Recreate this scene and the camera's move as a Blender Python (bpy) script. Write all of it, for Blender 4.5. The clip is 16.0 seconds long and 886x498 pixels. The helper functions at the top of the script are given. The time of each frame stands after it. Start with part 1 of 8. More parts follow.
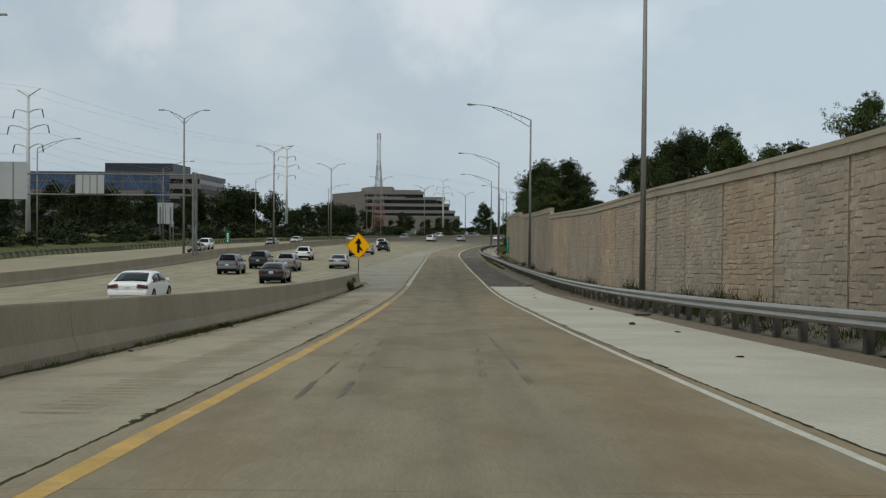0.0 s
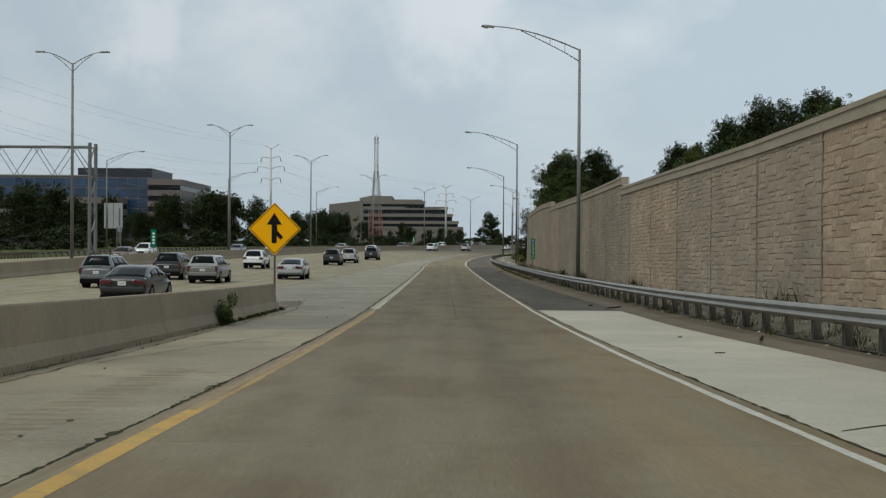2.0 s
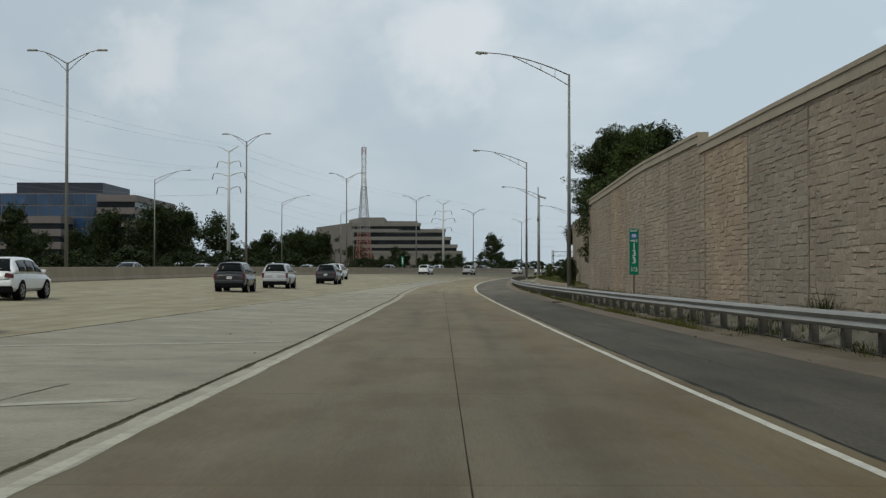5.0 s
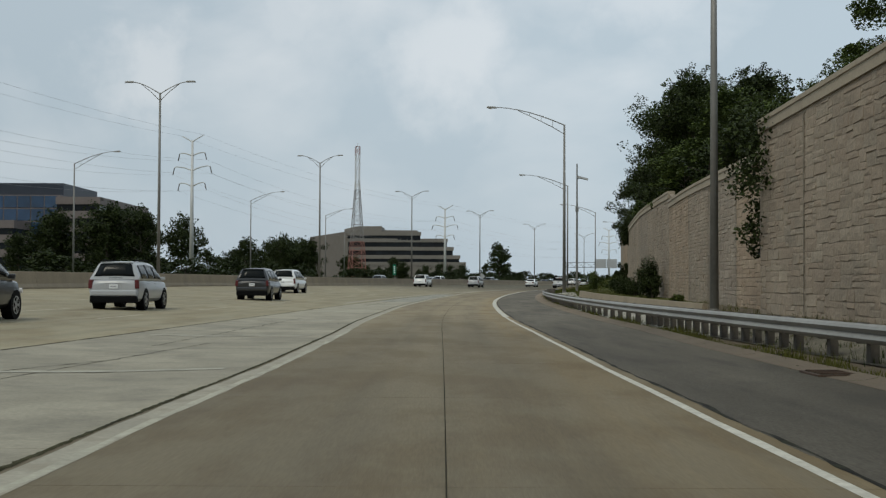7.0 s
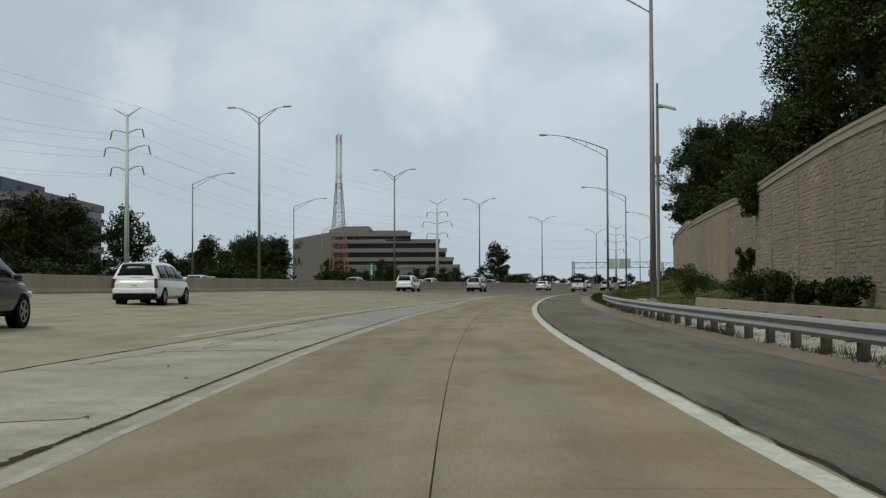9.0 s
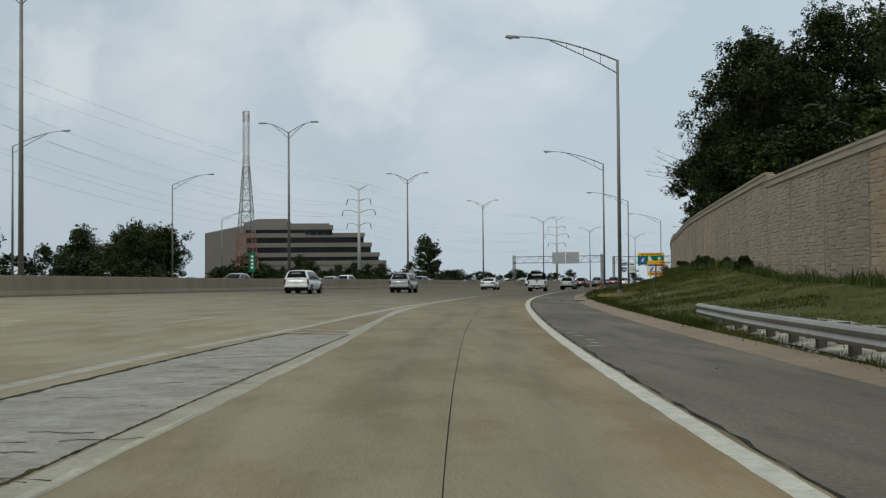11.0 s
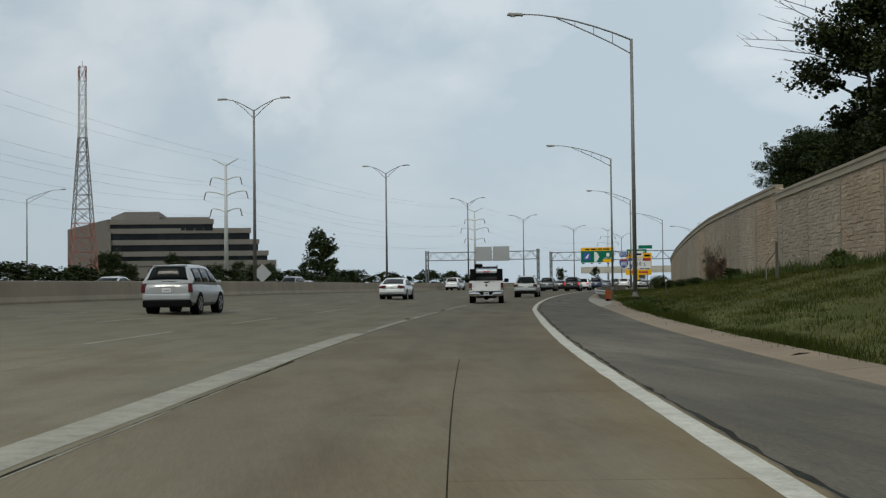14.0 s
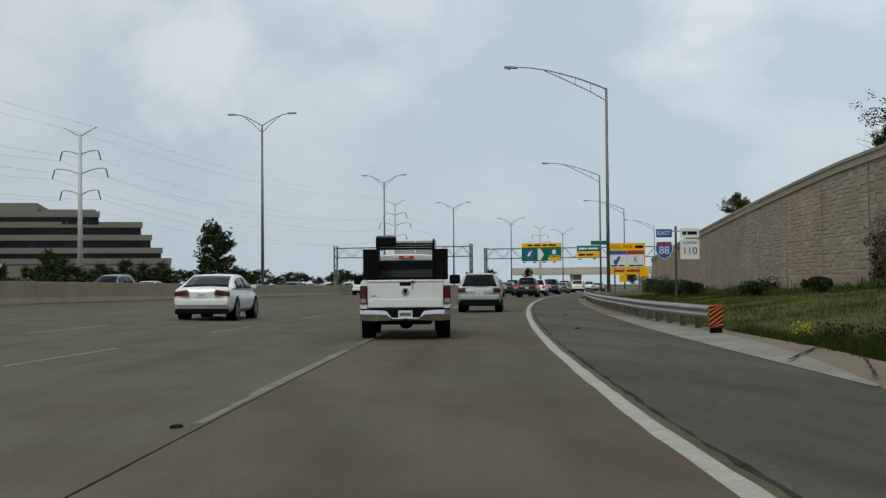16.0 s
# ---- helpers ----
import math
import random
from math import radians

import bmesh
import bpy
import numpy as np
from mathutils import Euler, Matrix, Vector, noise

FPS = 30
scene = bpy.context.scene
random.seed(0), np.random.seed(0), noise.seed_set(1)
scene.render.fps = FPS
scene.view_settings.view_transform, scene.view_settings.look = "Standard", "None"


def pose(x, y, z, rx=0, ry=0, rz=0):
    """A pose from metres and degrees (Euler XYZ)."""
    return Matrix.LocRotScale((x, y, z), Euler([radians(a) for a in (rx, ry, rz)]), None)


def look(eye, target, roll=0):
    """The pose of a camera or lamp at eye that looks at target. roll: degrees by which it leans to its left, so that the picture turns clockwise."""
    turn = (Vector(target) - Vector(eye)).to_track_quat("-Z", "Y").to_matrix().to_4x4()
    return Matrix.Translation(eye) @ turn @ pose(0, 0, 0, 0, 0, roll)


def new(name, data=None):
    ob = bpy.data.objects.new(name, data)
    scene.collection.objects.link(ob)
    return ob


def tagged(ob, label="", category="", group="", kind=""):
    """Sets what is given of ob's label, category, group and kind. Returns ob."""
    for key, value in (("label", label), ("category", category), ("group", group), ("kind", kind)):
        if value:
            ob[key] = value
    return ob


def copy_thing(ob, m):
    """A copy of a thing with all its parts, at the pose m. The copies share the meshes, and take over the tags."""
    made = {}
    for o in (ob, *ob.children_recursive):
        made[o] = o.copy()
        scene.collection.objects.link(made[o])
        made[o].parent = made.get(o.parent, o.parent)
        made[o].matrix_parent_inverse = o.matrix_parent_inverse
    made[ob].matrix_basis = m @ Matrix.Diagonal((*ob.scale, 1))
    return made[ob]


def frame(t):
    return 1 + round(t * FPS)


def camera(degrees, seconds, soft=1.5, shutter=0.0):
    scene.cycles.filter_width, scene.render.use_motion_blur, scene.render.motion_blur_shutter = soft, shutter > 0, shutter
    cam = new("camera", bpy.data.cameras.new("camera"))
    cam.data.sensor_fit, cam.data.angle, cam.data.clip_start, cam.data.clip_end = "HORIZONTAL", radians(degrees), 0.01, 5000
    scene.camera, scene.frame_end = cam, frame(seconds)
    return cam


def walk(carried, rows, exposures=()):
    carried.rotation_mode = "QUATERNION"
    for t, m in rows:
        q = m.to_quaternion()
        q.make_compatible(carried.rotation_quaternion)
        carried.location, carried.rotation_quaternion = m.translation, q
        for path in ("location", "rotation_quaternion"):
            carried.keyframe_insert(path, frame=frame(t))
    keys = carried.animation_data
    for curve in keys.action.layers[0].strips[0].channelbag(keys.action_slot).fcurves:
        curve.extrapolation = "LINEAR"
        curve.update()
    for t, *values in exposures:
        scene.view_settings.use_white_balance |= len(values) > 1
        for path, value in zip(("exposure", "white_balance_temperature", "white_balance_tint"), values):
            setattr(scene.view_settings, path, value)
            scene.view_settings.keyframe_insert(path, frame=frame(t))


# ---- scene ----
# The camera rides in a car along a ramp that joins a motorway.
cam = camera(40.06, 16.0, soft=1.3)
PATH = [
    (0.0, pose(0.00, -0.00, 0.00, 88.92, -0.49, -0.00)),
    (0.5, pose(0.04, 10.06, -0.47, 89.04, -0.43, 0.02)),
    (1.0, pose(0.05, 20.16, -0.90, 89.34, -0.42, 0.06)),
    (1.5, pose(0.05, 30.35, -1.32, 89.59, -0.40, 0.10)),
    (2.0, pose(0.06, 40.61, -1.70, 89.60, -0.40, 0.13)),
    (2.5, pose(0.07, 50.95, -2.05, 89.68, -0.26, 0.17)),
    (3.0, pose(0.08, 61.27, -2.37, 89.91, -0.17, 0.14)),
    (3.5, pose(0.09, 71.62, -2.63, 90.68, -0.12, 0.13)),
    (4.0, pose(0.10, 82.09, -2.84, 90.82, -0.07, 0.09)),
    (4.5, pose(0.12, 92.67, -3.00, 90.84, -0.05, 0.05)),
    (5.0, pose(0.14, 103.30, -3.13, 90.93, -0.07, 0.03)),
    (5.5, pose(0.16, 113.97, -3.24, 91.12, -0.15, 0.04)),
    (6.0, pose(0.18, 124.63, -3.33, 91.35, -0.27, 0.07)),
    (6.5, pose(0.21, 135.26, -3.41, 91.37, -0.38, 0.12)),
    (7.0, pose(0.24, 145.88, -3.49, 91.56, -0.25, 0.12)),
    (7.5, pose(0.26, 156.64, -3.57, 91.48, -0.14, 0.15)),
    (8.0, pose(0.27, 167.42, -3.62, 91.48, -0.07, 0.16)),
    (8.5, pose(0.26, 178.16, -3.65, 91.60, 0.20, 0.12)),
    (9.0, pose(0.27, 188.95, -3.63, 91.76, 0.20, -0.22)),
    (9.5, pose(0.39, 199.78, -3.59, 91.76, 0.15, -0.81)),
    (10.0, pose(0.65, 210.66, -3.55, 91.72, 0.15, -1.65)),
    (10.5, pose(1.08, 221.57, -3.51, 91.66, 0.25, -2.62)),
    (11.0, pose(1.71, 232.51, -3.48, 91.61, 0.45, -3.61)),
    (11.5, pose(2.51, 243.48, -3.46, 91.61, 0.71, -4.54)),
    (12.0, pose(3.46, 254.47, -3.45, 91.68, 0.85, -5.19)),
    (12.5, pose(4.53, 265.44, -3.44, 91.77, 0.74, -5.66)),
    (13.0, pose(5.70, 276.37, -3.42, 91.84, 0.87, -6.27)),
    (13.5, pose(6.99, 287.25, -3.40, 91.88, 0.90, -7.01)),
    (14.0, pose(8.42, 298.07, -3.37, 91.68, 0.68, -8.00)),
    (14.5, pose(10.03, 308.79, -3.33, 91.81, 0.30, -9.04)),
    (15.0, pose(11.88, 319.61, -3.31, 91.72, 0.31, -10.11)),
    (15.5, pose(13.92, 330.47, -3.31, 91.58, 0.21, -10.96)),
    (16.0, pose(16.14, 341.32, -3.32, 91.75, 0.46, -11.68)),
]
walk(cam, PATH)

# ---- sky, sun ----
SUN_EL, SUN_AZ = radians(52), radians(-140)
sun_dir = Vector((math.cos(SUN_EL) * math.sin(SUN_AZ), math.cos(SUN_EL) * math.cos(SUN_AZ), math.sin(SUN_EL)))
world = bpy.data.worlds.new("sky")
scene.world = world
world.use_nodes = True
wn, wl = world.node_tree.nodes, world.node_tree.links
wn.clear()


def wnode(kind, **kw):
    n = wn.new(kind)
    for k, v in kw.items():
        n.inputs[k].default_value = v
    return n


w_out = wn.new("ShaderNodeOutputWorld")
w_bg = wn.new("ShaderNodeBackground")
sky = wn.new("ShaderNodeTexSky")
sky.sky_type, sky.sun_disc = "NISHITA", False
sky.sun_elevation, sky.sun_rotation = SUN_EL, SUN_AZ
sky.air_density, sky.dust_density = 1.2, 3.0
w_tc = wn.new("ShaderNodeTexCoord")
w_dim = wn.new("ShaderNodeMix")
w_dim.data_type, w_dim.blend_type = "RGBA", "MULTIPLY"
w_dim.inputs["Factor"].default_value = 1.0
w_dim.inputs["B"].default_value = (0.055, 0.055, 0.055, 1)
wl.new(sky.outputs["Color"], w_dim.inputs["A"])
# flat layer of haze cloud over the whole sky, with cumulus heads in it
w_map = wn.new("ShaderNodeMapping")
w_map.inputs["Scale"].default_value = (1.0, 1.0, 1.7)
w_map.inputs["Location"].default_value = (0.35, 0.1, 0.0)
wl.new(w_tc.outputs["Generated"], w_map.inputs["Vector"])
n_big = wnode("ShaderNodeTexNoise", Scale=6.3, Detail=6.0, Roughness=0.5, Distortion=0.2)
n_soft = wnode("ShaderNodeTexNoise", Scale=1.3, Detail=3.0, Roughness=0.5)
wl.new(w_map.outputs["Vector"], n_big.inputs["Vector"])
wl.new(w_map.outputs["Vector"], n_soft.inputs["Vector"])
r_veil = wn.new("ShaderNodeValToRGB")
r_veil.color_ramp.elements[0].position, r_veil.color_ramp.elements[0].color = 0.30, (0.455, 0.552, 0.625, 1)
r_veil.color_ramp.elements[1].position, r_veil.color_ramp.elements[1].color = 0.72, (0.522, 0.617, 0.683, 1)
wl.new(n_soft.outputs["Fac"], r_veil.inputs["Fac"])
r_head = wn.new("ShaderNodeValToRGB")
r_head.color_ramp.elements[0].position, r_head.color_ramp.elements[0].color = 0.43, (0, 0, 0, 1)
r_head.color_ramp.elements[1].position, r_head.color_ramp.elements[1].color = 0.66, (1, 1, 1, 1)
wl.new(n_big.outputs["Fac"], r_head.inputs["Fac"])
w_heads = wn.new("ShaderNodeMix")
w_heads.data_type = "RGBA"
w_heads.inputs["B"].default_value = (0.79, 0.832, 0.86, 1)
w_hf = wn.new("ShaderNodeMath")
w_hf.operation = "MULTIPLY"
wl.new(r_head.outputs["Color"], w_hf.inputs[0])
# the heads stand well above the hazy horizon
w_sep = wn.new("ShaderNodeSeparateXYZ")
wl.new(w_tc.outputs["Generated"], w_sep.inputs["Vector"])
w_el = wnode("ShaderNodeMapRange")
w_el.inputs["From Min"].default_value, w_el.inputs["From Max"].default_value = 0.03, 0.20
w_el.inputs["To Min"].default_value, w_el.inputs["To Max"].default_value = 0.12, 0.66
wl.new(w_sep.outputs["Z"], w_el.inputs["Value"])
wl.new(w_el.outputs["Result"], w_hf.inputs[1])
wl.new(r_veil.outputs["Color"], w_heads.inputs["A"])
# two cumulus heads that stand ahead over the road and to its left
w_dist = wnode("ShaderNodeTexNoise", Scale=9.0, Detail=6.0, Roughness=0.58)
wl.new(w_tc.outputs["Generated"], w_dist.inputs["Vector"])
w_warp = wn.new("ShaderNodeVectorMath")
w_warp.operation = "MULTIPLY_ADD"
w_warp.inputs[1].default_value = (0.17, 0.17, 0.17)
wl.new(w_dist.outputs["Color"], w_warp.inputs[0])
wl.new(w_tc.outputs["Generated"], w_warp.inputs[2])
w_cum = w_hf.outputs[0]
for az, el, wide, top in ((-0.7, 11.0, 4.3, 0.72), (14.5, 8.9, 3.2, 0.66), (6.0, 13.5, 3.0, 0.5), (-9.0, 14.0, 3.4, 0.5)):
    a, e = radians(az), radians(el)
    way = Vector((-math.sin(a) * math.cos(e), math.cos(a) * math.cos(e), math.sin(e))) + Vector((0.085, 0.085, 0.085))
    off = wn.new("ShaderNodeVectorMath")
    off.operation = "DISTANCE"
    off.inputs[1].default_value = way
    wl.new(w_warp.outputs["Vector"], off.inputs[0])
    soft_edge = wnode("ShaderNodeMapRange")
    soft_edge.interpolation_type = "SMOOTHSTEP"
    soft_edge.inputs["From Min"].default_value, soft_edge.inputs["From Max"].default_value = radians(wide * 1.15), radians(wide * 0.35)
    soft_edge.inputs["To Max"].default_value = top
    wl.new(off.outputs["Value"], soft_edge.inputs["Value"])
    most = wn.new("ShaderNodeMath")
    most.operation = "MAXIMUM"
    wl.new(w_cum, most.inputs[0])
    wl.new(soft_edge.outputs["Result"], most.inputs[1])
    w_cum = most.outputs[0]
wl.new(w_cum, w_heads.inputs["Factor"])
w_mix = wn.new("ShaderNodeMix")
w_mix.data_type = "RGBA"
w_mix.inputs["Factor"].default_value = 0.86
wl.new(w_dim.outputs["Result"], w_mix.inputs["A"])
wl.new(w_heads.outputs["Result"], w_mix.inputs["B"])
# the haze is a little brighter towards the side the light comes through
w_side = wnode("ShaderNodeMapRange")
w_side.inputs["From Min"].default_value, w_side.inputs["From Max"].default_value = -0.30, 0.45
w_side.inputs["To Min"].default_value, w_side.inputs["To Max"].default_value = 0.96, 1.14
wl.new(w_sep.outputs["X"], w_side.inputs["Value"])
w_lit = wn.new("ShaderNodeVectorMath")
w_lit.operation = "SCALE"
wl.new(w_mix.outputs["Result"], w_lit.inputs[0])
wl.new(w_side.outputs["Result"], w_lit.inputs["Scale"])
wl.new(w_lit.outputs["Vector"], w_bg.inputs["Color"])
w_bg.inputs["Strength"].default_value = 1.0
wl.new(w_bg.outputs["Background"], w_out.inputs["Surface"])

sun = new("sun", bpy.data.lights.new("sun", "SUN"))
sun.data.energy, sun.data.angle, sun.data.color = 1.25, radians(14), (1.0, 0.96, 0.80)
sun.matrix_world = look(sun_dir * 50, (0, 0, 0))
scene.view_settings.exposure = 0.0

# ---- materials ----
def mat(name, color, rough=0.7, metal=0.0, vary=0.12, grain=14.0, stain=0.0, stain_col=(0.08, 0.07, 0.06), stain_scale=0.35,
        bump=0.0, bump_scale=40.0, island=0.0, objrand=0.0, stretch=None, spec=0.5, coat=0.0):
    """Base colour with fine grain, broad stains and a little relief, in world metres."""
    m = bpy.data.materials.new(name)
    m.use_nodes = True
    n, l = m.node_tree.nodes, m.node_tree.links
    b = n["Principled BSDF"]
    b.inputs["Roughness"].default_value, b.inputs["Metallic"].default_value = rough, metal
    b.inputs["Specular IOR Level"].default_value = spec
    b.inputs["Coat Weight"].default_value = coat
    geo = n.new("ShaderNodeNewGeometry")
    vec = geo.outputs["Position"]
    if stretch:
        mp = n.new("ShaderNodeMapping")
        mp.inputs["Scale"].default_value = stretch
        l.new(vec, mp.inputs["Vector"])
        vec = mp.outputs["Vector"]
    g = n.new("ShaderNodeTexNoise")
    g.inputs["Scale"].default_value, g.inputs["Detail"].default_value = grain, 6.0
    l.new(vec, g.inputs["Vector"])
    big = n.new("ShaderNodeTexNoise")
    big.inputs["Scale"].default_value, big.inputs["Detail"].default_value = stain_scale, 5.0
    l.new(vec, big.inputs["Vector"])
    val = n.new("ShaderNodeMapRange")
    val.inputs["To Min"].default_value, val.inputs["To Max"].default_value = 1 - vary * 2, 1 + vary * 2
    l.new(g.outputs["Fac"], val.inputs["Value"])
    val2 = n.new("ShaderNodeMapRange")
    val2.inputs["From Min"].default_value, val2.inputs["From Max"].default_value = 0.3, 0.7
    val2.inputs["To Min"].default_value, val2.inputs["To Max"].default_value = 1 - vary, 1 + vary
    l.new(big.outputs["Fac"], val2.inputs["Value"])
    mul = n.new("ShaderNodeMath")
    mul.operation = "MULTIPLY"
    l.new(val.outputs["Result"], mul.inputs[0])
    l.new(val2.outputs["Result"], mul.inputs[1])
    last = mul.outputs[0]
    for amount, src in ((island, geo.outputs["Random Per Island"]), (objrand, None)):
        if amount:
            if src is None:
                src = n.new("ShaderNodeObjectInfo").outputs["Random"]
            mr = n.new("ShaderNodeMapRange")
            mr.inputs["To Min"].default_value, mr.inputs["To Max"].default_value = 1 - amount, 1 + amount
            l.new(src, mr.inputs["Value"])
            mm = n.new("ShaderNodeMath")
            mm.operation = "MULTIPLY"
            l.new(last, mm.inputs[0])
            l.new(mr.outputs["Result"], mm.inputs[1])
            last = mm.outputs[0]
    sc = n.new("ShaderNodeVectorMath")
    sc.operation = "SCALE"
    sc.inputs[0].default_value = color
    l.new(last, sc.inputs["Scale"])
    col = sc.outputs["Vector"]
    if stain:
        st = n.new("ShaderNodeTexNoise")
        st.inputs["Scale"].default_value, st.inputs["Detail"].default_value, st.inputs["Roughness"].default_value = stain_scale * 2.7, 8.0, 0.65
        l.new(vec, st.inputs["Vector"])
        rp = n.new("ShaderNodeMapRange")
        rp.inputs["From Min"].default_value, rp.inputs["From Max"].default_value = 0.48, 0.72
        rp.inputs["To Max"].default_value = stain
        l.new(st.outputs["Fac"], rp.inputs["Value"])
        mx = n.new("ShaderNodeMix")
        mx.data_type = "RGBA"
        mx.inputs["B"].default_value = (*stain_col, 1)
        l.new(rp.outputs["Result"], mx.inputs["Factor"])
        l.new(col, mx.inputs["A"])
        col = mx.outputs["Result"]
    l.new(col, b.inputs["Base Color"])
    if bump:
        bn = n.new("ShaderNodeTexNoise")
        bn.inputs["Scale"].default_value, bn.inputs["Detail"].default_value = bump_scale, 4.0
        l.new(vec, bn.inputs["Vector"])
        bp = n.new("ShaderNodeBump")
        bp.inputs["Strength"].default_value, bp.inputs["Distance"].default_value = bump, 0.02
        l.new(bn.outputs["Fac"], bp.inputs["Height"])
        l.new(bp.outputs["Normal"], b.inputs["Normal"])
    return m


def leaf_mat(name, color, dark=0.5, spec=0.15):
    """Leaves: colour varies leaf by leaf, some light passes through."""
    m = bpy.data.materials.new(name)
    m.use_nodes = True
    n, l = m.node_tree.nodes, m.node_tree.links
    b = n["Principled BSDF"]
    b.inputs["Roughness"].default_value = 0.6
    b.inputs["Specular IOR Level"].default_value = spec
    geo = n.new("ShaderNodeNewGeometry")
    rp = n.new("ShaderNodeValToRGB")
    rp.color_ramp.elements[0].color = (color[0] * dark, color[1] * dark, color[2] * dark, 1)
    rp.color_ramp.elements[1].color = (color[0] * 1.35, color[1] * 1.3, color[2] * 1.05, 1)
    l.new(geo.outputs["Random Per Island"], rp.inputs["Fac"])
    l.new(rp.outputs["Color"], b.inputs["Base Color"])
    tr = n.new("ShaderNodeBsdfTranslucent")
    l.new(rp.outputs["Color"], tr.inputs["Color"])
    mix = n.new("ShaderNodeMixShader")
    mix.inputs["Fac"].default_value = 0.14
    l.new(b.outputs["BSDF"], mix.inputs[1])
    l.new(tr.outputs["BSDF"], mix.inputs[2])
    l.new(mix.outputs["Shader"], n["Material Output"].inputs["Surface"])
    return m


def glow_mat(name, color, strength):
    m = mat(name, color, 0.3, vary=0.0)
    b = m.node_tree.nodes["Principled BSDF"]
    b.inputs["Emission Color"].default_value = (*color, 1)
    b.inputs["Emission Strength"].default_value = strength
    return m


def tone_along(m, stops):
    """Scales a material's colour along the road by the given stops, as newer and older pours of pavement blend."""
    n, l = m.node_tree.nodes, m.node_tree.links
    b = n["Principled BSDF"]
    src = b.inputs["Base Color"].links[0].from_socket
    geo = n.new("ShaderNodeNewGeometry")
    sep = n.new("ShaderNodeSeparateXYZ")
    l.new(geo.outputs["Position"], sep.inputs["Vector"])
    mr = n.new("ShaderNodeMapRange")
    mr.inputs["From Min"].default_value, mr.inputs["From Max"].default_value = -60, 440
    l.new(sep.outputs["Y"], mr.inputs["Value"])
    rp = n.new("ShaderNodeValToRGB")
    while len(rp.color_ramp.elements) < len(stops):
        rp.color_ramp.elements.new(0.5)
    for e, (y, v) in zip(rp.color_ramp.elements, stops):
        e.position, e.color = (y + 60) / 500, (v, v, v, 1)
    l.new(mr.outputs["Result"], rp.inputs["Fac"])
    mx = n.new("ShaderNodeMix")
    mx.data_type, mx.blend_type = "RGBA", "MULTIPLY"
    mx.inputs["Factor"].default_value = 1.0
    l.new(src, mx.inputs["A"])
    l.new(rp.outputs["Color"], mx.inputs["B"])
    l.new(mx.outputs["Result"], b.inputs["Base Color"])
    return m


def wheel_worn(m, dark=0.84, edge=0.34):
    """Tyre-darkened tracks and a rusty wash along the outer edge; UV holds metres across and along the lane."""
    n, l = m.node_tree.nodes, m.node_tree.links
    b = n["Principled BSDF"]
    src = b.inputs["Base Color"].links[0].from_socket
    uv = n.new("ShaderNodeUVMap")
    sep = n.new("ShaderNodeSeparateXYZ")
    l.new(uv.outputs["UV"], sep.inputs["Vector"])
    mp = n.new("ShaderNodeMapping")
    mp.inputs["Scale"].default_value = (1.7, 0.07, 1)
    l.new(uv.outputs["UV"], mp.inputs["Vector"])
    nz = n.new("ShaderNodeTexNoise")
    nz.inputs["Scale"].default_value, nz.inputs["Detail"].default_value = 1.6, 6.0
    l.new(mp.outputs["Vector"], nz.inputs["Vector"])

    def math_node(op, a, c):
        k = n.new("ShaderNodeMath")
        k.operation = op
        for i, v in enumerate((a, c)):
            if v is None:
                continue
            if isinstance(v, (int, float)):
                k.inputs[i].default_value = v
            else:
                l.new(v, k.inputs[i])
        return k.outputs[0]

    def ramp(v, a, c, lo, hi):
        r = n.new("ShaderNodeMapRange")
        r.interpolation_type = "SMOOTHSTEP"
        r.inputs["From Min"].default_value, r.inputs["From Max"].default_value = a, c
        r.inputs["To Min"].default_value, r.inputs["To Max"].default_value = lo, hi
        l.new(v, r.inputs["Value"])
        return r.outputs["Result"]

    def tint(col, fac, colour):
        mx = n.new("ShaderNodeMix")
        mx.data_type, mx.blend_type = "RGBA", "MULTIPLY"
        mx.inputs["B"].default_value = (*colour, 1)
        l.new(fac, mx.inputs["Factor"])
        l.new(col, mx.inputs["A"])
        return mx.outputs["Result"]
    noise = ramp(nz.outputs["Fac"], 0.32, 0.66, 0.15, 1.0)
    off = math_node("ABSOLUTE", math_node("SUBTRACT", math_node("ABSOLUTE", sep.outputs["X"], None), 0.9), None)
    track = math_node("MULTIPLY", ramp(off, 0.0, 0.6, 1.0, 0.0), noise)
    col = tint(src, track, (dark, dark, dark * 1.01))
    mid = math_node("MULTIPLY", ramp(math_node("ABSOLUTE", sep.outputs["X"], None), 0.0, 0.35, 1.0, 0.0), noise)
    col = tint(col, mid, (0.88, 0.88, 0.88))
    if edge:
        e = math_node("MULTIPLY", ramp(sep.outputs["X"], 1.0, 1.9, 0.0, edge * 1.6), noise)
        col = tint(col, e, (1.08, 0.94, 0.70))
    # blotches a few metres long, browner and darker
    mp2 = n.new("ShaderNodeMapping")
    mp2.inputs["Scale"].default_value = (0.55, 0.22, 1)
    l.new(uv.outputs["UV"], mp2.inputs["Vector"])
    nb = n.new("ShaderNodeTexNoise")
    nb.inputs["Scale"].default_value, nb.inputs["Detail"].default_value, nb.inputs["Roughness"].default_value = 1.3, 7.0, 0.62
    l.new(mp2.outputs["Vector"], nb.inputs["Vector"])
    col = tint(col, ramp(nb.outputs["Fac"], 0.42, 0.62, 0.0, 0.9), (0.81, 0.755, 0.68))
    l.new(col, b.inputs["Base Color"])
    return m


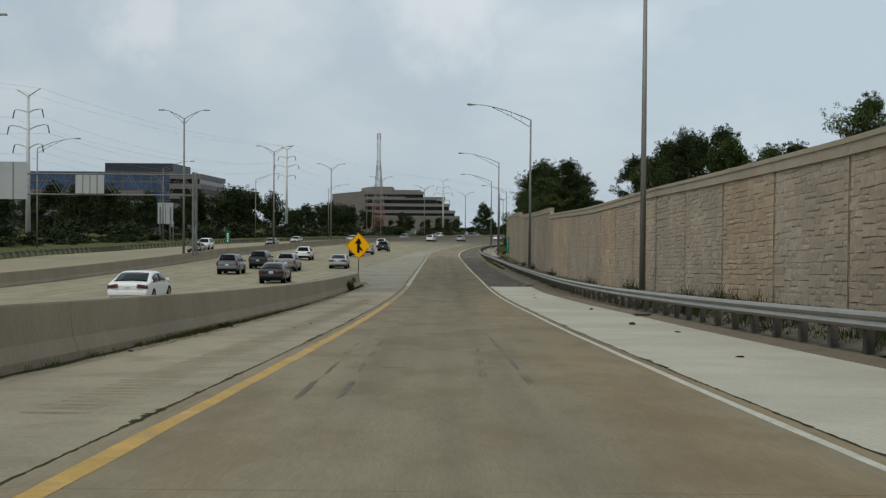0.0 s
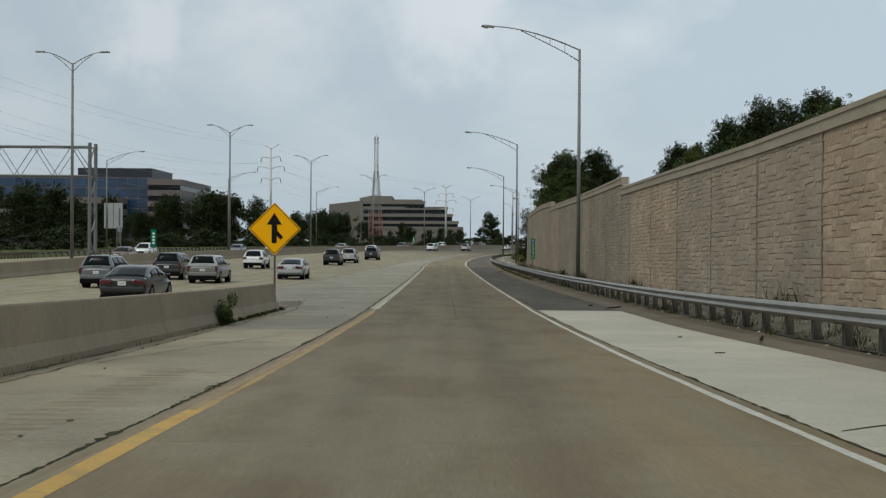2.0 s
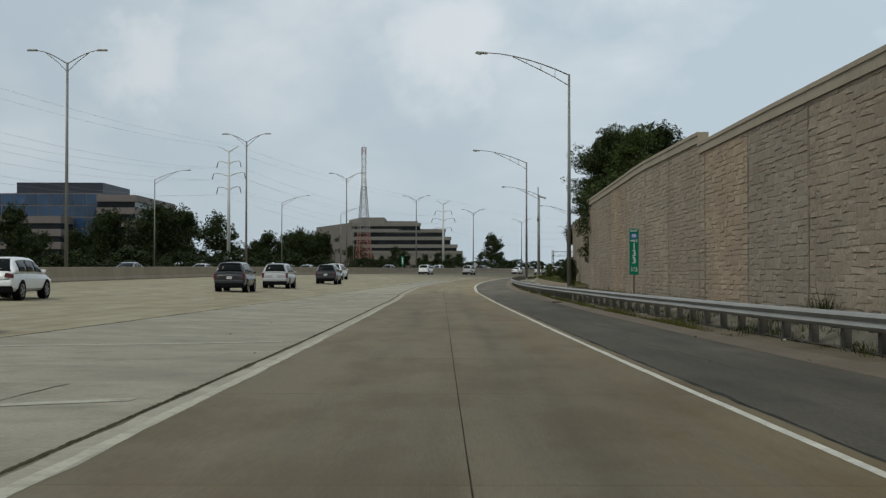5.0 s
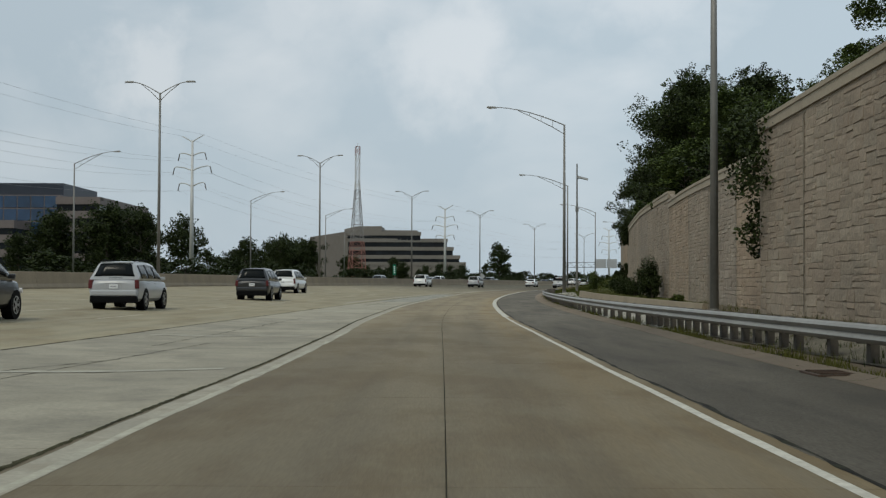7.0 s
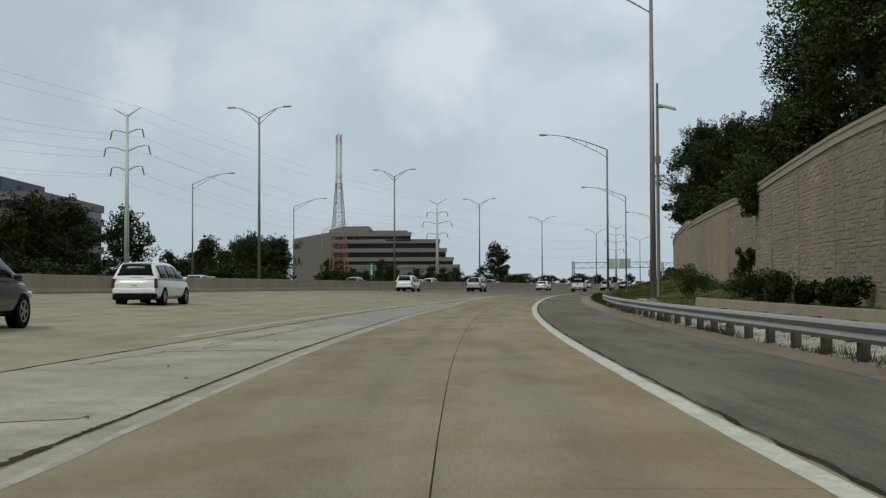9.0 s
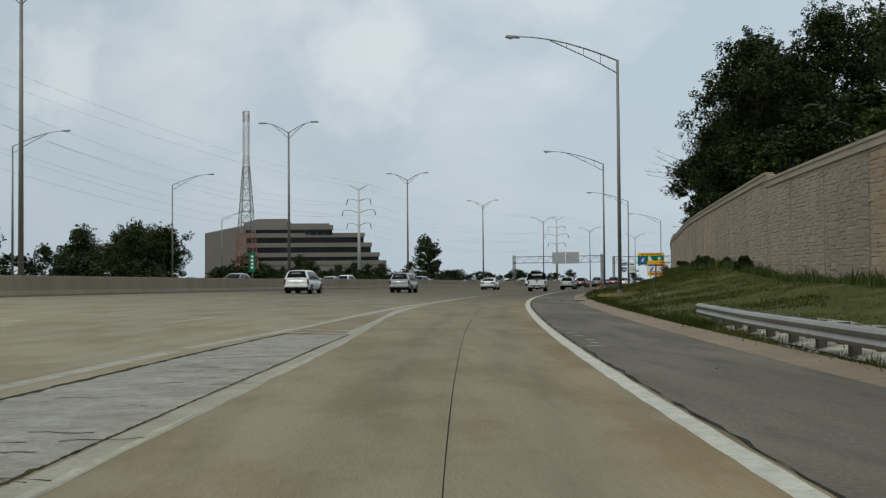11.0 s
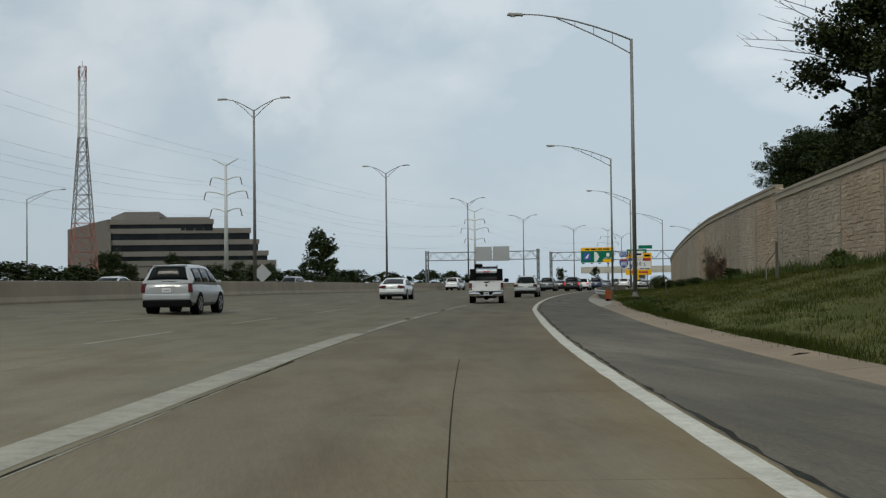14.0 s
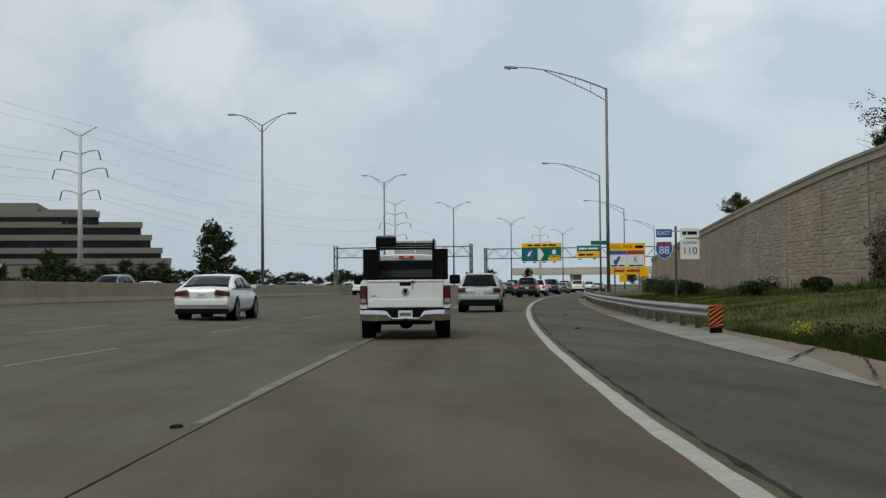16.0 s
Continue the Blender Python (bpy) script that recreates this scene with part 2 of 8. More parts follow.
M_LANE = tone_along(wheel_worn(mat("lane_concrete", (0.252, 0.212, 0.139), 0.85, vary=0.13, grain=30, stain=0.5, stain_col=(0.170, 0.140, 0.098), stain_scale=0.22, bump=0.25, bump_scale=60, objrand=0.035, stretch=(1.9, 0.13, 1), spec=0.25)),
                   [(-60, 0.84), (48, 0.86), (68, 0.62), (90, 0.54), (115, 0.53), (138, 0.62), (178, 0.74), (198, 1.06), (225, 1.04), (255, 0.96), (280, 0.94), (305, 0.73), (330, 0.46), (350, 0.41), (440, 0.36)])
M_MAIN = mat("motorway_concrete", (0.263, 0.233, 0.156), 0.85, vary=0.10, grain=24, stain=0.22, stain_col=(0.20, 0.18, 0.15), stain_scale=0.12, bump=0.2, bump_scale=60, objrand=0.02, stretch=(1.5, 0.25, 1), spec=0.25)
M_MAIN = tone_along(wheel_worn(M_MAIN, 0.86, 0.0), [(-60, 1.1), (270, 1.08), (305, 0.79), (335, 0.48), (365, 0.40), (440, 0.36)])
M_GORE = mat("gore_concrete", (0.296, 0.270, 0.203), 0.9, vary=0.18, grain=20, stain=0.75, stain_col=(0.165, 0.152, 0.118), stain_scale=0.4, bump=0.3, bump_scale=50, objrand=0.05)
M_GORE = tone_along(M_GORE, [(-60, 0.66), (88, 0.68), (112, 0.80), (140, 0.86), (180, 0.92), (198, 1.08), (440, 1.08)])
M_GORE_TAN = mat("gore_concrete_tan", (0.262, 0.226, 0.156), 0.9, vary=0.18, grain=18, stain=0.75, stain_col=(0.16, 0.132, 0.085), stain_scale=0.35, bump=0.35, bump_scale=45, objrand=0.06)
M_GORE_OLD = mat("gore_concrete_rough", (0.275, 0.265, 0.22), 0.95, vary=0.2, grain=12, stain=0.75, stain_col=(0.17, 0.165, 0.142), stain_scale=1.4, bump=0.8, bump_scale=26)
M_SHOULDER = mat("shoulder_concrete", (0.40, 0.376, 0.306), 0.9, vary=0.13, grain=22, stain=0.4, stain_col=(0.27, 0.25, 0.21), stain_scale=0.3, bump=0.25, bump_scale=50, objrand=0.05)
M_ASPHALT2 = mat("shoulder_asphalt_grey", (0.147, 0.132, 0.105), 0.9, vary=0.30, grain=38, stain=0.75, stain_col=(0.072, 0.068, 0.060), stain_scale=0.42, bump=0.6, bump_scale=90, stretch=(1.5, 0.25, 1), spec=0.2)
M_ASPHALT2 = tone_along(M_ASPHALT2, [(-60, 0.57), (82, 0.57), (145, 0.54), (172, 0.68), (192, 0.95), (318, 0.97), (338, 0.66), (352, 0.56), (440, 0.62)])
M_DIRT = mat("dirt_gravel", (0.118, 0.096, 0.068), 0.95, vary=0.25, grain=22, stain=0.5, stain_col=(0.09, 0.075, 0.052), stain_scale=0.6, bump=0.8, bump_scale=30, spec=0.2)
M_KERB = mat("gutter_concrete", (0.222, 0.172, 0.117), 0.92, vary=0.16, grain=18, stain=0.5, stain_col=(0.17, 0.14, 0.10), stain_scale=0.5, bump=0.4, bump_scale=30)
M_KERB = tone_along(M_KERB, [(-60, 0.68), (55, 0.66), (75, 0.50), (182, 0.52), (205, 0.80), (230, 0.80), (262, 1.0), (330, 1.02), (346, 0.80), (440, 0.75)])
M_BARRIER = mat("barrier_concrete", (0.255, 0.208, 0.142), 0.9, vary=0.13, grain=16, stain=0.5, stain_col=(0.20, 0.165, 0.125), stain_scale=0.5, bump=0.25, bump_scale=30, stretch=(1, 1, 0.5))
M_STONE = mat("wall_stone_relief", (0.330, 0.274, 0.204), 0.92, vary=0.20, grain=7, stain=0.6, stain_col=(0.215, 0.186, 0.146), stain_scale=0.4, bump=1.0, bump_scale=11, island=0.09, objrand=0.05)


def two_tone(m, other, amount):
    """Mixes a second tint in, piece by piece."""
    n, l = m.node_tree.nodes, m.node_tree.links
    b = n["Principled BSDF"]
    src = b.inputs["Base Color"].links[0].from_socket
    geo = n.new("ShaderNodeNewGeometry")
    wh = n.new("ShaderNodeTexWhiteNoise")
    wh.noise_dimensions = "1D"
    l.new(geo.outputs["Random Per Island"], wh.inputs["W"])
    k = n.new("ShaderNodeMath")
    k.operation = "MULTIPLY"
    k.inputs[1].default_value = amount
    l.new(wh.outputs["Value"], k.inputs[0])
    mx = n.new("ShaderNodeMix")
    mx.data_type = "RGBA"
    mx.inputs["B"].default_value = (*other, 1)
    l.new(k.outputs[0], mx.inputs["Factor"])
    l.new(src, mx.inputs["A"])
    l.new(mx.outputs["Result"], b.inputs["Base Color"])


def panel_tone(m, grey, warm):
    """Some cast panels weather grey, others stay warm."""
    n, l = m.node_tree.nodes, m.node_tree.links
    b = n["Principled BSDF"]
    src = b.inputs["Base Color"].links[0].from_socket
    rp = n.new("ShaderNodeValToRGB")
    rp.color_ramp.interpolation = "CONSTANT"
    while len(rp.color_ramp.elements) < 5:
        rp.color_ramp.elements.new(0.5)
    for e, (p, c) in zip(rp.color_ramp.elements, ((0.0, grey), (0.13, (0.95, 0.95, 0.95)), (0.45, (1, 1, 1)), (0.7, warm), (0.9, (0.92, 0.94, 0.97)))):
        e.position, e.color = p, (*c, 1)
    l.new(n.new("ShaderNodeObjectInfo").outputs["Random"], rp.inputs["Fac"])
    mx = n.new("ShaderNodeMix")
    mx.data_type, mx.blend_type = "RGBA", "MULTIPLY"
    mx.inputs["Factor"].default_value = 1.0
    l.new(src, mx.inputs["A"])
    l.new(rp.outputs["Color"], mx.inputs["B"])
    l.new(mx.outputs["Result"], b.inputs["Base Color"])


two_tone(M_STONE, (0.305, 0.226, 0.160), 0.55)
# stone colour scaled along the wall: darker from about 103 to 264
tone_along(M_STONE, [(-60, 1.05), (100, 1.03), (106, 0.85), (240, 0.82), (264, 0.92), (300, 1.0), (440, 1.0)])
panel_tone(M_STONE, (0.90, 0.925, 0.955), (1.05, 0.985, 0.92))
M_COPING = mat("wall_coping", (0.315, 0.268, 0.20), 0.9, vary=0.10, grain=10, stain=0.4, stain_col=(0.24, 0.20, 0.15), stain_scale=0.5, bump=0.2)
M_JOINT = mat("dark_sealant", (0.028, 0.026, 0.019), 0.95, vary=0.4, grain=18, stain=0.5, stain_col=(0.06, 0.058, 0.035), stain_scale=1.2, spec=0.05)
M_YELLOW_OLD = mat("road_paint_yellow_faded", (0.275, 0.196, 0.098), 0.85, vary=0.18, grain=26, stain=0.7, stain_col=(0.19, 0.155, 0.10), stain_scale=1.1)
M_WHITE = mat("road_paint_white", (0.50, 0.488, 0.42), 0.8, vary=0.14, grain=26, stain=0.6, stain_col=(0.31, 0.285, 0.225), stain_scale=3.2)
M_WHITE = tone_along(M_WHITE, [(-60, 0.9), (60, 0.92), (200, 1.0), (310, 0.98), (345, 0.74), (440, 0.70)])
M_WORN = mat("road_paint_worn_white", (0.335, 0.318, 0.255), 0.85, vary=0.14, grain=24, stain=0.85, stain_col=(0.20, 0.18, 0.135), stain_scale=1.3)
M_WORN = tone_along(M_WORN, [(-60, 1.0), (300, 1.0), (332, 0.66), (360, 0.54), (440, 0.54)])
M_FADED = mat("road_paint_faded", (0.37, 0.352, 0.275), 0.85, vary=0.14, grain=20, stain=0.8, stain_col=(0.20, 0.185, 0.145), stain_scale=0.9)
M_YELLOW = mat("road_paint_yellow", (0.43, 0.265, 0.06), 0.8, vary=0.16, grain=26, stain=0.85, stain_col=(0.25, 0.19, 0.10), stain_scale=1.3)
M_GRASS = mat("grass_ground", (0.075, 0.084, 0.030), 0.95, vary=0.3, grain=9, stain=0.6, stain_col=(0.115, 0.098, 0.042), stain_scale=0.45, bump=0.8, bump_scale=14, spec=0.04)
M_BLADE = leaf_mat("grass_blades", (0.082, 0.088, 0.026), 0.6, 0.02)
M_STRAW = leaf_mat("dry_grass", (0.30, 0.26, 0.13), 0.7)
M_LEAF_A = leaf_mat("leaves_dark", (0.033, 0.048, 0.016), 0.34)
M_LEAF_B = leaf_mat("leaves_mid", (0.064, 0.092, 0.027), 0.38)
M_LEAF_C = leaf_mat("leaves_light", (0.080, 0.105, 0.028), 0.45)
M_BARK = mat("bark", (0.085, 0.070, 0.055), 0.95, vary=0.25, grain=12, bump=0.8, bump_scale=10)
M_GALV = mat("galvanised_steel", (0.275, 0.268, 0.245), 0.55, metal=0.5, vary=0.10, grain=5, stain=0.3, stain_col=(0.25, 0.23, 0.20), stain_scale=0.6)
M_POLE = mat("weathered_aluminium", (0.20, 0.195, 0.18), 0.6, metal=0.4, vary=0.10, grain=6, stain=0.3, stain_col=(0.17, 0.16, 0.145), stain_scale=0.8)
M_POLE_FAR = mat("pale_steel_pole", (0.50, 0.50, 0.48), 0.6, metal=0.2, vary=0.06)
M_POST = mat("timber_grey_post", (0.085, 0.076, 0.064), 0.9, vary=0.2, grain=14, objrand=0.18, bump=0.4)
M_BLACK = mat("black_plastic", (0.0055, 0.0055, 0.006), 0.7, vary=0.05, spec=0.06)
M_RUBBER = mat("tyre_rubber", (0.010, 0.010, 0.010), 0.85, vary=0.1, spec=0.12)
M_CHROME = mat("chrome", (0.62, 0.62, 0.62), 0.16, metal=1.0, vary=0.03)
M_ALLOY = mat("alloy_wheel", (0.42, 0.42, 0.43), 0.35, metal=0.8, vary=0.04)
M_GLASS = mat("tinted_car_glass", (0.006, 0.008, 0.0085), 0.14, vary=0.0, spec=0.10)
M_RED = mat("tail_lamp_red", (0.085, 0.004, 0.006), 0.3, vary=0.05, coat=0.6)
M_LAMP_RED = glow_mat("brake_lamp", (0.75, 0.03, 0.03), 0.5)
M_LENS = mat("lamp_lens_white", (0.70, 0.66, 0.62), 0.2, vary=0.05, coat=0.5)
M_PLATE = mat("plate_white", (0.66, 0.67, 0.68), 0.5, vary=0.05)
M_INK = mat("sign_black", (0.010, 0.010, 0.010), 0.6, vary=0.0, spec=0.1)
M_SIGN_Y = mat("sign_yellow", (0.93, 0.44, 0.004), 0.5, vary=0.03, spec=0.1)
M_SIGN_O = mat("sign_gold", (0.86, 0.46, 0.01), 0.5, vary=0.03, spec=0.1)
M_SIGN_G = mat("sign_green", (0.008, 0.155, 0.09), 0.5, vary=0.05, spec=0.1)
M_SIGN_W = mat("sign_white", (0.72, 0.74, 0.74), 0.5, vary=0.03)
M_SIGN_B = mat("sign_blue", (0.03, 0.09, 0.34), 0.5, vary=0.03)
M_SIGN_R = mat("sign_red", (0.36, 0.03, 0.035), 0.5, vary=0.03)
M_SIGN_BACK = mat("sign_back_aluminium", (0.42, 0.43, 0.43), 0.5, metal=0.5, vary=0.06)
M_ORANGE = mat("marker_orange", (0.62, 0.14, 0.02), 0.5, vary=0.05)


def paint(name, color, rough=0.28):
    return mat(name, color, rough, vary=0.03, grain=3, stain=0.12, stain_col=tuple(c * 0.7 for c in color), stain_scale=1.5, coat=0.5)


M_CAR_WHITE = paint("car_white", (0.74, 0.75, 0.75))
M_CAR_SILVER = paint("car_silver", (0.36, 0.37, 0.38))
M_CAR_GREY = paint("car_grey", (0.12, 0.13, 0.14))
M_CAR_BLACK = paint("car_black", (0.015, 0.016, 0.018))
M_CAR_BLUE = paint("car_blue", (0.02, 0.035, 0.08))
M_CAR_MAROON = paint("car_maroon", (0.10, 0.02, 0.02))
M_CAR_TAN = paint("car_pewter", (0.17, 0.16, 0.15))

# ---- the road's own frame: s along it, d to the right, h above it ----
RS = np.arange(-140.0, 1001.0, 1.0)
HEAD = np.radians(np.interp(RS, [-140, 60, 140, 180, 200, 220, 240, 260, 280, 300, 320, 340, 360, 400, 480, 560, 1000],
                            [-0.1, -0.05, -0.15, 0.2, -1.36, -2.41, -4.16, -5.57, -6.87, -8.1, -9.84, -12.29, -13.48, -16.02, -21.05, -26.12, -53.0]))
RX = np.concatenate([[0], np.cumsum(-np.sin((HEAD[1:] + HEAD[:-1]) / 2))])
RY = np.concatenate([[0], np.cumsum(np.cos((HEAD[1:] + HEAD[:-1]) / 2))])
RX, RY = RX - RX[140], RY - RY[140]
RZ = np.interp(RS, [-140, -60, 0, 20, 40, 60, 80, 100, 120, 140, 160, 180, 200, 220, 240, 260, 280, 300, 340, 400, 460, 1000],
               [5.2, 1.53, -1.24, -2.14, -2.93, -3.56, -4.02, -4.34, -4.57, -4.71, -4.80, -4.84, -4.83, -4.80, -4.74, -4.68, -4.62, -4.59, -4.55, -4.44, -4.39, -4.37])
RZ = np.convolve(np.pad(RZ, 12, mode="reflect", reflect_type="odd"), np.ones(25) / 25, mode="valid")


def P(s, d, h=0.0):
    c, n = np.interp(s, RS, HEAD), 0
    return Vector((float(np.interp(s, RS, RX) + d * math.cos(c)), float(np.interp(s, RS, RY) + d * math.sin(c)), float(np.interp(s, RS, RZ) + h)))


def yaw(s):
    return math.degrees(float(np.interp(s, RS, HEAD)))


def at(s, d, h=0.0, turn=0.0):
    """Pose that stands on the road's frame and faces along it."""
    return Matrix.Translation(P(s, d, h)) @ pose(0, 0, 0, 0, 0, yaw(s) + turn)


def knots(*pairs):
    xs, ys = [p[0] for p in pairs], [p[1] for p in pairs]
    return lambda s: float(np.interp(s, xs, ys))


MEDIAN = knots((-140, -38.5), (132.7, -28.5), (187.9, -26.4), (239, -24.4), (290, -22.5), (340, -21.5), (388, -20.6), (1000, -21.8))
MED_H = knots((-140, -3.2), (0, -1.5), (90, -0.3), (120, 0.2), (150, 0.72), (215, 0.82), (245, 0.8), (270, 0.68), (320, 0.58), (390, 0.48), (450, 0.25), (1000, 0.0))
EDGE = knots((-140, -18.5), (0, -13.8), (98, -10.2), (122, -9.4), (170, -7.65), (196, -6.5), (209.4, -6.07), (221.3, -5.65), (256, -4.62), (262, -4.36), (277, -4.06), (287, -3.70), (296, -3.29), (306, -3.03), (317, -2.78), (328, -2.62), (350, -2.31), (360, -2.28), (400, -2.3), (1000, -2.3))
LEFT = knots((-140, -2.62), (40, -2.64), (60, -2.56), (70, -2.57), (80, -2.62), (92, -2.74), (110, -2.86), (143, -2.96), (157, -2.98), (165, -2.88), (178, -2.88), (187, -2.99), (200, -3.0), (210, -3.1), (240, -2.82), (252, -2.70), (280, -2.75), (300, -2.8), (330, -2.7), (360, -2.38), (400, -2.28), (1000, -2.28))
RIGHT = knots((-140, 2.95), (20, 2.97), (42, 2.99), (60, 2.86), (80, 2.86), (92, 2.92), (110, 2.88), (145, 2.63), (165, 2.47), (180, 2.44), (190, 2.33), (205, 2.22), (215, 2.14), (235, 2.08), (252, 2.05), (275, 2.03), (290, 1.96), (305, 1.92), (330, 1.95), (340, 1.85), (353, 1.57), (365, 1.5), (1000, 1.45))
OUT = knots((-140, 6.5), (40, 6.5), (70, 5.8), (90, 6.0), (145, 5.5), (172, 5.4), (180, 5.6), (207, 5.35), (240, 5.05), (262, 4.9), (330, 4.85), (347, 4.88), (356, 4.75), (375, 4.5), (1000, 4.4))
GUTTER = knots((-140, 0.55), (195, 0.55), (262, 0.82), (285, 0.88), (345, 0.92), (356, 1.1), (364, 1.55), (374, 1.5), (384, 0.8), (430, 0.5), (1000, 0.5))
RAIL = knots((-140, 6.95), (60, 7.0), (100, 7.2), (140, 6.95), (165, 6.65), (186, 6.2), (205, 5.8), (240, 5.6), (258, 5.9), (268, 6.4))
RAIL_H = knots((-140, 0.82), (60, 0.78), (100, 0.76), (165, 0.69), (186, 0.67), (210, 0.66), (250, 0.58), (400, 0.66))
WALL = knots((-140, 8.95), (100, 8.95), (150, 9.05), (183, 9.3))
WALL2 = knots((178, 10.2), (200, 10.9), (213, 11.7), (250, 12.7))
WALL3 = knots((244, 13.3), (300, 13.6), (361, 13.6), (400, 12.9), (440, 12.2), (478, 11.3))
TOP = knots((-140, 3.8), (25, 4.4), (52, 5.02), (76, 5.15), (90, 5.35), (102.99, 5.46), (103.0, 6.0), (121, 6.02), (138, 6.1), (146.59, 6.1), (146.6, 6.5), (160, 6.6), (183, 6.1))
TOP2 = knots((178, 5.7), (200, 5.75), (205, 5.8), (212.59, 5.82), (212.6, 6.35), (230, 6.3), (250, 5.75))
TOP3 = knots((244, 6.0), (291.99, 6.0), (292.0, 6.35), (310, 6.0), (345, 5.6), (360.49, 5.55), (360.5, 5.95), (389, 5.65), (420, 4.75), (445, 4.2), (478, 3.9))
BASE = knots((-140, 0.55), (180, 0.5), (235, 0.5), (260, 0.9), (285, 1.2), (302, 2.0), (330, 2.0), (373, 1.3), (390, 0.85), (400, 0.65), (440, 0.4), (1000, 0.2))


def surf(s, d):
    """Height of the paved surface over the road's frame: level over the ramp, rising or falling towards the median."""
    e, m = LEFT(s) - 2.0, MEDIAN(s)
    if d >= e:
        return 0.0
    return MED_H(s) * min(1.0, (d - e) / (m - e))


def mesh_ob(name, verts, faces, material, parent=None, label="", smooth=False):
    me = bpy.data.meshes.new(name)
    me.from_pydata([tuple(v) for v in verts], [], faces)
    me.materials.append(material)
    if smooth:
        me.polygons.foreach_set("use_smooth", [True] * len(me.polygons))
    me.update()
    ob = new(name, me)
    if parent:
        ob.parent = parent
    if label:
        ob["label"] = label
    return ob


def part(name, bm, material, parent, label="", smooth=False):
    me = bpy.data.meshes.new(name)
    bm.normal_update()
    bm.to_mesh(me)
    bm.free()
    me.materials.append(material)
    if smooth:
        me.polygons.foreach_set("use_smooth", [True] * len(me.polygons))
    ob = new(name, me)
    if parent:
        ob.parent = parent
    if label:
        ob["label"] = label
    return ob


def empty(name, m=None):
    ob = new(name)
    ob.empty_display_size = 0.2
    if m is not None:
        ob.matrix_world = m
    return ob


def structure(ob, label, category):
    return tagged(ob, label, category, kind="structure")


def steps(a, b, ds):
    n = max(1, int(math.ceil((b - a) / ds)))
    return [a + (b - a) * i / n for i in range(n + 1)]


def loft(name, ss, profile, material, closed=False, parent=None, label="", caps=True):
    """Sweeps profile(s) -> [(d, h), ...] along the road."""
    verts, faces = [], []
    k = 0
    for s in ss:
        pts = profile(s)
        k = len(pts)
        verts += [P(s, d, h) for d, h in pts]
    for i in range(len(ss) - 1):
        for j in range(k if closed else k - 1):
            a, b = i * k + j, i * k + (j + 1) % k
            faces.append((a, b, b + k, a + k))
    if closed and caps:
        faces.append(tuple(range(k)))
        faces.append(tuple((len(ss) - 1) * k + j for j in reversed(range(k))))
    if not closed:
        a, b, c = (verts[i] for i in faces[0][:3])
        if (b - a).cross(c - a).z < 0:
            faces = [f[::-1] for f in faces]
    return mesh_ob(name, verts, faces, material, parent, label)


def strip(name, ss, left, right, lift, material, parent=None, label="", wob=0.0, seed=1):
    """A thin painted or poured band that lies on the pavement."""
    rnd = random.Random(seed)

    def prof(s):
        a = left(s) + rnd.uniform(-wob, wob)
        b = right(s) + rnd.uniform(-wob, wob)
        return [(a, surf(s, a) + lift * 0.4), (b, surf(s, b) + lift * 0.4)]
    return loft(name, ss, prof, material, False, parent, label)


def box(bm, c, size, rot=None, taper=None):
    """Adds a box; taper scales its top in x and y."""
    m = Matrix.Translation(c) @ (rot or Matrix()) @ Matrix.Diagonal((*size, 1))
    g = bmesh.ops.create_cube(bm, size=1.0)["verts"]
    if taper:
        for v in g:
            if v.co.z > 0:
                v.co.x *= taper[0]
                v.co.y *= taper[1]
    bmesh.ops.transform(bm, matrix=m, verts=g)
    return g


def tube(bm, a, b, r1, r2=None, seg=10):
    """Adds a round bar from a to b."""
    a, b = Vector(a), Vector(b)
    r2 = r1 if r2 is None else r2
    q = (b - a).to_track_quat("Z", "Y").to_matrix().to_4x4()
    m = Matrix.Translation((a + b) / 2) @ q
    bmesh.ops.create_cone(bm, cap_ends=True, segments=seg, radius1=r1, radius2=r2, depth=(b - a).length, matrix=m)


def pipe(bm, pts, r, seg=8, r_end=None):
    """One round bar bent along the given points."""
    pts = [Vector(p) for p in pts]
    r_end = r if r_end is None else r_end
    n = len(pts)
    rings = []
    for i, p in enumerate(pts):
        way = (pts[min(i + 1, n - 1)] - pts[max(i - 1, 0)]).normalized()
        q = way.to_track_quat("Z", "Y").to_matrix()
        k = r + (r_end - r) * i / (n - 1)
        rings.append([bm.verts.new(p + q @ Vector((k * math.cos(6.2832 * j / seg), k * math.sin(6.2832 * j / seg), 0))) for j in range(seg)])
    for a, b in zip(rings[:-1], rings[1:]):
        off = min(range(seg), key=lambda o: sum((a[j].co - b[(j + o) % seg].co).length for j in range(seg)))
        for j in range(seg):
            bm.faces.new((a[j], a[(j + 1) % seg], b[(j + 1 + off) % seg], b[(j + off) % seg]))
    bm.faces.new(rings[0][::-1])
    bm.faces.new(rings[-1])


def boxy(size, bevel=0.0, c=(0, 0, 0), taper=None, seg=2):
    bm = bmesh.new()
    box(bm, c, size, taper=taper)
    if bevel:
        bmesh.ops.bevel(bm, geom=bm.edges[:], offset=bevel, segments=seg, affect="EDGES", profile=0.6)
    return bm


def text_ob(name, words, size, material, parent, m, label=""):
    cu = bpy.data.curves.new(name, "FONT")
    cu.body, cu.size, cu.align_x, cu.align_y, cu.extrude = words, size, "CENTER", "CENTER", 0.003
    tmp = bpy.data.objects.new(name, cu)
    me = bpy.data.meshes.new_from_object(tmp)
    bpy.data.objects.remove(tmp)
    me.materials.clear()
    me.materials.append(material)
    ob = new(name, me)
    ob.parent = parent
    ob.matrix_local = m
    if label:
        ob["label"] = label
    return ob

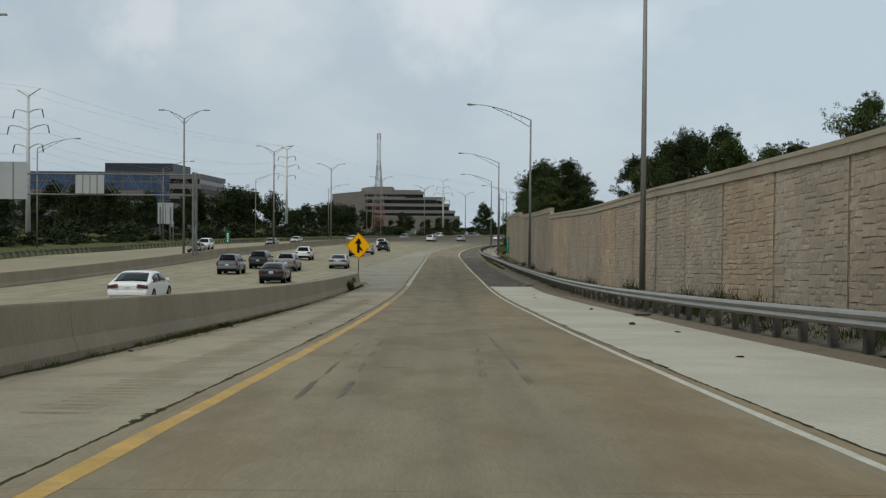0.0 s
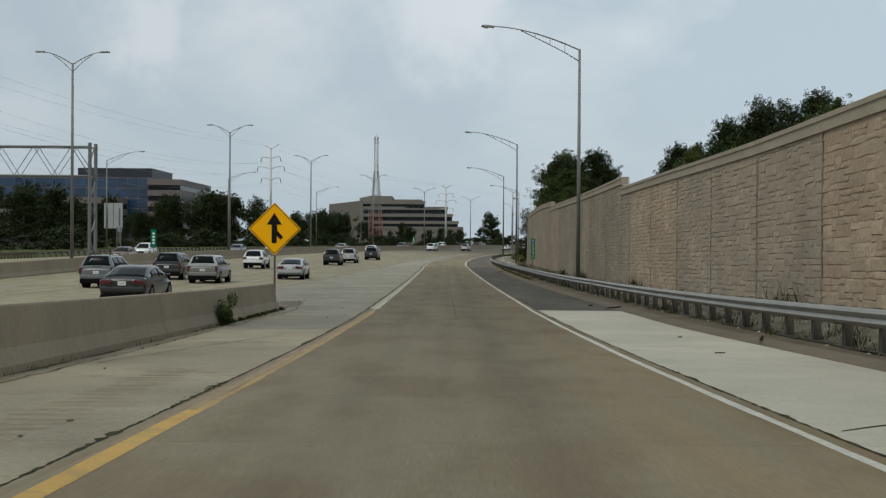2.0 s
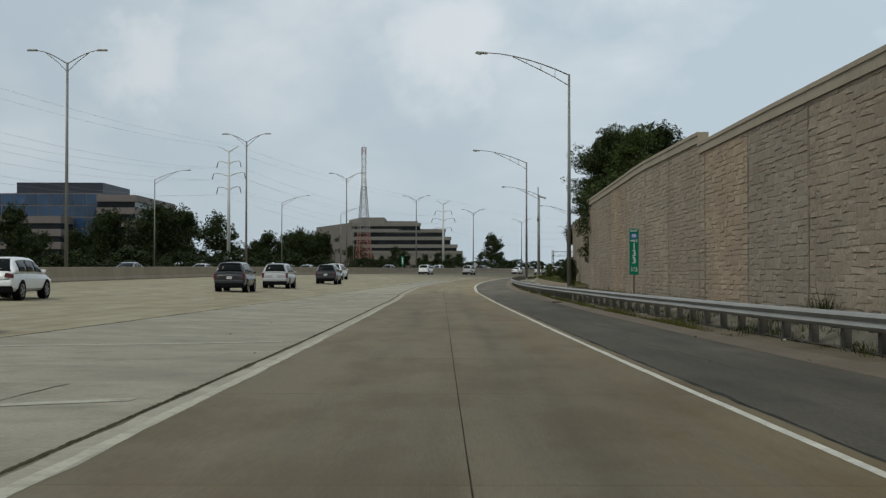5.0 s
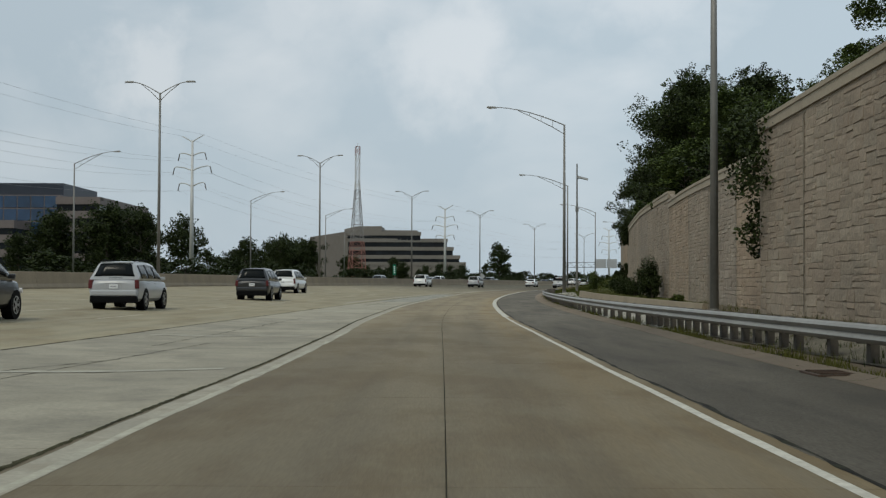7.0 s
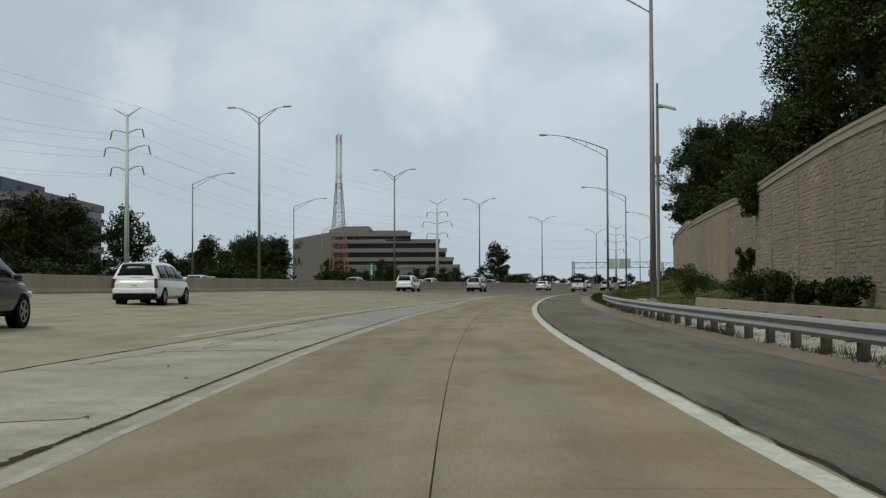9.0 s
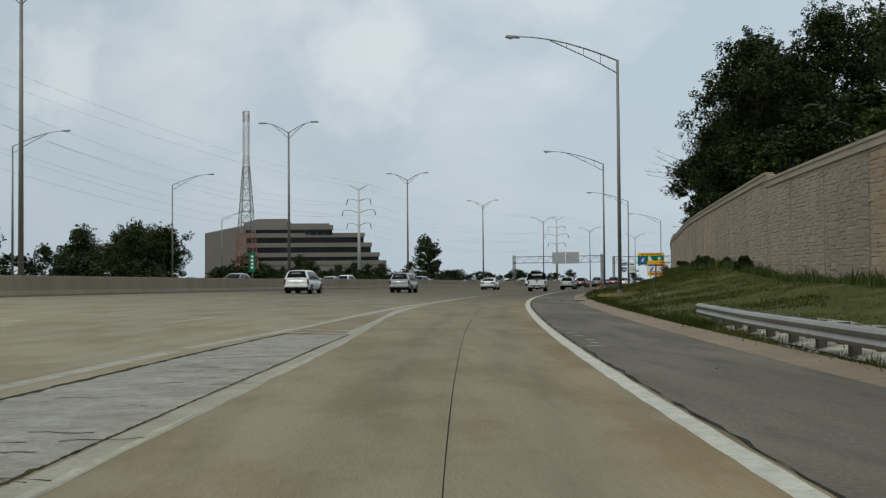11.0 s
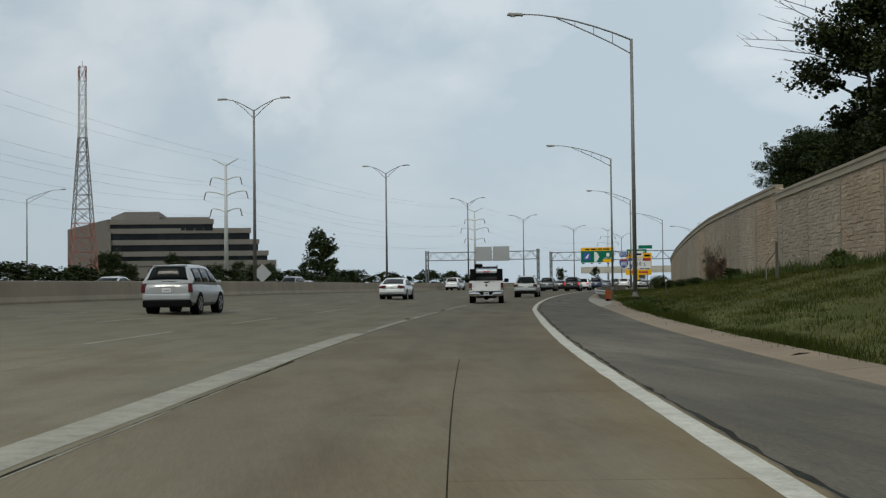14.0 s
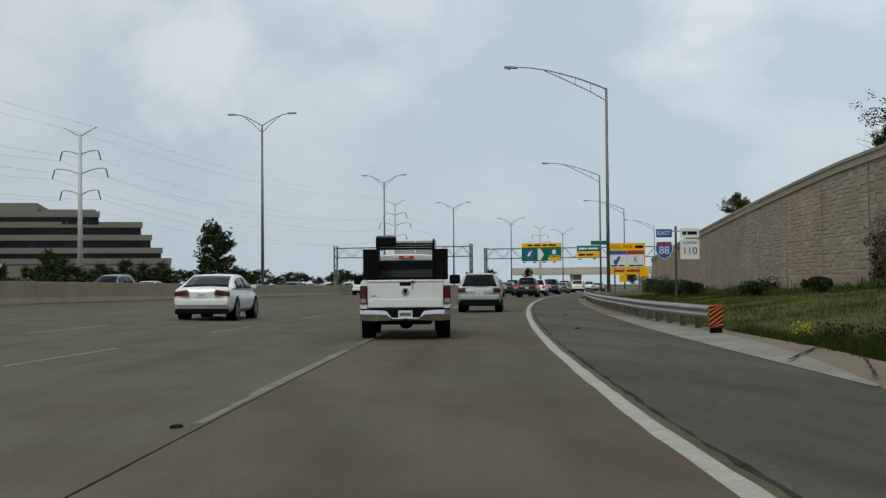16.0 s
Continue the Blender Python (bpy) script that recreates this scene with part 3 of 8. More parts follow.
# ---- ground, pavements ----
def build_ground():
    xs = sorted(set([-3200, -2400, -1700, -1200, -800, -560] + list(range(-400, 401, 40)) + [560, 800, 1200, 1700, 2400, 3200]))
    ys = sorted(set([-1500, -900, -500, -260] + list(range(-140, 901, 40)) + [1100, 1400, 1900, 2600, 3600]))
    verts = [(x, y, float(np.interp(y, RY, RZ)) - 1.9 if -140 < y < 900 else (3.3 if y < 0 else -6.25)) for y in ys for x in xs]
    nx = len(xs)
    faces = [(j * nx + i, j * nx + i + 1, (j + 1) * nx + i + 1, (j + 1) * nx + i) for j in range(len(ys) - 1) for i in range(nx - 1)]
    structure(mesh_ob("ground", verts, faces, M_GRASS), "flat green open country reaching to the horizon", "ground")


build_ground()
S_ALL = steps(-100, 720, 5)

# beds under the slabs, so that the joints are dark
structure(loft("road_bed", S_ALL, lambda s: [(OUT(s) + 0.3, -0.06), (LEFT(s) - 2.0, -0.06), (MEDIAN(s), MED_H(s) - 0.06)], M_JOINT), "dark bed under the concrete slabs of the carriageway", "road")


def slab_run(parent, s0, s1, length, lfun, rfun, material, gap=0.009, lift=0.0, sub=2, mid=None):
    """Slabs one after the other between two edges, each its own piece."""
    sub = max(sub, math.ceil(length / 1.53)) if s1 < 450 else sub
    s = s0

    def middle(q, l, r):
        """The crease where the paving starts to climb, or the slab's middle."""
        c = LEFT(q) - 2.0
        return c if l + 0.1 < c < r - 0.1 else (l + r) / 2
    while s < s1 - 0.3:
        e = min(s + length, s1)
        a, b = s + gap / 2, e - gap / 2
        verts, faces = [], []
        ss = [a + (b - a) * i / sub for i in range(sub + 1)]
        for q in ss:
            l, r = lfun(q) + gap / 2, rfun(q) - gap / 2
            for d in (l, middle(q, l, r), r):
                verts.append(P(q, d, surf(q, d) + lift))
            verts.append(P(q, r, surf(q, r) + lift - 0.05))
            verts.append(P(q, l, surf(q, l) + lift - 0.05))
        for i in range(sub):
            o = i * 5
            for j0, j1 in ((0, 1), (1, 2), (2, 3), (4, 0)):
                faces.append((o + j0, o + j1, o + 5 + j1, o + 5 + j0))
        faces += [(0, 4, 3, 2, 1), (sub * 5, sub * 5 + 1, sub * 5 + 2, sub * 5 + 3, sub * 5 + 4)]
        ob = mesh_ob("slab", verts, faces, material, parent)
        lay = ob.data.uv_layers.new(name="lane")
        uvs = []
        for q in ss:
            l, r = lfun(q) + gap / 2, rfun(q) - gap / 2
            c = mid if mid is not None else (l + r) / 2
            uvs += [(l - c, q), (middle(q, l, r) - c, q), (r - c, q), (r - c, q), (l - c, q)]
        lay.data.foreach_set("uv", [x for lp in ob.data.loops for x in uvs[lp.vertex_index]])
        s = e


LANE1 = knots((-140, -22.2), (98, -13.9), (150, -11.8), (208, -9.4), (266, -8.35), (293, -8.1), (335, -7.4), (354, -7.0), (365, -6.65), (400, -6.2), (1000, -6.0))
MID = knots((-140, 0.30), (80, 0.29), (143, 0.06), (164, 0.0), (185, -0.05), (208, -0.12), (226, -0.07), (251, 0.02), (276, 0.0), (300, -0.05), (1000, -0.05))

# right shoulder: concrete first, asphalt from the change of surface on
sh = structure(empty("shoulder_concrete"), "pale concrete hard shoulder of jointed slabs", "road")
slab_run(sh, -60, 81.5, 6.1, lambda s: RIGHT(s) + 0.2, OUT, M_SHOULDER, sub=1)
structure(loft("shoulder_asphalt", steps(81.5, 720, 1.5), lambda s: [(OUT(s), 0.0), (RIGHT(s) + 0.2, 0.0)], M_ASPHALT2), "weathered grey asphalt hard shoulder", "road")

# strip of grit and a gutter between shoulder and bank
gutter = structure(empty("gutter"), "sandy stained concrete gutter of short cast lengths along the shoulder", "kerb")
q = -100.0
while q < 440:
    loft("gutter_section", steps(q + 0.014, q + 6.086, 3.05), lambda s: [(OUT(s) + GUTTER(s) + 0.05, 0.03), (OUT(s) + GUTTER(s) - 0.08, 0.06), (OUT(s) + 0.22, 0.012), (OUT(s) - 0.05, 0.006), (OUT(s) - 0.055, -0.05)], M_KERB, False, gutter)
    q += 6.1


def verge(s):
    o, w = OUT(s) + GUTTER(s), (WALL(s) if s < 180 else WALL2(s) if s < 246 else WALL3(s)) + 0.2
    b = BASE(s)
    rnd = 0.02 * math.sin(s * 1.7) + 0.015 * math.sin(s * 0.6)
    k = min(1.0, max(0.0, (s - 205) / 30))
    if s < 262:
        m = max(o + 0.3, min(RAIL(s) + 0.5, w - 0.5))
        low = 0.03 * (1 - k) + 0.12 * k
    else:
        m, low = o + 0.8, 0.12
    return [(w, b), (w - 0.25 * (w - m), b * (0.95 - 0.18 * k) + rnd), (w - 0.55 * (w - m), b * (0.7 - 0.25 * k) + rnd), (m, low + rnd * 0.4), (o, 0.0)]


structure(loft("verge_grit", steps(-100, 196, 2), verge, M_DIRT), "gravelly dirt strip with weeds below the wall", "ground")
structure(loft("verge_grass", steps(196, 478, 2), verge, M_GRASS), "grassy bank rising from the shoulder to the wall", "ground")


def gravel_bed(s):
    pr = verge(s)
    ds_, hs = [p[0] for p in reversed(pr)], [p[1] for p in reversed(pr)]
    lo, hi = RAIL(s) + 0.12, min(8.35, RAIL(s) + (1.5 if s < 176 else 2.6))
    return [(lo + (hi - lo) * i / 5, float(np.interp(lo + (hi - lo) * i / 5, ds_, hs)) + 0.025 + 0.012 * math.sin(s * 3.1 + i * 2)) for i in range(6)]


M_STONES = mat("gravel_bed_stones", (0.34, 0.325, 0.275), 0.95, vary=0.4, grain=26, stain=0.4, stain_col=(0.11, 0.10, 0.075), stain_scale=1.5, bump=1.0, bump_scale=28, spec=0.2)
M_STONES_DARK = mat("gravel_bed_dirty", (0.13, 0.118, 0.092), 0.95, vary=0.4, grain=24, stain=0.6, stain_col=(0.07, 0.068, 0.04), stain_scale=0.9, bump=1.0, bump_scale=28, spec=0.2)
structure(loft("gravel_bed", steps(20, 176, 1.0), gravel_bed, M_STONES_DARK), "dirty grey gravel bed behind the guardrail", "gravel")
structure(loft("gravel_bed", steps(176, 262, 1.0), gravel_bed, M_STONES), "bed of pale crushed stone behind the guardrail", "gravel")
structure(loft("verge_far", steps(478, 720, 10), lambda s: [(60, 0.0), (9, 0.3), (OUT(s) + 0.1, 0.0)], M_GRASS), "flat grass beside the motorway", "ground")


def hill(w, top):
    return lambda s: [(170, -2.2), (140, top(s) - 0.2), (40, top(s) + 0.3), (w(s) + 0.32, top(s) - 0.5)]


structure(loft("high_ground", steps(-100, 181, 6), hill(WALL, TOP), M_GRASS), "grassy high ground held by the wall", "ground")
structure(loft("high_ground.001", steps(181, 247, 6), hill(WALL2, TOP2), M_GRASS), "grassy high ground held by the wall", "ground")
structure(loft("high_ground.002", steps(247, 478, 6), hill(WALL3, TOP3), M_GRASS), "grassy high ground held by the wall", "ground")


# opposite carriageway and the land beyond
def opp(s, d0, h0=0.0):
    return (MEDIAN(s) + d0, MED_H(s) + h0)


structure(loft("opposite_carriageway", steps(-100, 720, 6), lambda s: [opp(s, -0.3, 0.0), opp(s, -21.5, 0.0)], M_MAIN), "tan concrete carriageway for oncoming traffic", "road")
structure(loft("verge_left", steps(-100, 720, 8), lambda s: [opp(s, -21.5, -0.02), opp(s, -24, 0.05), opp(s, -34, 0.6), opp(s, -60, 0.5), opp(s, -190, 0.2)], M_GRASS), "mown grass beyond the motorway", "ground")
M_DASH = mat("lane_dash_paint", (0.36, 0.335, 0.26), 0.85, vary=0.16, grain=22, stain=0.9, stain_col=(0.25, 0.222, 0.16), stain_scale=1.3)
M_DASH = tone_along(M_DASH, [(-60, 1.0), (270, 1.0), (305, 0.80), (335, 0.56), (365, 0.50), (440, 0.46)])
for k in (1, 2, 3):
    lines = structure(empty("lane_marking"), "long faded white lane dashes on concrete", "road marking")
    runs = [(-40.0 + 3 * k + i * 12.2, 4.6) for i in range(20)]
    runs += [(208.2, 6.0), (220.4, 5), (232.6, 5), (244.8, 5), (265.7, 6.3), (280, 5), (293, 11.8), (311, 5), (322.5, 6), (334.5, 6), (346.6, 8), (359.9, 5), (372, 4.5), (384.2, 4.5), (396.4, 4.5), (408.6, 4.5)] if k == 1 else [(205 + 3 * k + i * 12.2, 5.5) for i in range(17)]
    for s, long_ in runs:
        strip("dash", steps(s, s + long_, 1.0), lambda q, k=k: LANE1(q) - 3.62 * (k - 1) - 0.06, lambda q, k=k: LANE1(q) - 3.62 * (k - 1) + 0.06, 0.007, M_DASH, lines, wob=0.012, seed=int(s) + k)

# painted lines of the slip road
structure(strip("yellow_line", steps(-100, 52, 1), lambda s: -2.42, lambda s: -2.24, 0.006, M_YELLOW, wob=0.012), "worn yellow edge line", "road marking")
M_OCHRE_DIRT = mat("ochre_stained_concrete", (0.215, 0.172, 0.108), 0.9, vary=0.16, grain=22, stain=0.7, stain_col=(0.165, 0.138, 0.095), stain_scale=1.2)
M_OCHRE = mat("road_paint_ochre", (0.31, 0.212, 0.092), 0.85, vary=0.2, grain=14, stain=0.8, stain_col=(0.37, 0.235, 0.075), stain_scale=0.7)
old_line = structure(empty("yellow_line"), "faded brownish yellow edge line, brighter along one side", "road marking")
strip("wash", steps(-100, 81, 0.6), lambda s: -2.50 + 0.03 * math.sin(s * 0.8), lambda s: -2.41, 0.005, M_OCHRE_DIRT, old_line, wob=0.02, seed=20)
strip("band", steps(52, 81, 0.6), lambda s: -2.42, lambda s: -2.33, 0.0055, M_YELLOW_OLD, old_line, wob=0.015, seed=19)
strip("band", steps(52, 80.2, 0.5), lambda s: -2.325, lambda s: -2.235 - 0.002 * max(0, s - 66), 0.006, M_OCHRE, old_line, wob=0.012, seed=22)
structure(strip("edge_line", steps(-100, 193.2, 1.5), lambda s: RIGHT(s) - 0.045, lambda s: RIGHT(s) + 0.058, 0.006, M_WHITE, wob=0.010, seed=2), "white edge line along the shoulder", "road marking")
structure(strip("edge_line.001", steps(193.2, 720, 0.6), lambda s: RIGHT(s) - 0.06 - 0.02 * min(1, max(0, (s - 300) / 60)), lambda s: RIGHT(s) + 0.165 - 0.06 * min(1, max(0, (s - 338) / 15)), 0.006, M_WHITE, wob=0.011, seed=3), "broad white edge line along the shoulder", "road marking")
M_MOSSY = mat("mossy_joint", (0.040, 0.038, 0.020), 0.95, vary=0.4, grain=22, stain=0.6, stain_col=(0.085, 0.078, 0.045), stain_scale=1.6, bump=0.6, bump_scale=40, spec=0.05)


def tufted(s):
    """How far moss and weeds creep out of the joint."""
    a = math.sin(s * 1.31) + math.sin(s * 2.9 + 1) * 0.7 + math.sin(s * 0.47 + 2) * 0.8
    return (max(0.0, a) + 0.25) * (0.022 if s < 90 else 0.012) * (abs(math.sin(s * 127.1) * 43758.5) % 1.0) ** 1.5 * 2.2


structure(strip("joint_seal", steps(-20, 82, 0.12), lambda s: RIGHT(s) + 0.208 - 0.3 * tufted(s), lambda s: RIGHT(s) + 0.226 + tufted(s + 7), 0.009, M_MOSSY, wob=0.010, seed=4), "dark crumbling joint between lane and shoulder", "road")
M_CRUMB = mat("crumbled_asphalt", (0.030, 0.030, 0.026), 0.95, vary=0.4, grain=30, stain=0.6, stain_col=(0.055, 0.06, 0.035), stain_scale=1.5, bump=0.8, bump_scale=40, spec=0.1)
structure(strip("crumbled_edge", steps(82, 720, 0.45), lambda s: RIGHT(s) + 0.215, lambda s: RIGHT(s) + 0.25 + 0.04 * math.sin(s * 0.9) ** 2 * math.sin(s * 0.23) ** 2, 0.006, M_CRUMB, wob=0.03, seed=14), "dark crumbling joint between lane and shoulder", "road")
structure(strip("joint_seal_left", steps(-20, 261.2, 0.08), lambda s: LEFT(s) - 0.014 - tufted(s) - (0.022 if 85 < s < 235 else 0), lambda s: LEFT(s) + 0.006 + (0.010 if 85 < s < 235 else 0) + 0.3 * tufted(s), 0.009, M_MOSSY, wob=0.012, seed=5), "mossy ragged open joint between lane and gore", "road")
structure(strip("joint_seal_mid", steps(74, 318, 3), lambda s: MID(s) - 0.004, lambda s: MID(s) + 0.004, 0.007, M_JOINT, wob=0.004, seed=6), "thin dark joint along the lane's middle", "road")
structure(strip("joint_seal_main", steps(60, 316, 0.5), lambda s: EDGE(s) + (-0.03 if s < 261 else 0.070), lambda s: EDGE(s) + (0.03 if s < 261 else 0.086), 0.0095, M_JOINT, wob=0.02, seed=7), "dark joint along the motorway's edge", "road")
M_WASH = mat("road_paint_washed", (0.305, 0.284, 0.222), 0.88, vary=0.16, grain=18, stain=0.9, stain_col=(0.235, 0.205, 0.15), stain_scale=0.8)
GORE_R = knots((260.5, -2.70), (263.5, -2.84), (270, -2.87), (285, -3.17), (300, -3.10), (317, -2.94), (331.5, -2.55))
gore_paint = structure(empty("gore_line"), "worn white line beside the gore, brighter along one edge", "road marking")
strip("wash", steps(82, 272, 0.8), lambda s: LEFT(s) + 0.05 if s < 261 else min(LEFT(s) + 0.05, GORE_R(s)), lambda s: LEFT(s) + 0.36 - 0.03 * max(0, s - 257), 0.0055, M_WASH, gore_paint, wob=0.025, seed=8)
for a, b in ((81.0, 92), (96, 131), (137, 181), (186, 214), (218, 233), (236.5, 245), (247.5, 254.6), (255.2, 259)):
    strip("band", steps(a, b, 0.5), lambda s: LEFT(s) + 0.255 - 0.07 * max(0, min(1, (150 - s) / 60)), lambda s, a=a, b=b: LEFT(s) + 0.265 + 0.085 * min(1, (s - a) / 1.5, (b - s) / 2.5), 0.0068, M_FADED, gore_paint, wob=0.018, seed=int(a))
MERGE_C = knots((215, -6.45), (240, -5.60), (256, -5.05), (262, -4.68), (266.6, -4.41), (288, -3.98), (294, -3.76), (300, -3.42), (318, -3.12), (331.5, -2.82))
GORE_W = knots((260.5, 0.07), (268, 0.12), (278, 0.30), (287, 0.55), (300, 1.0), (340, 1.0))
structure(strip("gore_line.001", steps(260.5, 314, 1.0), lambda s: max(GORE_R(s) - GORE_W(s), EDGE(s) + 0.095), lambda s: max(GORE_R(s), EDGE(s) + 0.12), 0.008, M_WORN, wob=0.012, seed=18), "patchy white line beside the gore", "road marking")
structure(strip("merge_line", steps(216, 328.6, 1.5), lambda s: MERGE_C(s) - (0.27 if 274 < s < 298 else 0.19), lambda s: EDGE(s) - 0.03 if s > 306 else min(MERGE_C(s) + 0.19, EDGE(s) + 0.065) if s > 276 else MERGE_C(s) + 0.08, 0.008, M_WORN, wob=0.012, seed=9), "faded white merge line", "road marking")
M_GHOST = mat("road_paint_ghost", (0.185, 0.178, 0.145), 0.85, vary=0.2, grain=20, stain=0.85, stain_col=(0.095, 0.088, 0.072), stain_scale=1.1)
dashes = structure(empty("lane_marking"), "broad worn white lane dashes", "road marking")
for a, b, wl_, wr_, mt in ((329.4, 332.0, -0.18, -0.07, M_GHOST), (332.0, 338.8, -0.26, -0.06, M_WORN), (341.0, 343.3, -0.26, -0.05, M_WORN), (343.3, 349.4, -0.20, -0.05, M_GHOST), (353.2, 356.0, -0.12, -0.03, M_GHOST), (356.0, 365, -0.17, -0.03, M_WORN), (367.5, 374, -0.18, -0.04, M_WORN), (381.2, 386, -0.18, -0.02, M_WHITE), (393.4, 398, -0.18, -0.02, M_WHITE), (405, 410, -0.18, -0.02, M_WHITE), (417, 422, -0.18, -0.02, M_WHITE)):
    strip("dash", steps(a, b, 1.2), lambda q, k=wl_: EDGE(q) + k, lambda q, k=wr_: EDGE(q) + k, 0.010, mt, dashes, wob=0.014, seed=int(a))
# two pale bars close the gore's end
ends = structure(empty("gore_end_bars"), "pale painted bars across the end of the gore", "road marking")
for s0, s1 in ((262.3, 261.1), (264.1, 263.1), (279.0, 278.4)):
    e, l = EDGE(s0) + 0.05, GORE_R(s1) - 0.12
    mesh_ob("bar", [P(s0, e, surf(s0, e) + 0.0075), P(s0 + 0.3, e, surf(s0, e) + 0.0075), P(s1 + 0.3, l, surf(s1, l) + 0.0075), P(s1, l, surf(s1, l) + 0.0075)], [(0, 3, 2, 1)], M_WORN, ends)
# hatching across the gore
hatch = structure(empty("hatching"), "faded white chevron bars across the gore", "road marking")
for s0 in (104, 116, 128, 140, 152, 164, 176, 188, 200, 212, 224, 236, 253.4):
    e, l = EDGE(s0) + 0.5, LEFT(s0) - (0.05 if s0 > 250 else 0.4)
    n = 6
    verts, faces = [], []
    for i in range(n + 1):
        d = e + (l - e) * i / n
        for q in (0, 0.35):
            q2 = s0 + q - 0.5 * (l - d)
            verts.append(P(q2, d, surf(q2, d) + 0.006))
        if i:
            faces.append((2 * i - 2, 2 * i - 1, 2 * i + 1, 2 * i))
    mesh_ob("bar", verts, faces, M_WORN, hatch)


# ---- walls and barriers ----
def jersey(cfun, hfun, w=0.30, hh=0.86):
    def prof(s):
        c, h = cfun(s), hfun(s)
        return [(c + w, h - 0.05), (c + w, h + 0.08), (c + w * 0.62, h + 0.30), (c + w * 0.40, h + hh - 0.03), (c + w * 0.34, h + hh), (c - w * 0.34, h + hh), (c - w * 0.40, h + hh - 0.03), (c - w * 0.62, h + 0.30), (c - w, h + 0.08), (c - w, h - 0.05)]
    return prof


def barrier_run(name, s0, s1, seg, cfun, hfun, label, w=0.30, hh=0.86):
    root = structure(empty(name), label, "barrier")
    s = s0
    while s < s1 - 0.5:
        e = min(s + seg, s1)
        loft("barrier_section", steps(s + 0.008, e - 0.008, 6.2), jersey(cfun, hfun, w, hh), M_BARRIER, True, root)
        s = e
    return root


barrier_run("median_barrier", -100, 720, 12.2, MEDIAN, MED_H, "tan concrete median barrier, stained along its foot", 0.34, 1.02)
barrier_run("ramp_barrier", -100, 80.4, 9.15, knots((-140, -5.95), (20, -5.95), (80, -5.72)), lambda s: 0.0, "tan concrete barrier beside the slip road", 0.26, 0.86)
barrier_run("low_barrier", 186, 236, 6.1, knots((186, 8.6), (236, 8.3)), lambda s: 0.05, "low tan concrete barrier behind the guardrail", 0.18, 0.62)


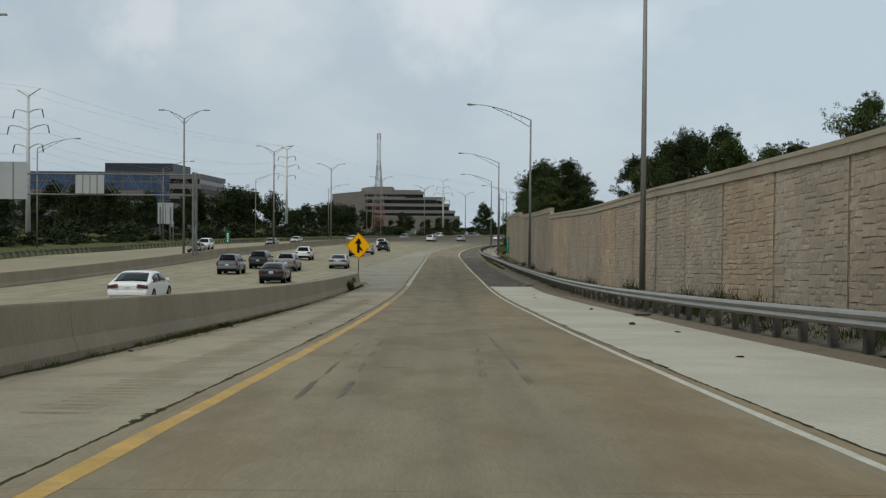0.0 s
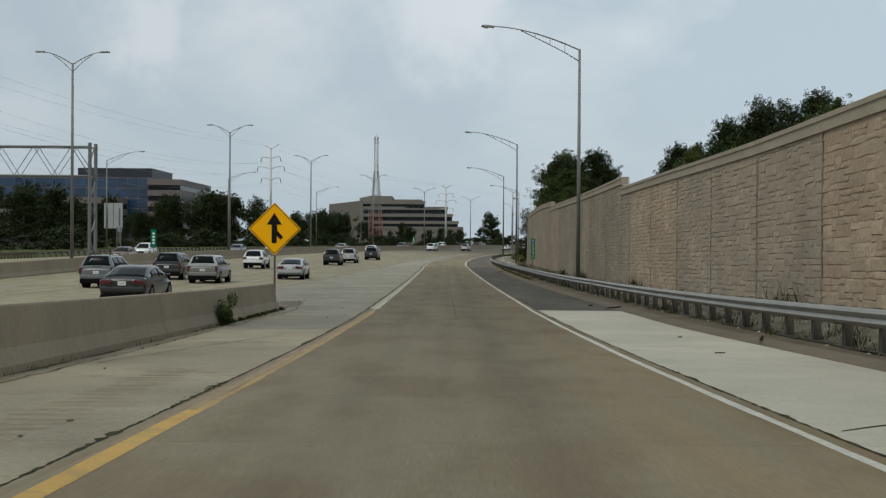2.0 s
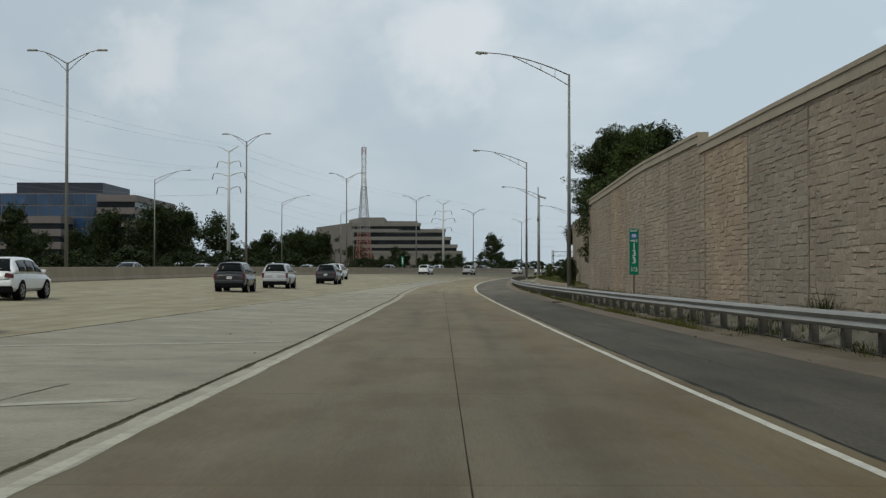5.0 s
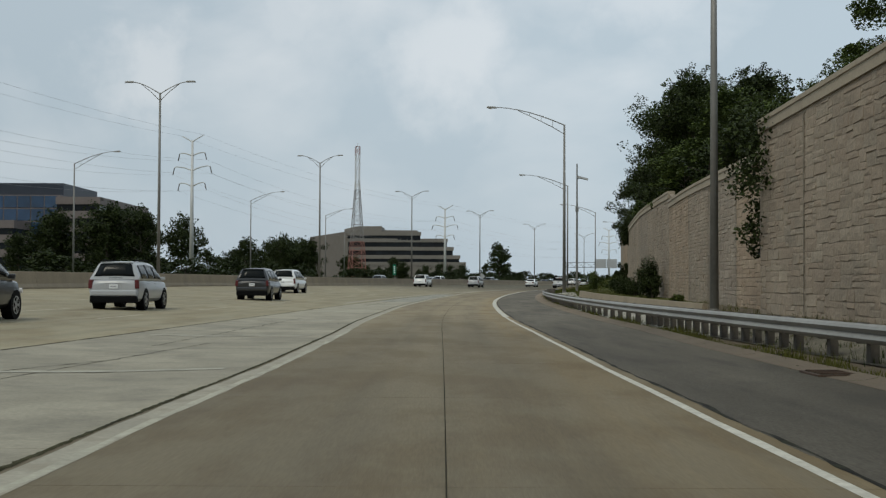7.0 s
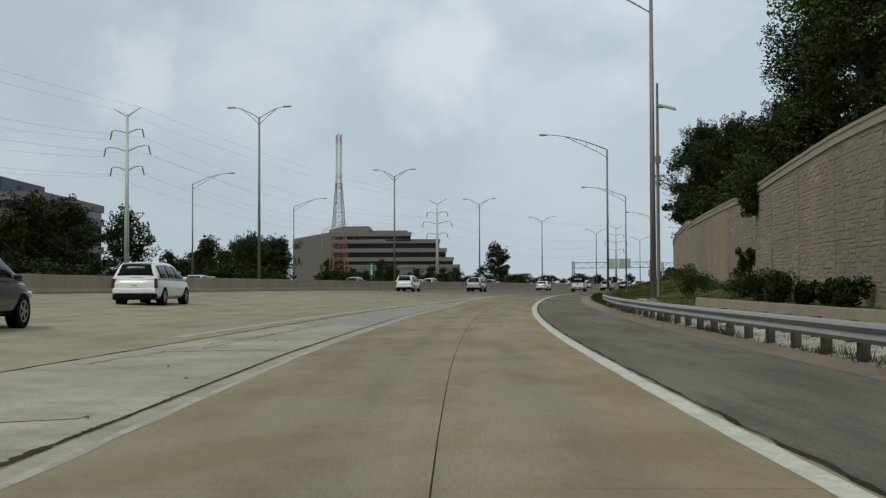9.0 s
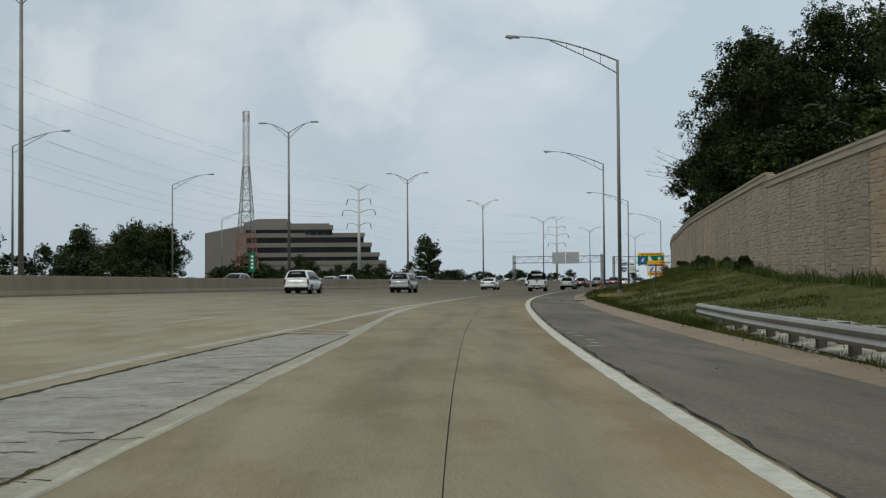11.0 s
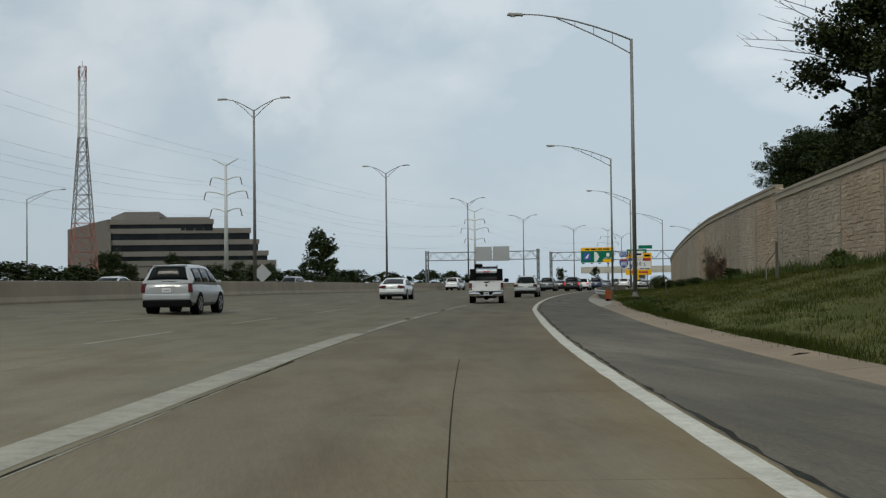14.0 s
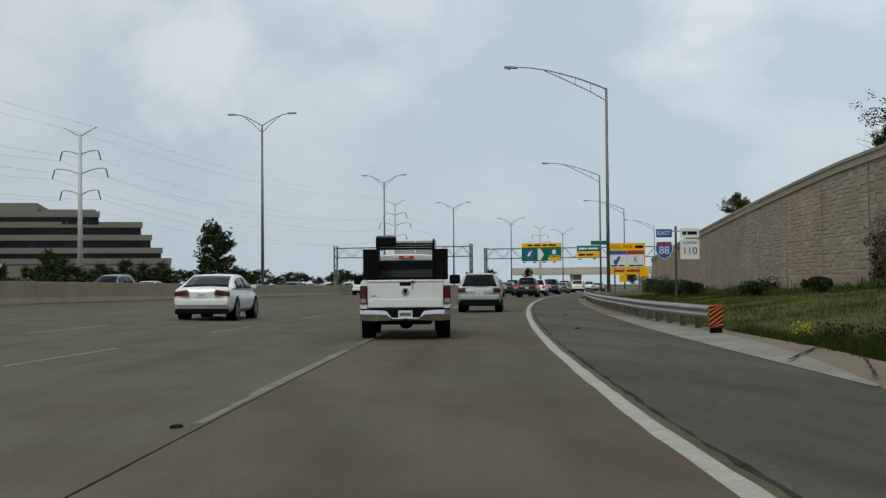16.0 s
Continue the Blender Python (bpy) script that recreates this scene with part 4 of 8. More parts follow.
def wall_run(name, s0, s1, wfun, tfun, label, seed):
    """Retaining wall: wide cast panels with a stone relief under a smooth coping."""
    root = structure(empty(name), label, "wall")
    rnd = random.Random(seed)
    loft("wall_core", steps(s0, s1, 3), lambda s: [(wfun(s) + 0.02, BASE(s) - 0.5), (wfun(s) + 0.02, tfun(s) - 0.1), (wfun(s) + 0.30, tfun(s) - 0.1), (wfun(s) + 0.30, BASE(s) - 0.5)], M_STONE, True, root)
    s = s0
    while s < s1 - 0.5:
        e = min([s + 6.1, s1] + [c for c in (103.0, 146.6, 212.6, 292.0, 360.5) if s + 0.5 < c < s + 7.5])
        verts, faces = [], []

        def stone(a, b, lo, hi):
            """One cast stone: its face leans out to a ragged lower ledge that fades along its length."""
            jit = [rnd.uniform(-0.022, 0.022) for _ in range(4)]
            lo_l, lo_r, hi_l, hi_r = lo + jit[0], lo + jit[1], hi + jit[2], hi + jit[3]
            bl, br = (0.005 + rnd.random() ** 2.6 * 0.028 for _ in range(2))
            tl, tr = (0.004 + rnd.random() * 0.010 for _ in range(2))
            mq, mo = rnd.uniform(0.35, 0.65), rnd.uniform(0.006, 0.022)
            hm = (hi - lo) * 0.30
            base = len(verts)
            for q, h, o in ((a, lo_l, 0), (b, lo_r, 0), (b, hi_r, 0), (a, hi_l, 0),
                            (a + rnd.uniform(0.0, 0.03), lo_l + rnd.uniform(0.006, 0.022), bl), (b - rnd.uniform(0.0, 0.03), lo_r + rnd.uniform(0.006, 0.022), br),
                            (b - rnd.uniform(0.01, 0.05), hi_r - hm * rnd.uniform(0.4, 1.2), tr), (a + rnd.uniform(0.01, 0.05), hi_l - hm * rnd.uniform(0.4, 1.2), tl),
                            (a + (b - a) * mq, lo + (hi - lo) * rnd.uniform(0.35, 0.6), mo)):
                verts.append(P(q, wfun(q) + 0.012 - o, h))
            for f in ((4, 5, 8), (5, 6, 8), (6, 7, 8), (7, 4, 8), (0, 1, 5, 4), (1, 2, 6, 5), (2, 3, 7, 6), (3, 0, 4, 7)):
                faces.append(tuple(base + i for i in f))

        a0, b0 = s + 0.06, e - 0.06
        h0 = BASE((s + e) / 2) - 0.2
        cols = max(4, int((b0 - a0) / 0.165))
        rows_ = int((max(tfun(s + 0.05), tfun(e - 0.05)) - 0.4 - h0) / 0.155) + 1
        cw = (b0 - a0) / cols
        taken = [[False] * cols for _ in range(rows_)]
        for r in range(rows_):
            for c in range(cols):
                if taken[r][c]:
                    continue
                nw, nh = rnd.choice(((2, 1), (3, 1), (3, 1), (4, 1), (5, 1), (2, 1), (4, 2), (3, 2), (5, 2), (6, 2), (2, 2)))
                k = 0
                while k < nw and c + k < cols and not taken[r][c + k]:
                    k += 1
                if c + k < cols and not taken[r][c + k] and c + k + 1 < cols and taken[r][c + k + 1]:
                    k += 1
                nw, nh = k, min(nh, rows_ - r)
                for i in range(nh):
                    for j in range(nw):
                        taken[r + i][c + j] = True
                q, w = a0 + c * cw, nw * cw
                lo = h0 + r * 0.155
                hi = min(lo + nh * 0.155, tfun(q + w / 2) - 0.40)
                if hi - lo > 0.06:
                    stone(q, q + w, lo, hi)
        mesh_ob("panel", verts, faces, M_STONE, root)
        for w0, out, mt, lab in ((0.055, 0.006, M_COPING, "pale smooth strip between panels"), (0.013, 0.010, M_JOINT, "dark gap between panels")):
            loft("panel_joint", [s - w0, s + w0], lambda q, s=s, out=out: [(wfun(s) - out, BASE(s) - 0.4), (wfun(s) - out, tfun(s + 0.05) - 0.4)], mt, False, root, lab)
        loft("coping", steps(s + 0.012, e - 0.012, 3.1), lambda q: [(wfun(q) - 0.05, tfun(q) - 0.39), (wfun(q) - 0.05, tfun(q) - 0.13), (wfun(q) - 0.085, tfun(q) - 0.12), (wfun(q) - 0.085, tfun(q)), (wfun(q) + 0.33, tfun(q)), (wfun(q) + 0.33, tfun(q) - 0.39)], M_COPING, True, root, "smooth cast concrete coping")
        s = e
    return root


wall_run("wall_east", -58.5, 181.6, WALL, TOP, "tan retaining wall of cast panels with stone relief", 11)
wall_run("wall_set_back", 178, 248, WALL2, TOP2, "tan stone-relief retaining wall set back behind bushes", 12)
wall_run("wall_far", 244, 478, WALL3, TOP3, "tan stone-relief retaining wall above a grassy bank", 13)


# ---- guardrails ----
def w_beam(cfun, hfun):
    """Outer face of a beam with two waves, and its back."""
    f = [(0.0, 0.0), (-0.05, -0.03), (-0.085, -0.075), (-0.05, -0.125), (-0.015, -0.155), (-0.05, -0.185), (-0.085, -0.235), (-0.05, -0.28), (0.0, -0.31)]
    return lambda s: [(cfun(s) + a, hfun(s) + b) for a, b in f] + [(cfun(s) + a + 0.012, hfun(s) + b) for a, b in reversed(f)]


def guardrail(name, s0, s1, cfun, hfun, label, post_h=0.0):
    root = tagged(empty(name), label, "guardrail")
    s = s0
    while s < s1 - 0.5:
        e = min(s + 7.62, s1)
        loft("rail_beam", steps(s, e, 1.9), w_beam(cfun, hfun), M_GALV, True, root)
        s = e
    s = s0 + 0.6
    rnd = random.Random(5)
    while s < s1 - 0.2:
        bm = boxy((0.15, 0.20, hfun(s) + 0.25), 0.008, seg=1)
        ob = part("post", bm, M_POST, root)
        ob.matrix_world = at(s, cfun(s) + 0.27, (hfun(s) - 0.03) / 2 - 0.13) @ pose(0, 0, 0, rnd.uniform(-1, 1), rnd.uniform(-1, 1), 0)
        bm = boxy((0.17, 0.15, 0.34), 0.006, seg=1)
        ob = part("spacer_block", bm, M_POST, root)
        ob.matrix_world = at(s, cfun(s) + 0.105, hfun(s) - 0.16)
        s += 0.95 if name == "guardrail" and 168 < s < 184 else 1.905
    return root


guardrail("guardrail", -58, 266, RAIL, RAIL_H, "galvanised steel W-beam guardrail on grey timber posts")
RAIL2 = knots((371, 5.55), (380, 5.05), (400, 4.85), (470, 4.9))
guardrail("guardrail", 371.5, 470, RAIL2, lambda s: 0.66, "galvanised guardrail with a blunt end and marker board")
guardrail("guardrail", -90, 640, lambda s: MEDIAN(s) - 22.4, lambda s: MED_H(s) + 0.68, "galvanised guardrail beyond the oncoming lanes")

# ---- lamp posts ----
def single_lamp(m, height, arm, side, far, label, group, r=0.138):
    """Tall pole with one trussed arm and a flat lantern. side: -1 reaches to its left."""
    root = tagged(empty("street_lamp", m), label, "street lamp", group)
    mt = M_POLE_FAR if far else M_POLE
    bm = bmesh.new()
    tube(bm, (0, 0, 0), (0, 0, height), r, 0.075, 12)
    part("pole", bm, mt, root, smooth=True)
    bm = boxy((0.30, 0.30, 0.05), 0.01, (0, 0, 0.025))
    tube(bm, (0, 0, 0.05), (0, 0, 0.22), 0.145, 0.13, 12)
    part("base_plate", bm, mt, root)
    bm = bmesh.new()
    n = 6
    up = [(side * arm * i / n, 0, height - 0.05 + 1.45 * (1 - (1 - i / n) ** 1.7)) for i in range(n + 1)]
    pipe(bm, up, 0.045, 8, 0.03)
    part("arm", bm, mt, root)
    bm = bmesh.new()
    k = 4
    lo = [(side * arm * 0.68 * i / k, 0, height - 0.75 + (up[4][2] - height + 0.72) * (i / k) ** 0.9) for i in range(k + 1)]
    pipe(bm, lo, 0.032, 6)
    part("brace", bm, mt, root)
    for i in (1, 2, 3):
        x = side * arm * 0.68 * i / k
        z2 = float(np.interp(abs(x), [abs(p[0]) for p in up], [p[2] for p in up]))
        bm = bmesh.new()
        tube(bm, lo[i], (x, 0, z2), 0.018, seg=6)
        part("strut", bm, mt, root)
    bm = boxy((0.85, 0.30, 0.14), 0.05, (0, 0, 0), taper=(0.8, 0.7))
    lan = part("lantern", bm, mt, root, "grey cobra-head lantern")
    lan.matrix_local = pose(side * (arm + 0.32), 0, up[-1][2] + 0.0, 0, side * -4, 0)
    bm = bmesh.new()
    bmesh.ops.create_uvsphere(bm, u_segments=10, v_segments=6, radius=0.13)
    bmesh.ops.transform(bm, matrix=Matrix.Diagonal((1.5, 0.9, 0.6, 1)), verts=bm.verts[:])
    bulb = part("lens", bm, M_LENS, lan, "clear lamp lens")
    bulb.matrix_local = pose(side * 0.12, 0, -0.07)
    return root


for s, d, top in ((50.8, 8.30, 14.6), (116.2, 8.15, 14.75), (182.4, 8.13, 14.4), (242.0, 7.24, 13.7), (299.3, 7.0, 13.25), (359.0, 6.45, 13.2), (415.7, 6.07, 12.9), (472.4, 5.9, 12.7), (530, 6.2, 12.6), (588, 6.2, 12.6)):
    base = 0.45 if s < 420 else 0.2
    single_lamp(at(s, d, base), top - base, 5.4, -1, False, "tall grey lamp post with a trussed arm over the shoulder", "lamp posts along the wall", 0.138 if s < 290 else 0.108)
for s in (114, 172, 230):
    single_lamp(at(s, MEDIAN(s) - 30.6, MED_H(s) + 0.4), 14.2, 5.4, 1, False, "grey lamp post with one arm beyond the oncoming lanes", "lamp posts of the far verge")
for x, y, z in ((-45.5, 295.0, 10.9), (-33.6, 356.5, 10.6), (-25.4, 404.9, 10.6), (-28.5, 490.0, 10.4)):
    single_lamp(Matrix.Translation((x, y, -4.0)) @ pose(0, 0, 0, 0, 0, -12), z + 4.0, 5.4, 1, False, "grey lamp post with one arm beyond the oncoming lanes", "lamp posts of the far verge")


def double_lamp(m, height):
    root = tagged(empty("street_lamp", m), "tall grey lamp post with two arms on the median", "street lamp", "lamp posts on the median")
    bm = bmesh.new()
    tube(bm, (0, 0, 0), (0, 0, height), 0.14, 0.08, 12)
    part("pole", bm, M_POLE, root, smooth=True)
    for side in (-1, 1):
        bm = bmesh.new()
        n = 5
        pts = [(side * 2.1 * i / n, 0, height - 0.1 + 0.95 * (1 - (1 - i / n) ** 1.5)) for i in range(n + 1)]
        pipe(bm, pts, 0.04, 8, 0.03)
        part("arm", bm, M_POLE, root)
        bm = bmesh.new()
        low = [(0, 0, height - 0.65), (side * 0.7, 0, height + 0.05), (side * 1.5, 0, pts[4][2] - 0.1)]
        pipe(bm, low, 0.028, 6)
        part("brace", bm, M_POLE, root)
        bm = boxy((0.8, 0.3, 0.13), 0.05, taper=(0.8, 0.7))
        lan = part("lantern", bm, M_POLE, root, "grey cobra-head lantern")
        lan.matrix_local = pose(side * 2.45, 0, height + 0.87)
    return root


for s in (77, 132.7, 187.9, 239.1, 290, 340.4, 388, 437.5, 487.9, 532.6, 580, 630):
    hh = float(np.interp(s, [132, 240, 390, 533], [16.2, 16.0, 14.5, 13.5]))
    double_lamp(at(s, MEDIAN(s), MED_H(s) + 1.0), hh - MED_H(s) - 1.0)

# pole with a tilted panel behind the low barrier
flood = tagged(empty("equipment_pole", at(252.7, 8.51, 0.5)), "slim grey pole with a tilted panel near its top", "street lamp")
bm = bmesh.new()
tube(bm, (0, 0, 0), (0, 0, 11.1), 0.11, 0.06, 10)
part("pole", bm, M_POLE, flood)
bm = bmesh.new()
tube(bm, (0, 0, 9.8), (0.55, 0, 9.85), 0.03, seg=8)
part("bracket", bm, M_POLE, flood)
bm = boxy((1.05, 0.65, 0.06), 0.012)
panel = part("solar_panel", bm, M_GALV, flood, "pale tilted panel on a short bracket")
panel.matrix_local = pose(0.45, -0.05, 9.85, 18, 14, 0)
bm = boxy((0.28, 0.22, 0.40), 0.03, (0.0, -0.16, 7.1))
part("control_box", bm, M_POLE, flood, "small grey box strapped to the pole")


# ---- power line ----
M_WIRE = mat("wire", (0.26, 0.26, 0.26), 0.6, vary=0.0)
M_INSUL = mat("insulator", (0.10, 0.09, 0.085), 0.5, vary=0.05)
PYLONS = [(-95.0, 60.0, 22.5), (-70.0, 205.0, 21.5), (-49.2, 382.0, 23.9), (0.0, 528.0, 19.6), (70.0, 665.0, 19.0), (150.0, 800.0, 19.0)]
ARMS = [(0.0, 2.6, 1.0, False), (-3.0, 2.9, 0.6, True), (-5.9, 4.1, 0.85, True), (-9.0, 2.9, 0.75, True)]
TIPS = []
for x, y, ztop in PYLONS:
    g = -4.2
    root = tagged(empty("power_pylon", Matrix.Translation((x, y, g)) @ pose(0, 0, 0, 0, 0, -22)), "pale steel monopole pylon with curved arms and insulators", "pylon", "pylons of the power line")
    hgt = ztop - g
    bm = bmesh.new()
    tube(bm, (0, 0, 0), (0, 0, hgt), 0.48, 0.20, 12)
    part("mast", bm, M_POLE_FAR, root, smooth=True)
    tips = []
    for dz, reach, rise, insul in ARMS:
        for side in (-1, 1):
            bm = bmesh.new()
            if insul:
                pts = [(0, 0, hgt + dz), (side * reach * 0.45, 0, hgt + dz + rise * 0.75), (side * reach * 0.85, 0, hgt + dz + rise), (side * reach, 0, hgt + dz + rise * 0.8)]
            else:
                pts = [(0, 0, hgt + dz - 0.3), (side * reach * 0.5, 0, hgt + dz + rise * 0.4), (side * reach, 0, hgt + dz + rise)]
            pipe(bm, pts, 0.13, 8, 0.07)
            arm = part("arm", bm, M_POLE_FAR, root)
            tip = Vector(pts[-1])
            if insul:
                bm = bmesh.new()
                end = tip + Vector((side * 0.35, 0, -1.35))
                tube(bm, tip, end, 0.10, 0.10, 8)
                part("insulator", bm, M_INSUL, arm, "dark string of insulators")
                tip = end
            tips.append(root.matrix_world @ tip)
    TIPS.append(tips)
for k in range(8):
    for a, b in zip(TIPS[:-1], TIPS[1:]):
        p, q = a[k], b[k]
        n = 14
        pts = [p.lerp(q, i / n) - Vector((0, 0, (3.6 if k > 1 else 2.2) * 4 * (i / n) * (1 - i / n))) for i in range(n + 1)]
        bm = bmesh.new()
        pipe(bm, pts, 0.012, 4)
        tagged(part("power_line", bm, M_WIRE, None), "thin dark overhead wire sagging between pylons", "cable", "wires of the power line")


# ---- lattice radio mast ----
M_MAST_R = mat("mast_red", (0.26, 0.11, 0.085), 0.7, vary=0.08)
M_MAST_W = mat("mast_white", (0.48, 0.47, 0.46), 0.7, vary=0.08)
M_MAST_G = mat("mast_grey", (0.20, 0.19, 0.185), 0.7, vary=0.08)


def radio_mast(x, y, z0, z1):
    root = tagged(empty("radio_mast", Matrix.Translation((x, y, z0)) @ pose(0, 0, 0, 0, 0, 20)), "tall red and white steel lattice radio mast", "mast")
    hgt = z1 - z0
    n = 16

    def half(i):
        u = i / n
        return 0.68 if u > 0.72 else 0.68 + (0.72 - u) / 0.72 * 2.1
    for i in range(n):
        a, b, za, zb = half(i), half(i + 1), hgt * i / n, hgt * (i + 1) / n
        ca = [(-a, -a, za), (a, -a, za), (a, a, za), (-a, a, za)]
        cb = [(-b, -b, zb), (b, -b, zb), (b, b, zb), (-b, b, zb)]
        bm = bmesh.new()
        r = 0.11 if i < 12 else 0.075
        for j in range(4):
            tube(bm, ca[j], cb[j], r, seg=6)
            tube(bm, ca[j], cb[(j + 1) % 4], r * 0.62, seg=5)
            tube(bm, ca[(j + 1) % 4], cb[j], r * 0.62, seg=5)
            tube(bm, cb[j], cb[(j + 1) % 4], r * 0.62, seg=5)
        part("lattice_section", bm, M_MAST_R if i in (0, 1, 2, 3, 4) else M_MAST_G if i < 11 else (M_MAST_W if i % 5 else M_MAST_R), root)
    bm = bmesh.new()
    tube(bm, (0, 0, hgt), (0, 0, hgt + 1.2), 0.06, seg=6)
    part("aerial", bm, M_MAST_W, root)


radio_mast(-29.3, 550.6, -4.6, 41.6)


# ---- buildings ----
M_B_CONC = mat("office_concrete", (0.180, 0.164, 0.142), 0.85, vary=0.06, grain=0.8, stain=0.25, stain_col=(0.15, 0.137, 0.12), stain_scale=0.06)
M_B_BRICK = mat("office_side_brick", (0.150, 0.130, 0.112), 0.85, vary=0.08, grain=1.2)
M_B_PINK = mat("office_pink_granite", (0.155, 0.128, 0.120), 0.7, vary=0.06, grain=0.9)
M_B_GLASS = mat("office_dark_glass", (0.012, 0.014, 0.016), 0.15, vary=0.1, grain=0.3, objrand=0.35, spec=0.15)
M_B_BLUE = mat("office_blue_glass", (0.022, 0.052, 0.105), 0.10, vary=0.15, grain=0.25, objrand=0.3)
M_B_DARK = mat("plant_room_dark", (0.018, 0.024, 0.038), 0.5, vary=0.1, grain=0.4)


def prism(poly, z0, z1, inset=0.0):
    """Upright prism over a plan; inset moves its walls inwards."""
    bm = bmesh.new()
    c = Vector((sum(p[0] for p in poly) / len(poly), sum(p[1] for p in poly) / len(poly)))
    pts = []
    for p in poly:
        v = c - Vector(p[:2])
        pts.append(Vector(p[:2]) + v.normalized() * inset * 1.4 if inset else Vector(p[:2]))
    lo = [bm.verts.new((p.x, p.y, z0)) for p in pts]
    hi = [bm.verts.new((p.x, p.y, z1)) for p in pts]
    n = len(pts)
    for i in range(n):
        bm.faces.new((lo[i], lo[(i + 1) % n], hi[(i + 1) % n], hi[i]))
    bm.faces.new(hi)
    bm.faces.new(lo[::-1])
    return bm


def window_row(parent, a, b, z0, z1, n, material, proud=0.0):
    """Panes along a wall from a to b, each its own pane."""
    a, b = Vector(a), Vector(b)
    way = (b - a).normalized()
    out = Vector((way.y, -way.x)) * proud
    for i in range(n):
        p, q = a.lerp(b, (i + 0.04) / n) + out, a.lerp(b, (i + 0.96) / n) + out
        back = -Vector((way.y, -way.x)) * 0.08
        vs = [(p.x, p.y, z0), (q.x, q.y, z0), (q.x, q.y, z1), (p.x, p.y, z1)]
        vs += [(v[0] + back.x, v[1] + back.y, v[2]) for v in vs]
        mesh_ob("window_pane", vs, [(0, 1, 2, 3), (1, 0, 4, 5), (2, 1, 5, 6), (3, 2, 6, 7), (0, 3, 7, 4)], material, parent)


def stepped_office():
    root = tagged(empty("office_building"), "stepped concrete office block with dark ribbon windows", "building")
    g = -5.0
    tops = [(6.1, 10.0), (9.4, 7.3), (13.4, 4.1), (17.4, 1.2), (20.6, -11.6)]
    z0 = g
    for k, (zt, xr) in enumerate(tops):
        front = [(-47.3, 732), (xr, 730), (xr - 6, 775), (-73, 807)]
        band = 1.75
        zb = zt - (4.0 if k else zt - g)
        core = prism(front, zb, zt - 0.05, 0.45)
        part("storey_core", core, M_B_GLASS, root)
        part("spandrel", prism(front, zt - band, zt), M_B_CONC, root, "pale concrete spandrel band")
        if k:
            n = max(5, int((xr + 47) / 3.2))
            window_row(root, (-47.0, 732.42), (xr - 0.4, 730.42), zb + 0.02, zt - band - 0.02, n, M_B_GLASS, 0.05)
        else:
            part("ground_storey", prism(front, g, zt - band - 0.02, 0.25), M_B_CONC, root)
    # blank side and the roof storey
    part("side_wall", prism([(-47.9, 731.9), (-47.2, 731.9), (-72.6, 806.9), (-73.6, 806.9)], g, 20.7), M_B_BRICK, root, "blank brown brick end wall")
    part("pier", prism([(-48.2, 731.2), (-46.9, 731.2), (-46.9, 733), (-48.2, 733)], g, 16.2), M_B_CONC, root)
    part("roof_storey", prism([(-43, 738), (-31, 737), (-31, 770), (-52, 772)], 20.6, 23.6), M_B_CONC, root)
    part("roof_storey", prism([(-31.02, 740), (-13.5, 740), (-16, 765), (-31.02, 768)], 20.6, 21.8), M_B_CONC, root)


stepped_office()


def glass_office():
    root = tagged(empty("office_building"), "blue glass office block with dark roof and granite wing", "building")
    g = -5.0
    part("glass_block", prism([(-196, 492), (-110, 492), (-110, 540), (-196, 540)], g, 20.9), M_B_PINK, root)
    z = 20.6
    while z > 0:
        window_row(root, (-195.5, 491.9), (-110.5, 491.9), z - 3.3, z, 22, M_B_BLUE, 0.06)
        z -= 3.75
    part("roof_storey", prism([(-138, 496), (-110.2, 496), (-110.2, 530), (-138, 530)], 20.9, 24.6), M_B_DARK, root, "dark blue louvred plant room")
    for k in range(6):
        zt = 20.2 - k * 4.0
        part("granite_band", prism([(-110.2, 489), (-97.6, 489), (-97.6, 545), (-110.2, 545)], zt - 2.1, zt), M_B_PINK, root, "pink granite band")
        part("window_band", prism([(-110, 489.5), (-98.1, 489.5), (-98.1, 544), (-110, 544)], zt - 4.0, zt - 2.1), M_B_GLASS, root)
    for k in range(3):
        zt = 13.0 - k * 4.0
        part("granite_band", prism([(-172, 478), (-118, 478), (-118, 492), (-172, 492)], zt - 2.2, zt), M_B_PINK, root, "pink granite band")
        part("window_band", prism([(-171.5, 478.5), (-118.5, 478.5), (-118.5, 492), (-171.5, 492)], zt - 4.0, zt - 2.2), M_B_GLASS, root)


glass_office()
M_BRIDGE = mat("bridge_concrete", (0.46, 0.43, 0.37), 0.85, vary=0.06, grain=0.5)
bridge = tagged(empty("road_bridge", at(770, -10, 0)), "long pale concrete road bridge across the motorway", "bridge")
part("deck", boxy((150, 11, 1.5), 0.05, (0, 0, 5.6)), M_BRIDGE, bridge)
part("parapet", boxy((150, 0.4, 1.0), 0.05, (0, -5.2, 6.9)), M_BRIDGE, bridge, "pale concrete parapet")
for x in (-52, -22, 3, 30, 60):
    part("pier", boxy((1.4, 8, 5.2), 0.1, (x, 0, 2.4)), M_BRIDGE, bridge)

# ---- signs and gantries ----
M_TRUSS = mat("gantry_steel", (0.17, 0.175, 0.17), 0.6, metal=0.3, vary=0.08)


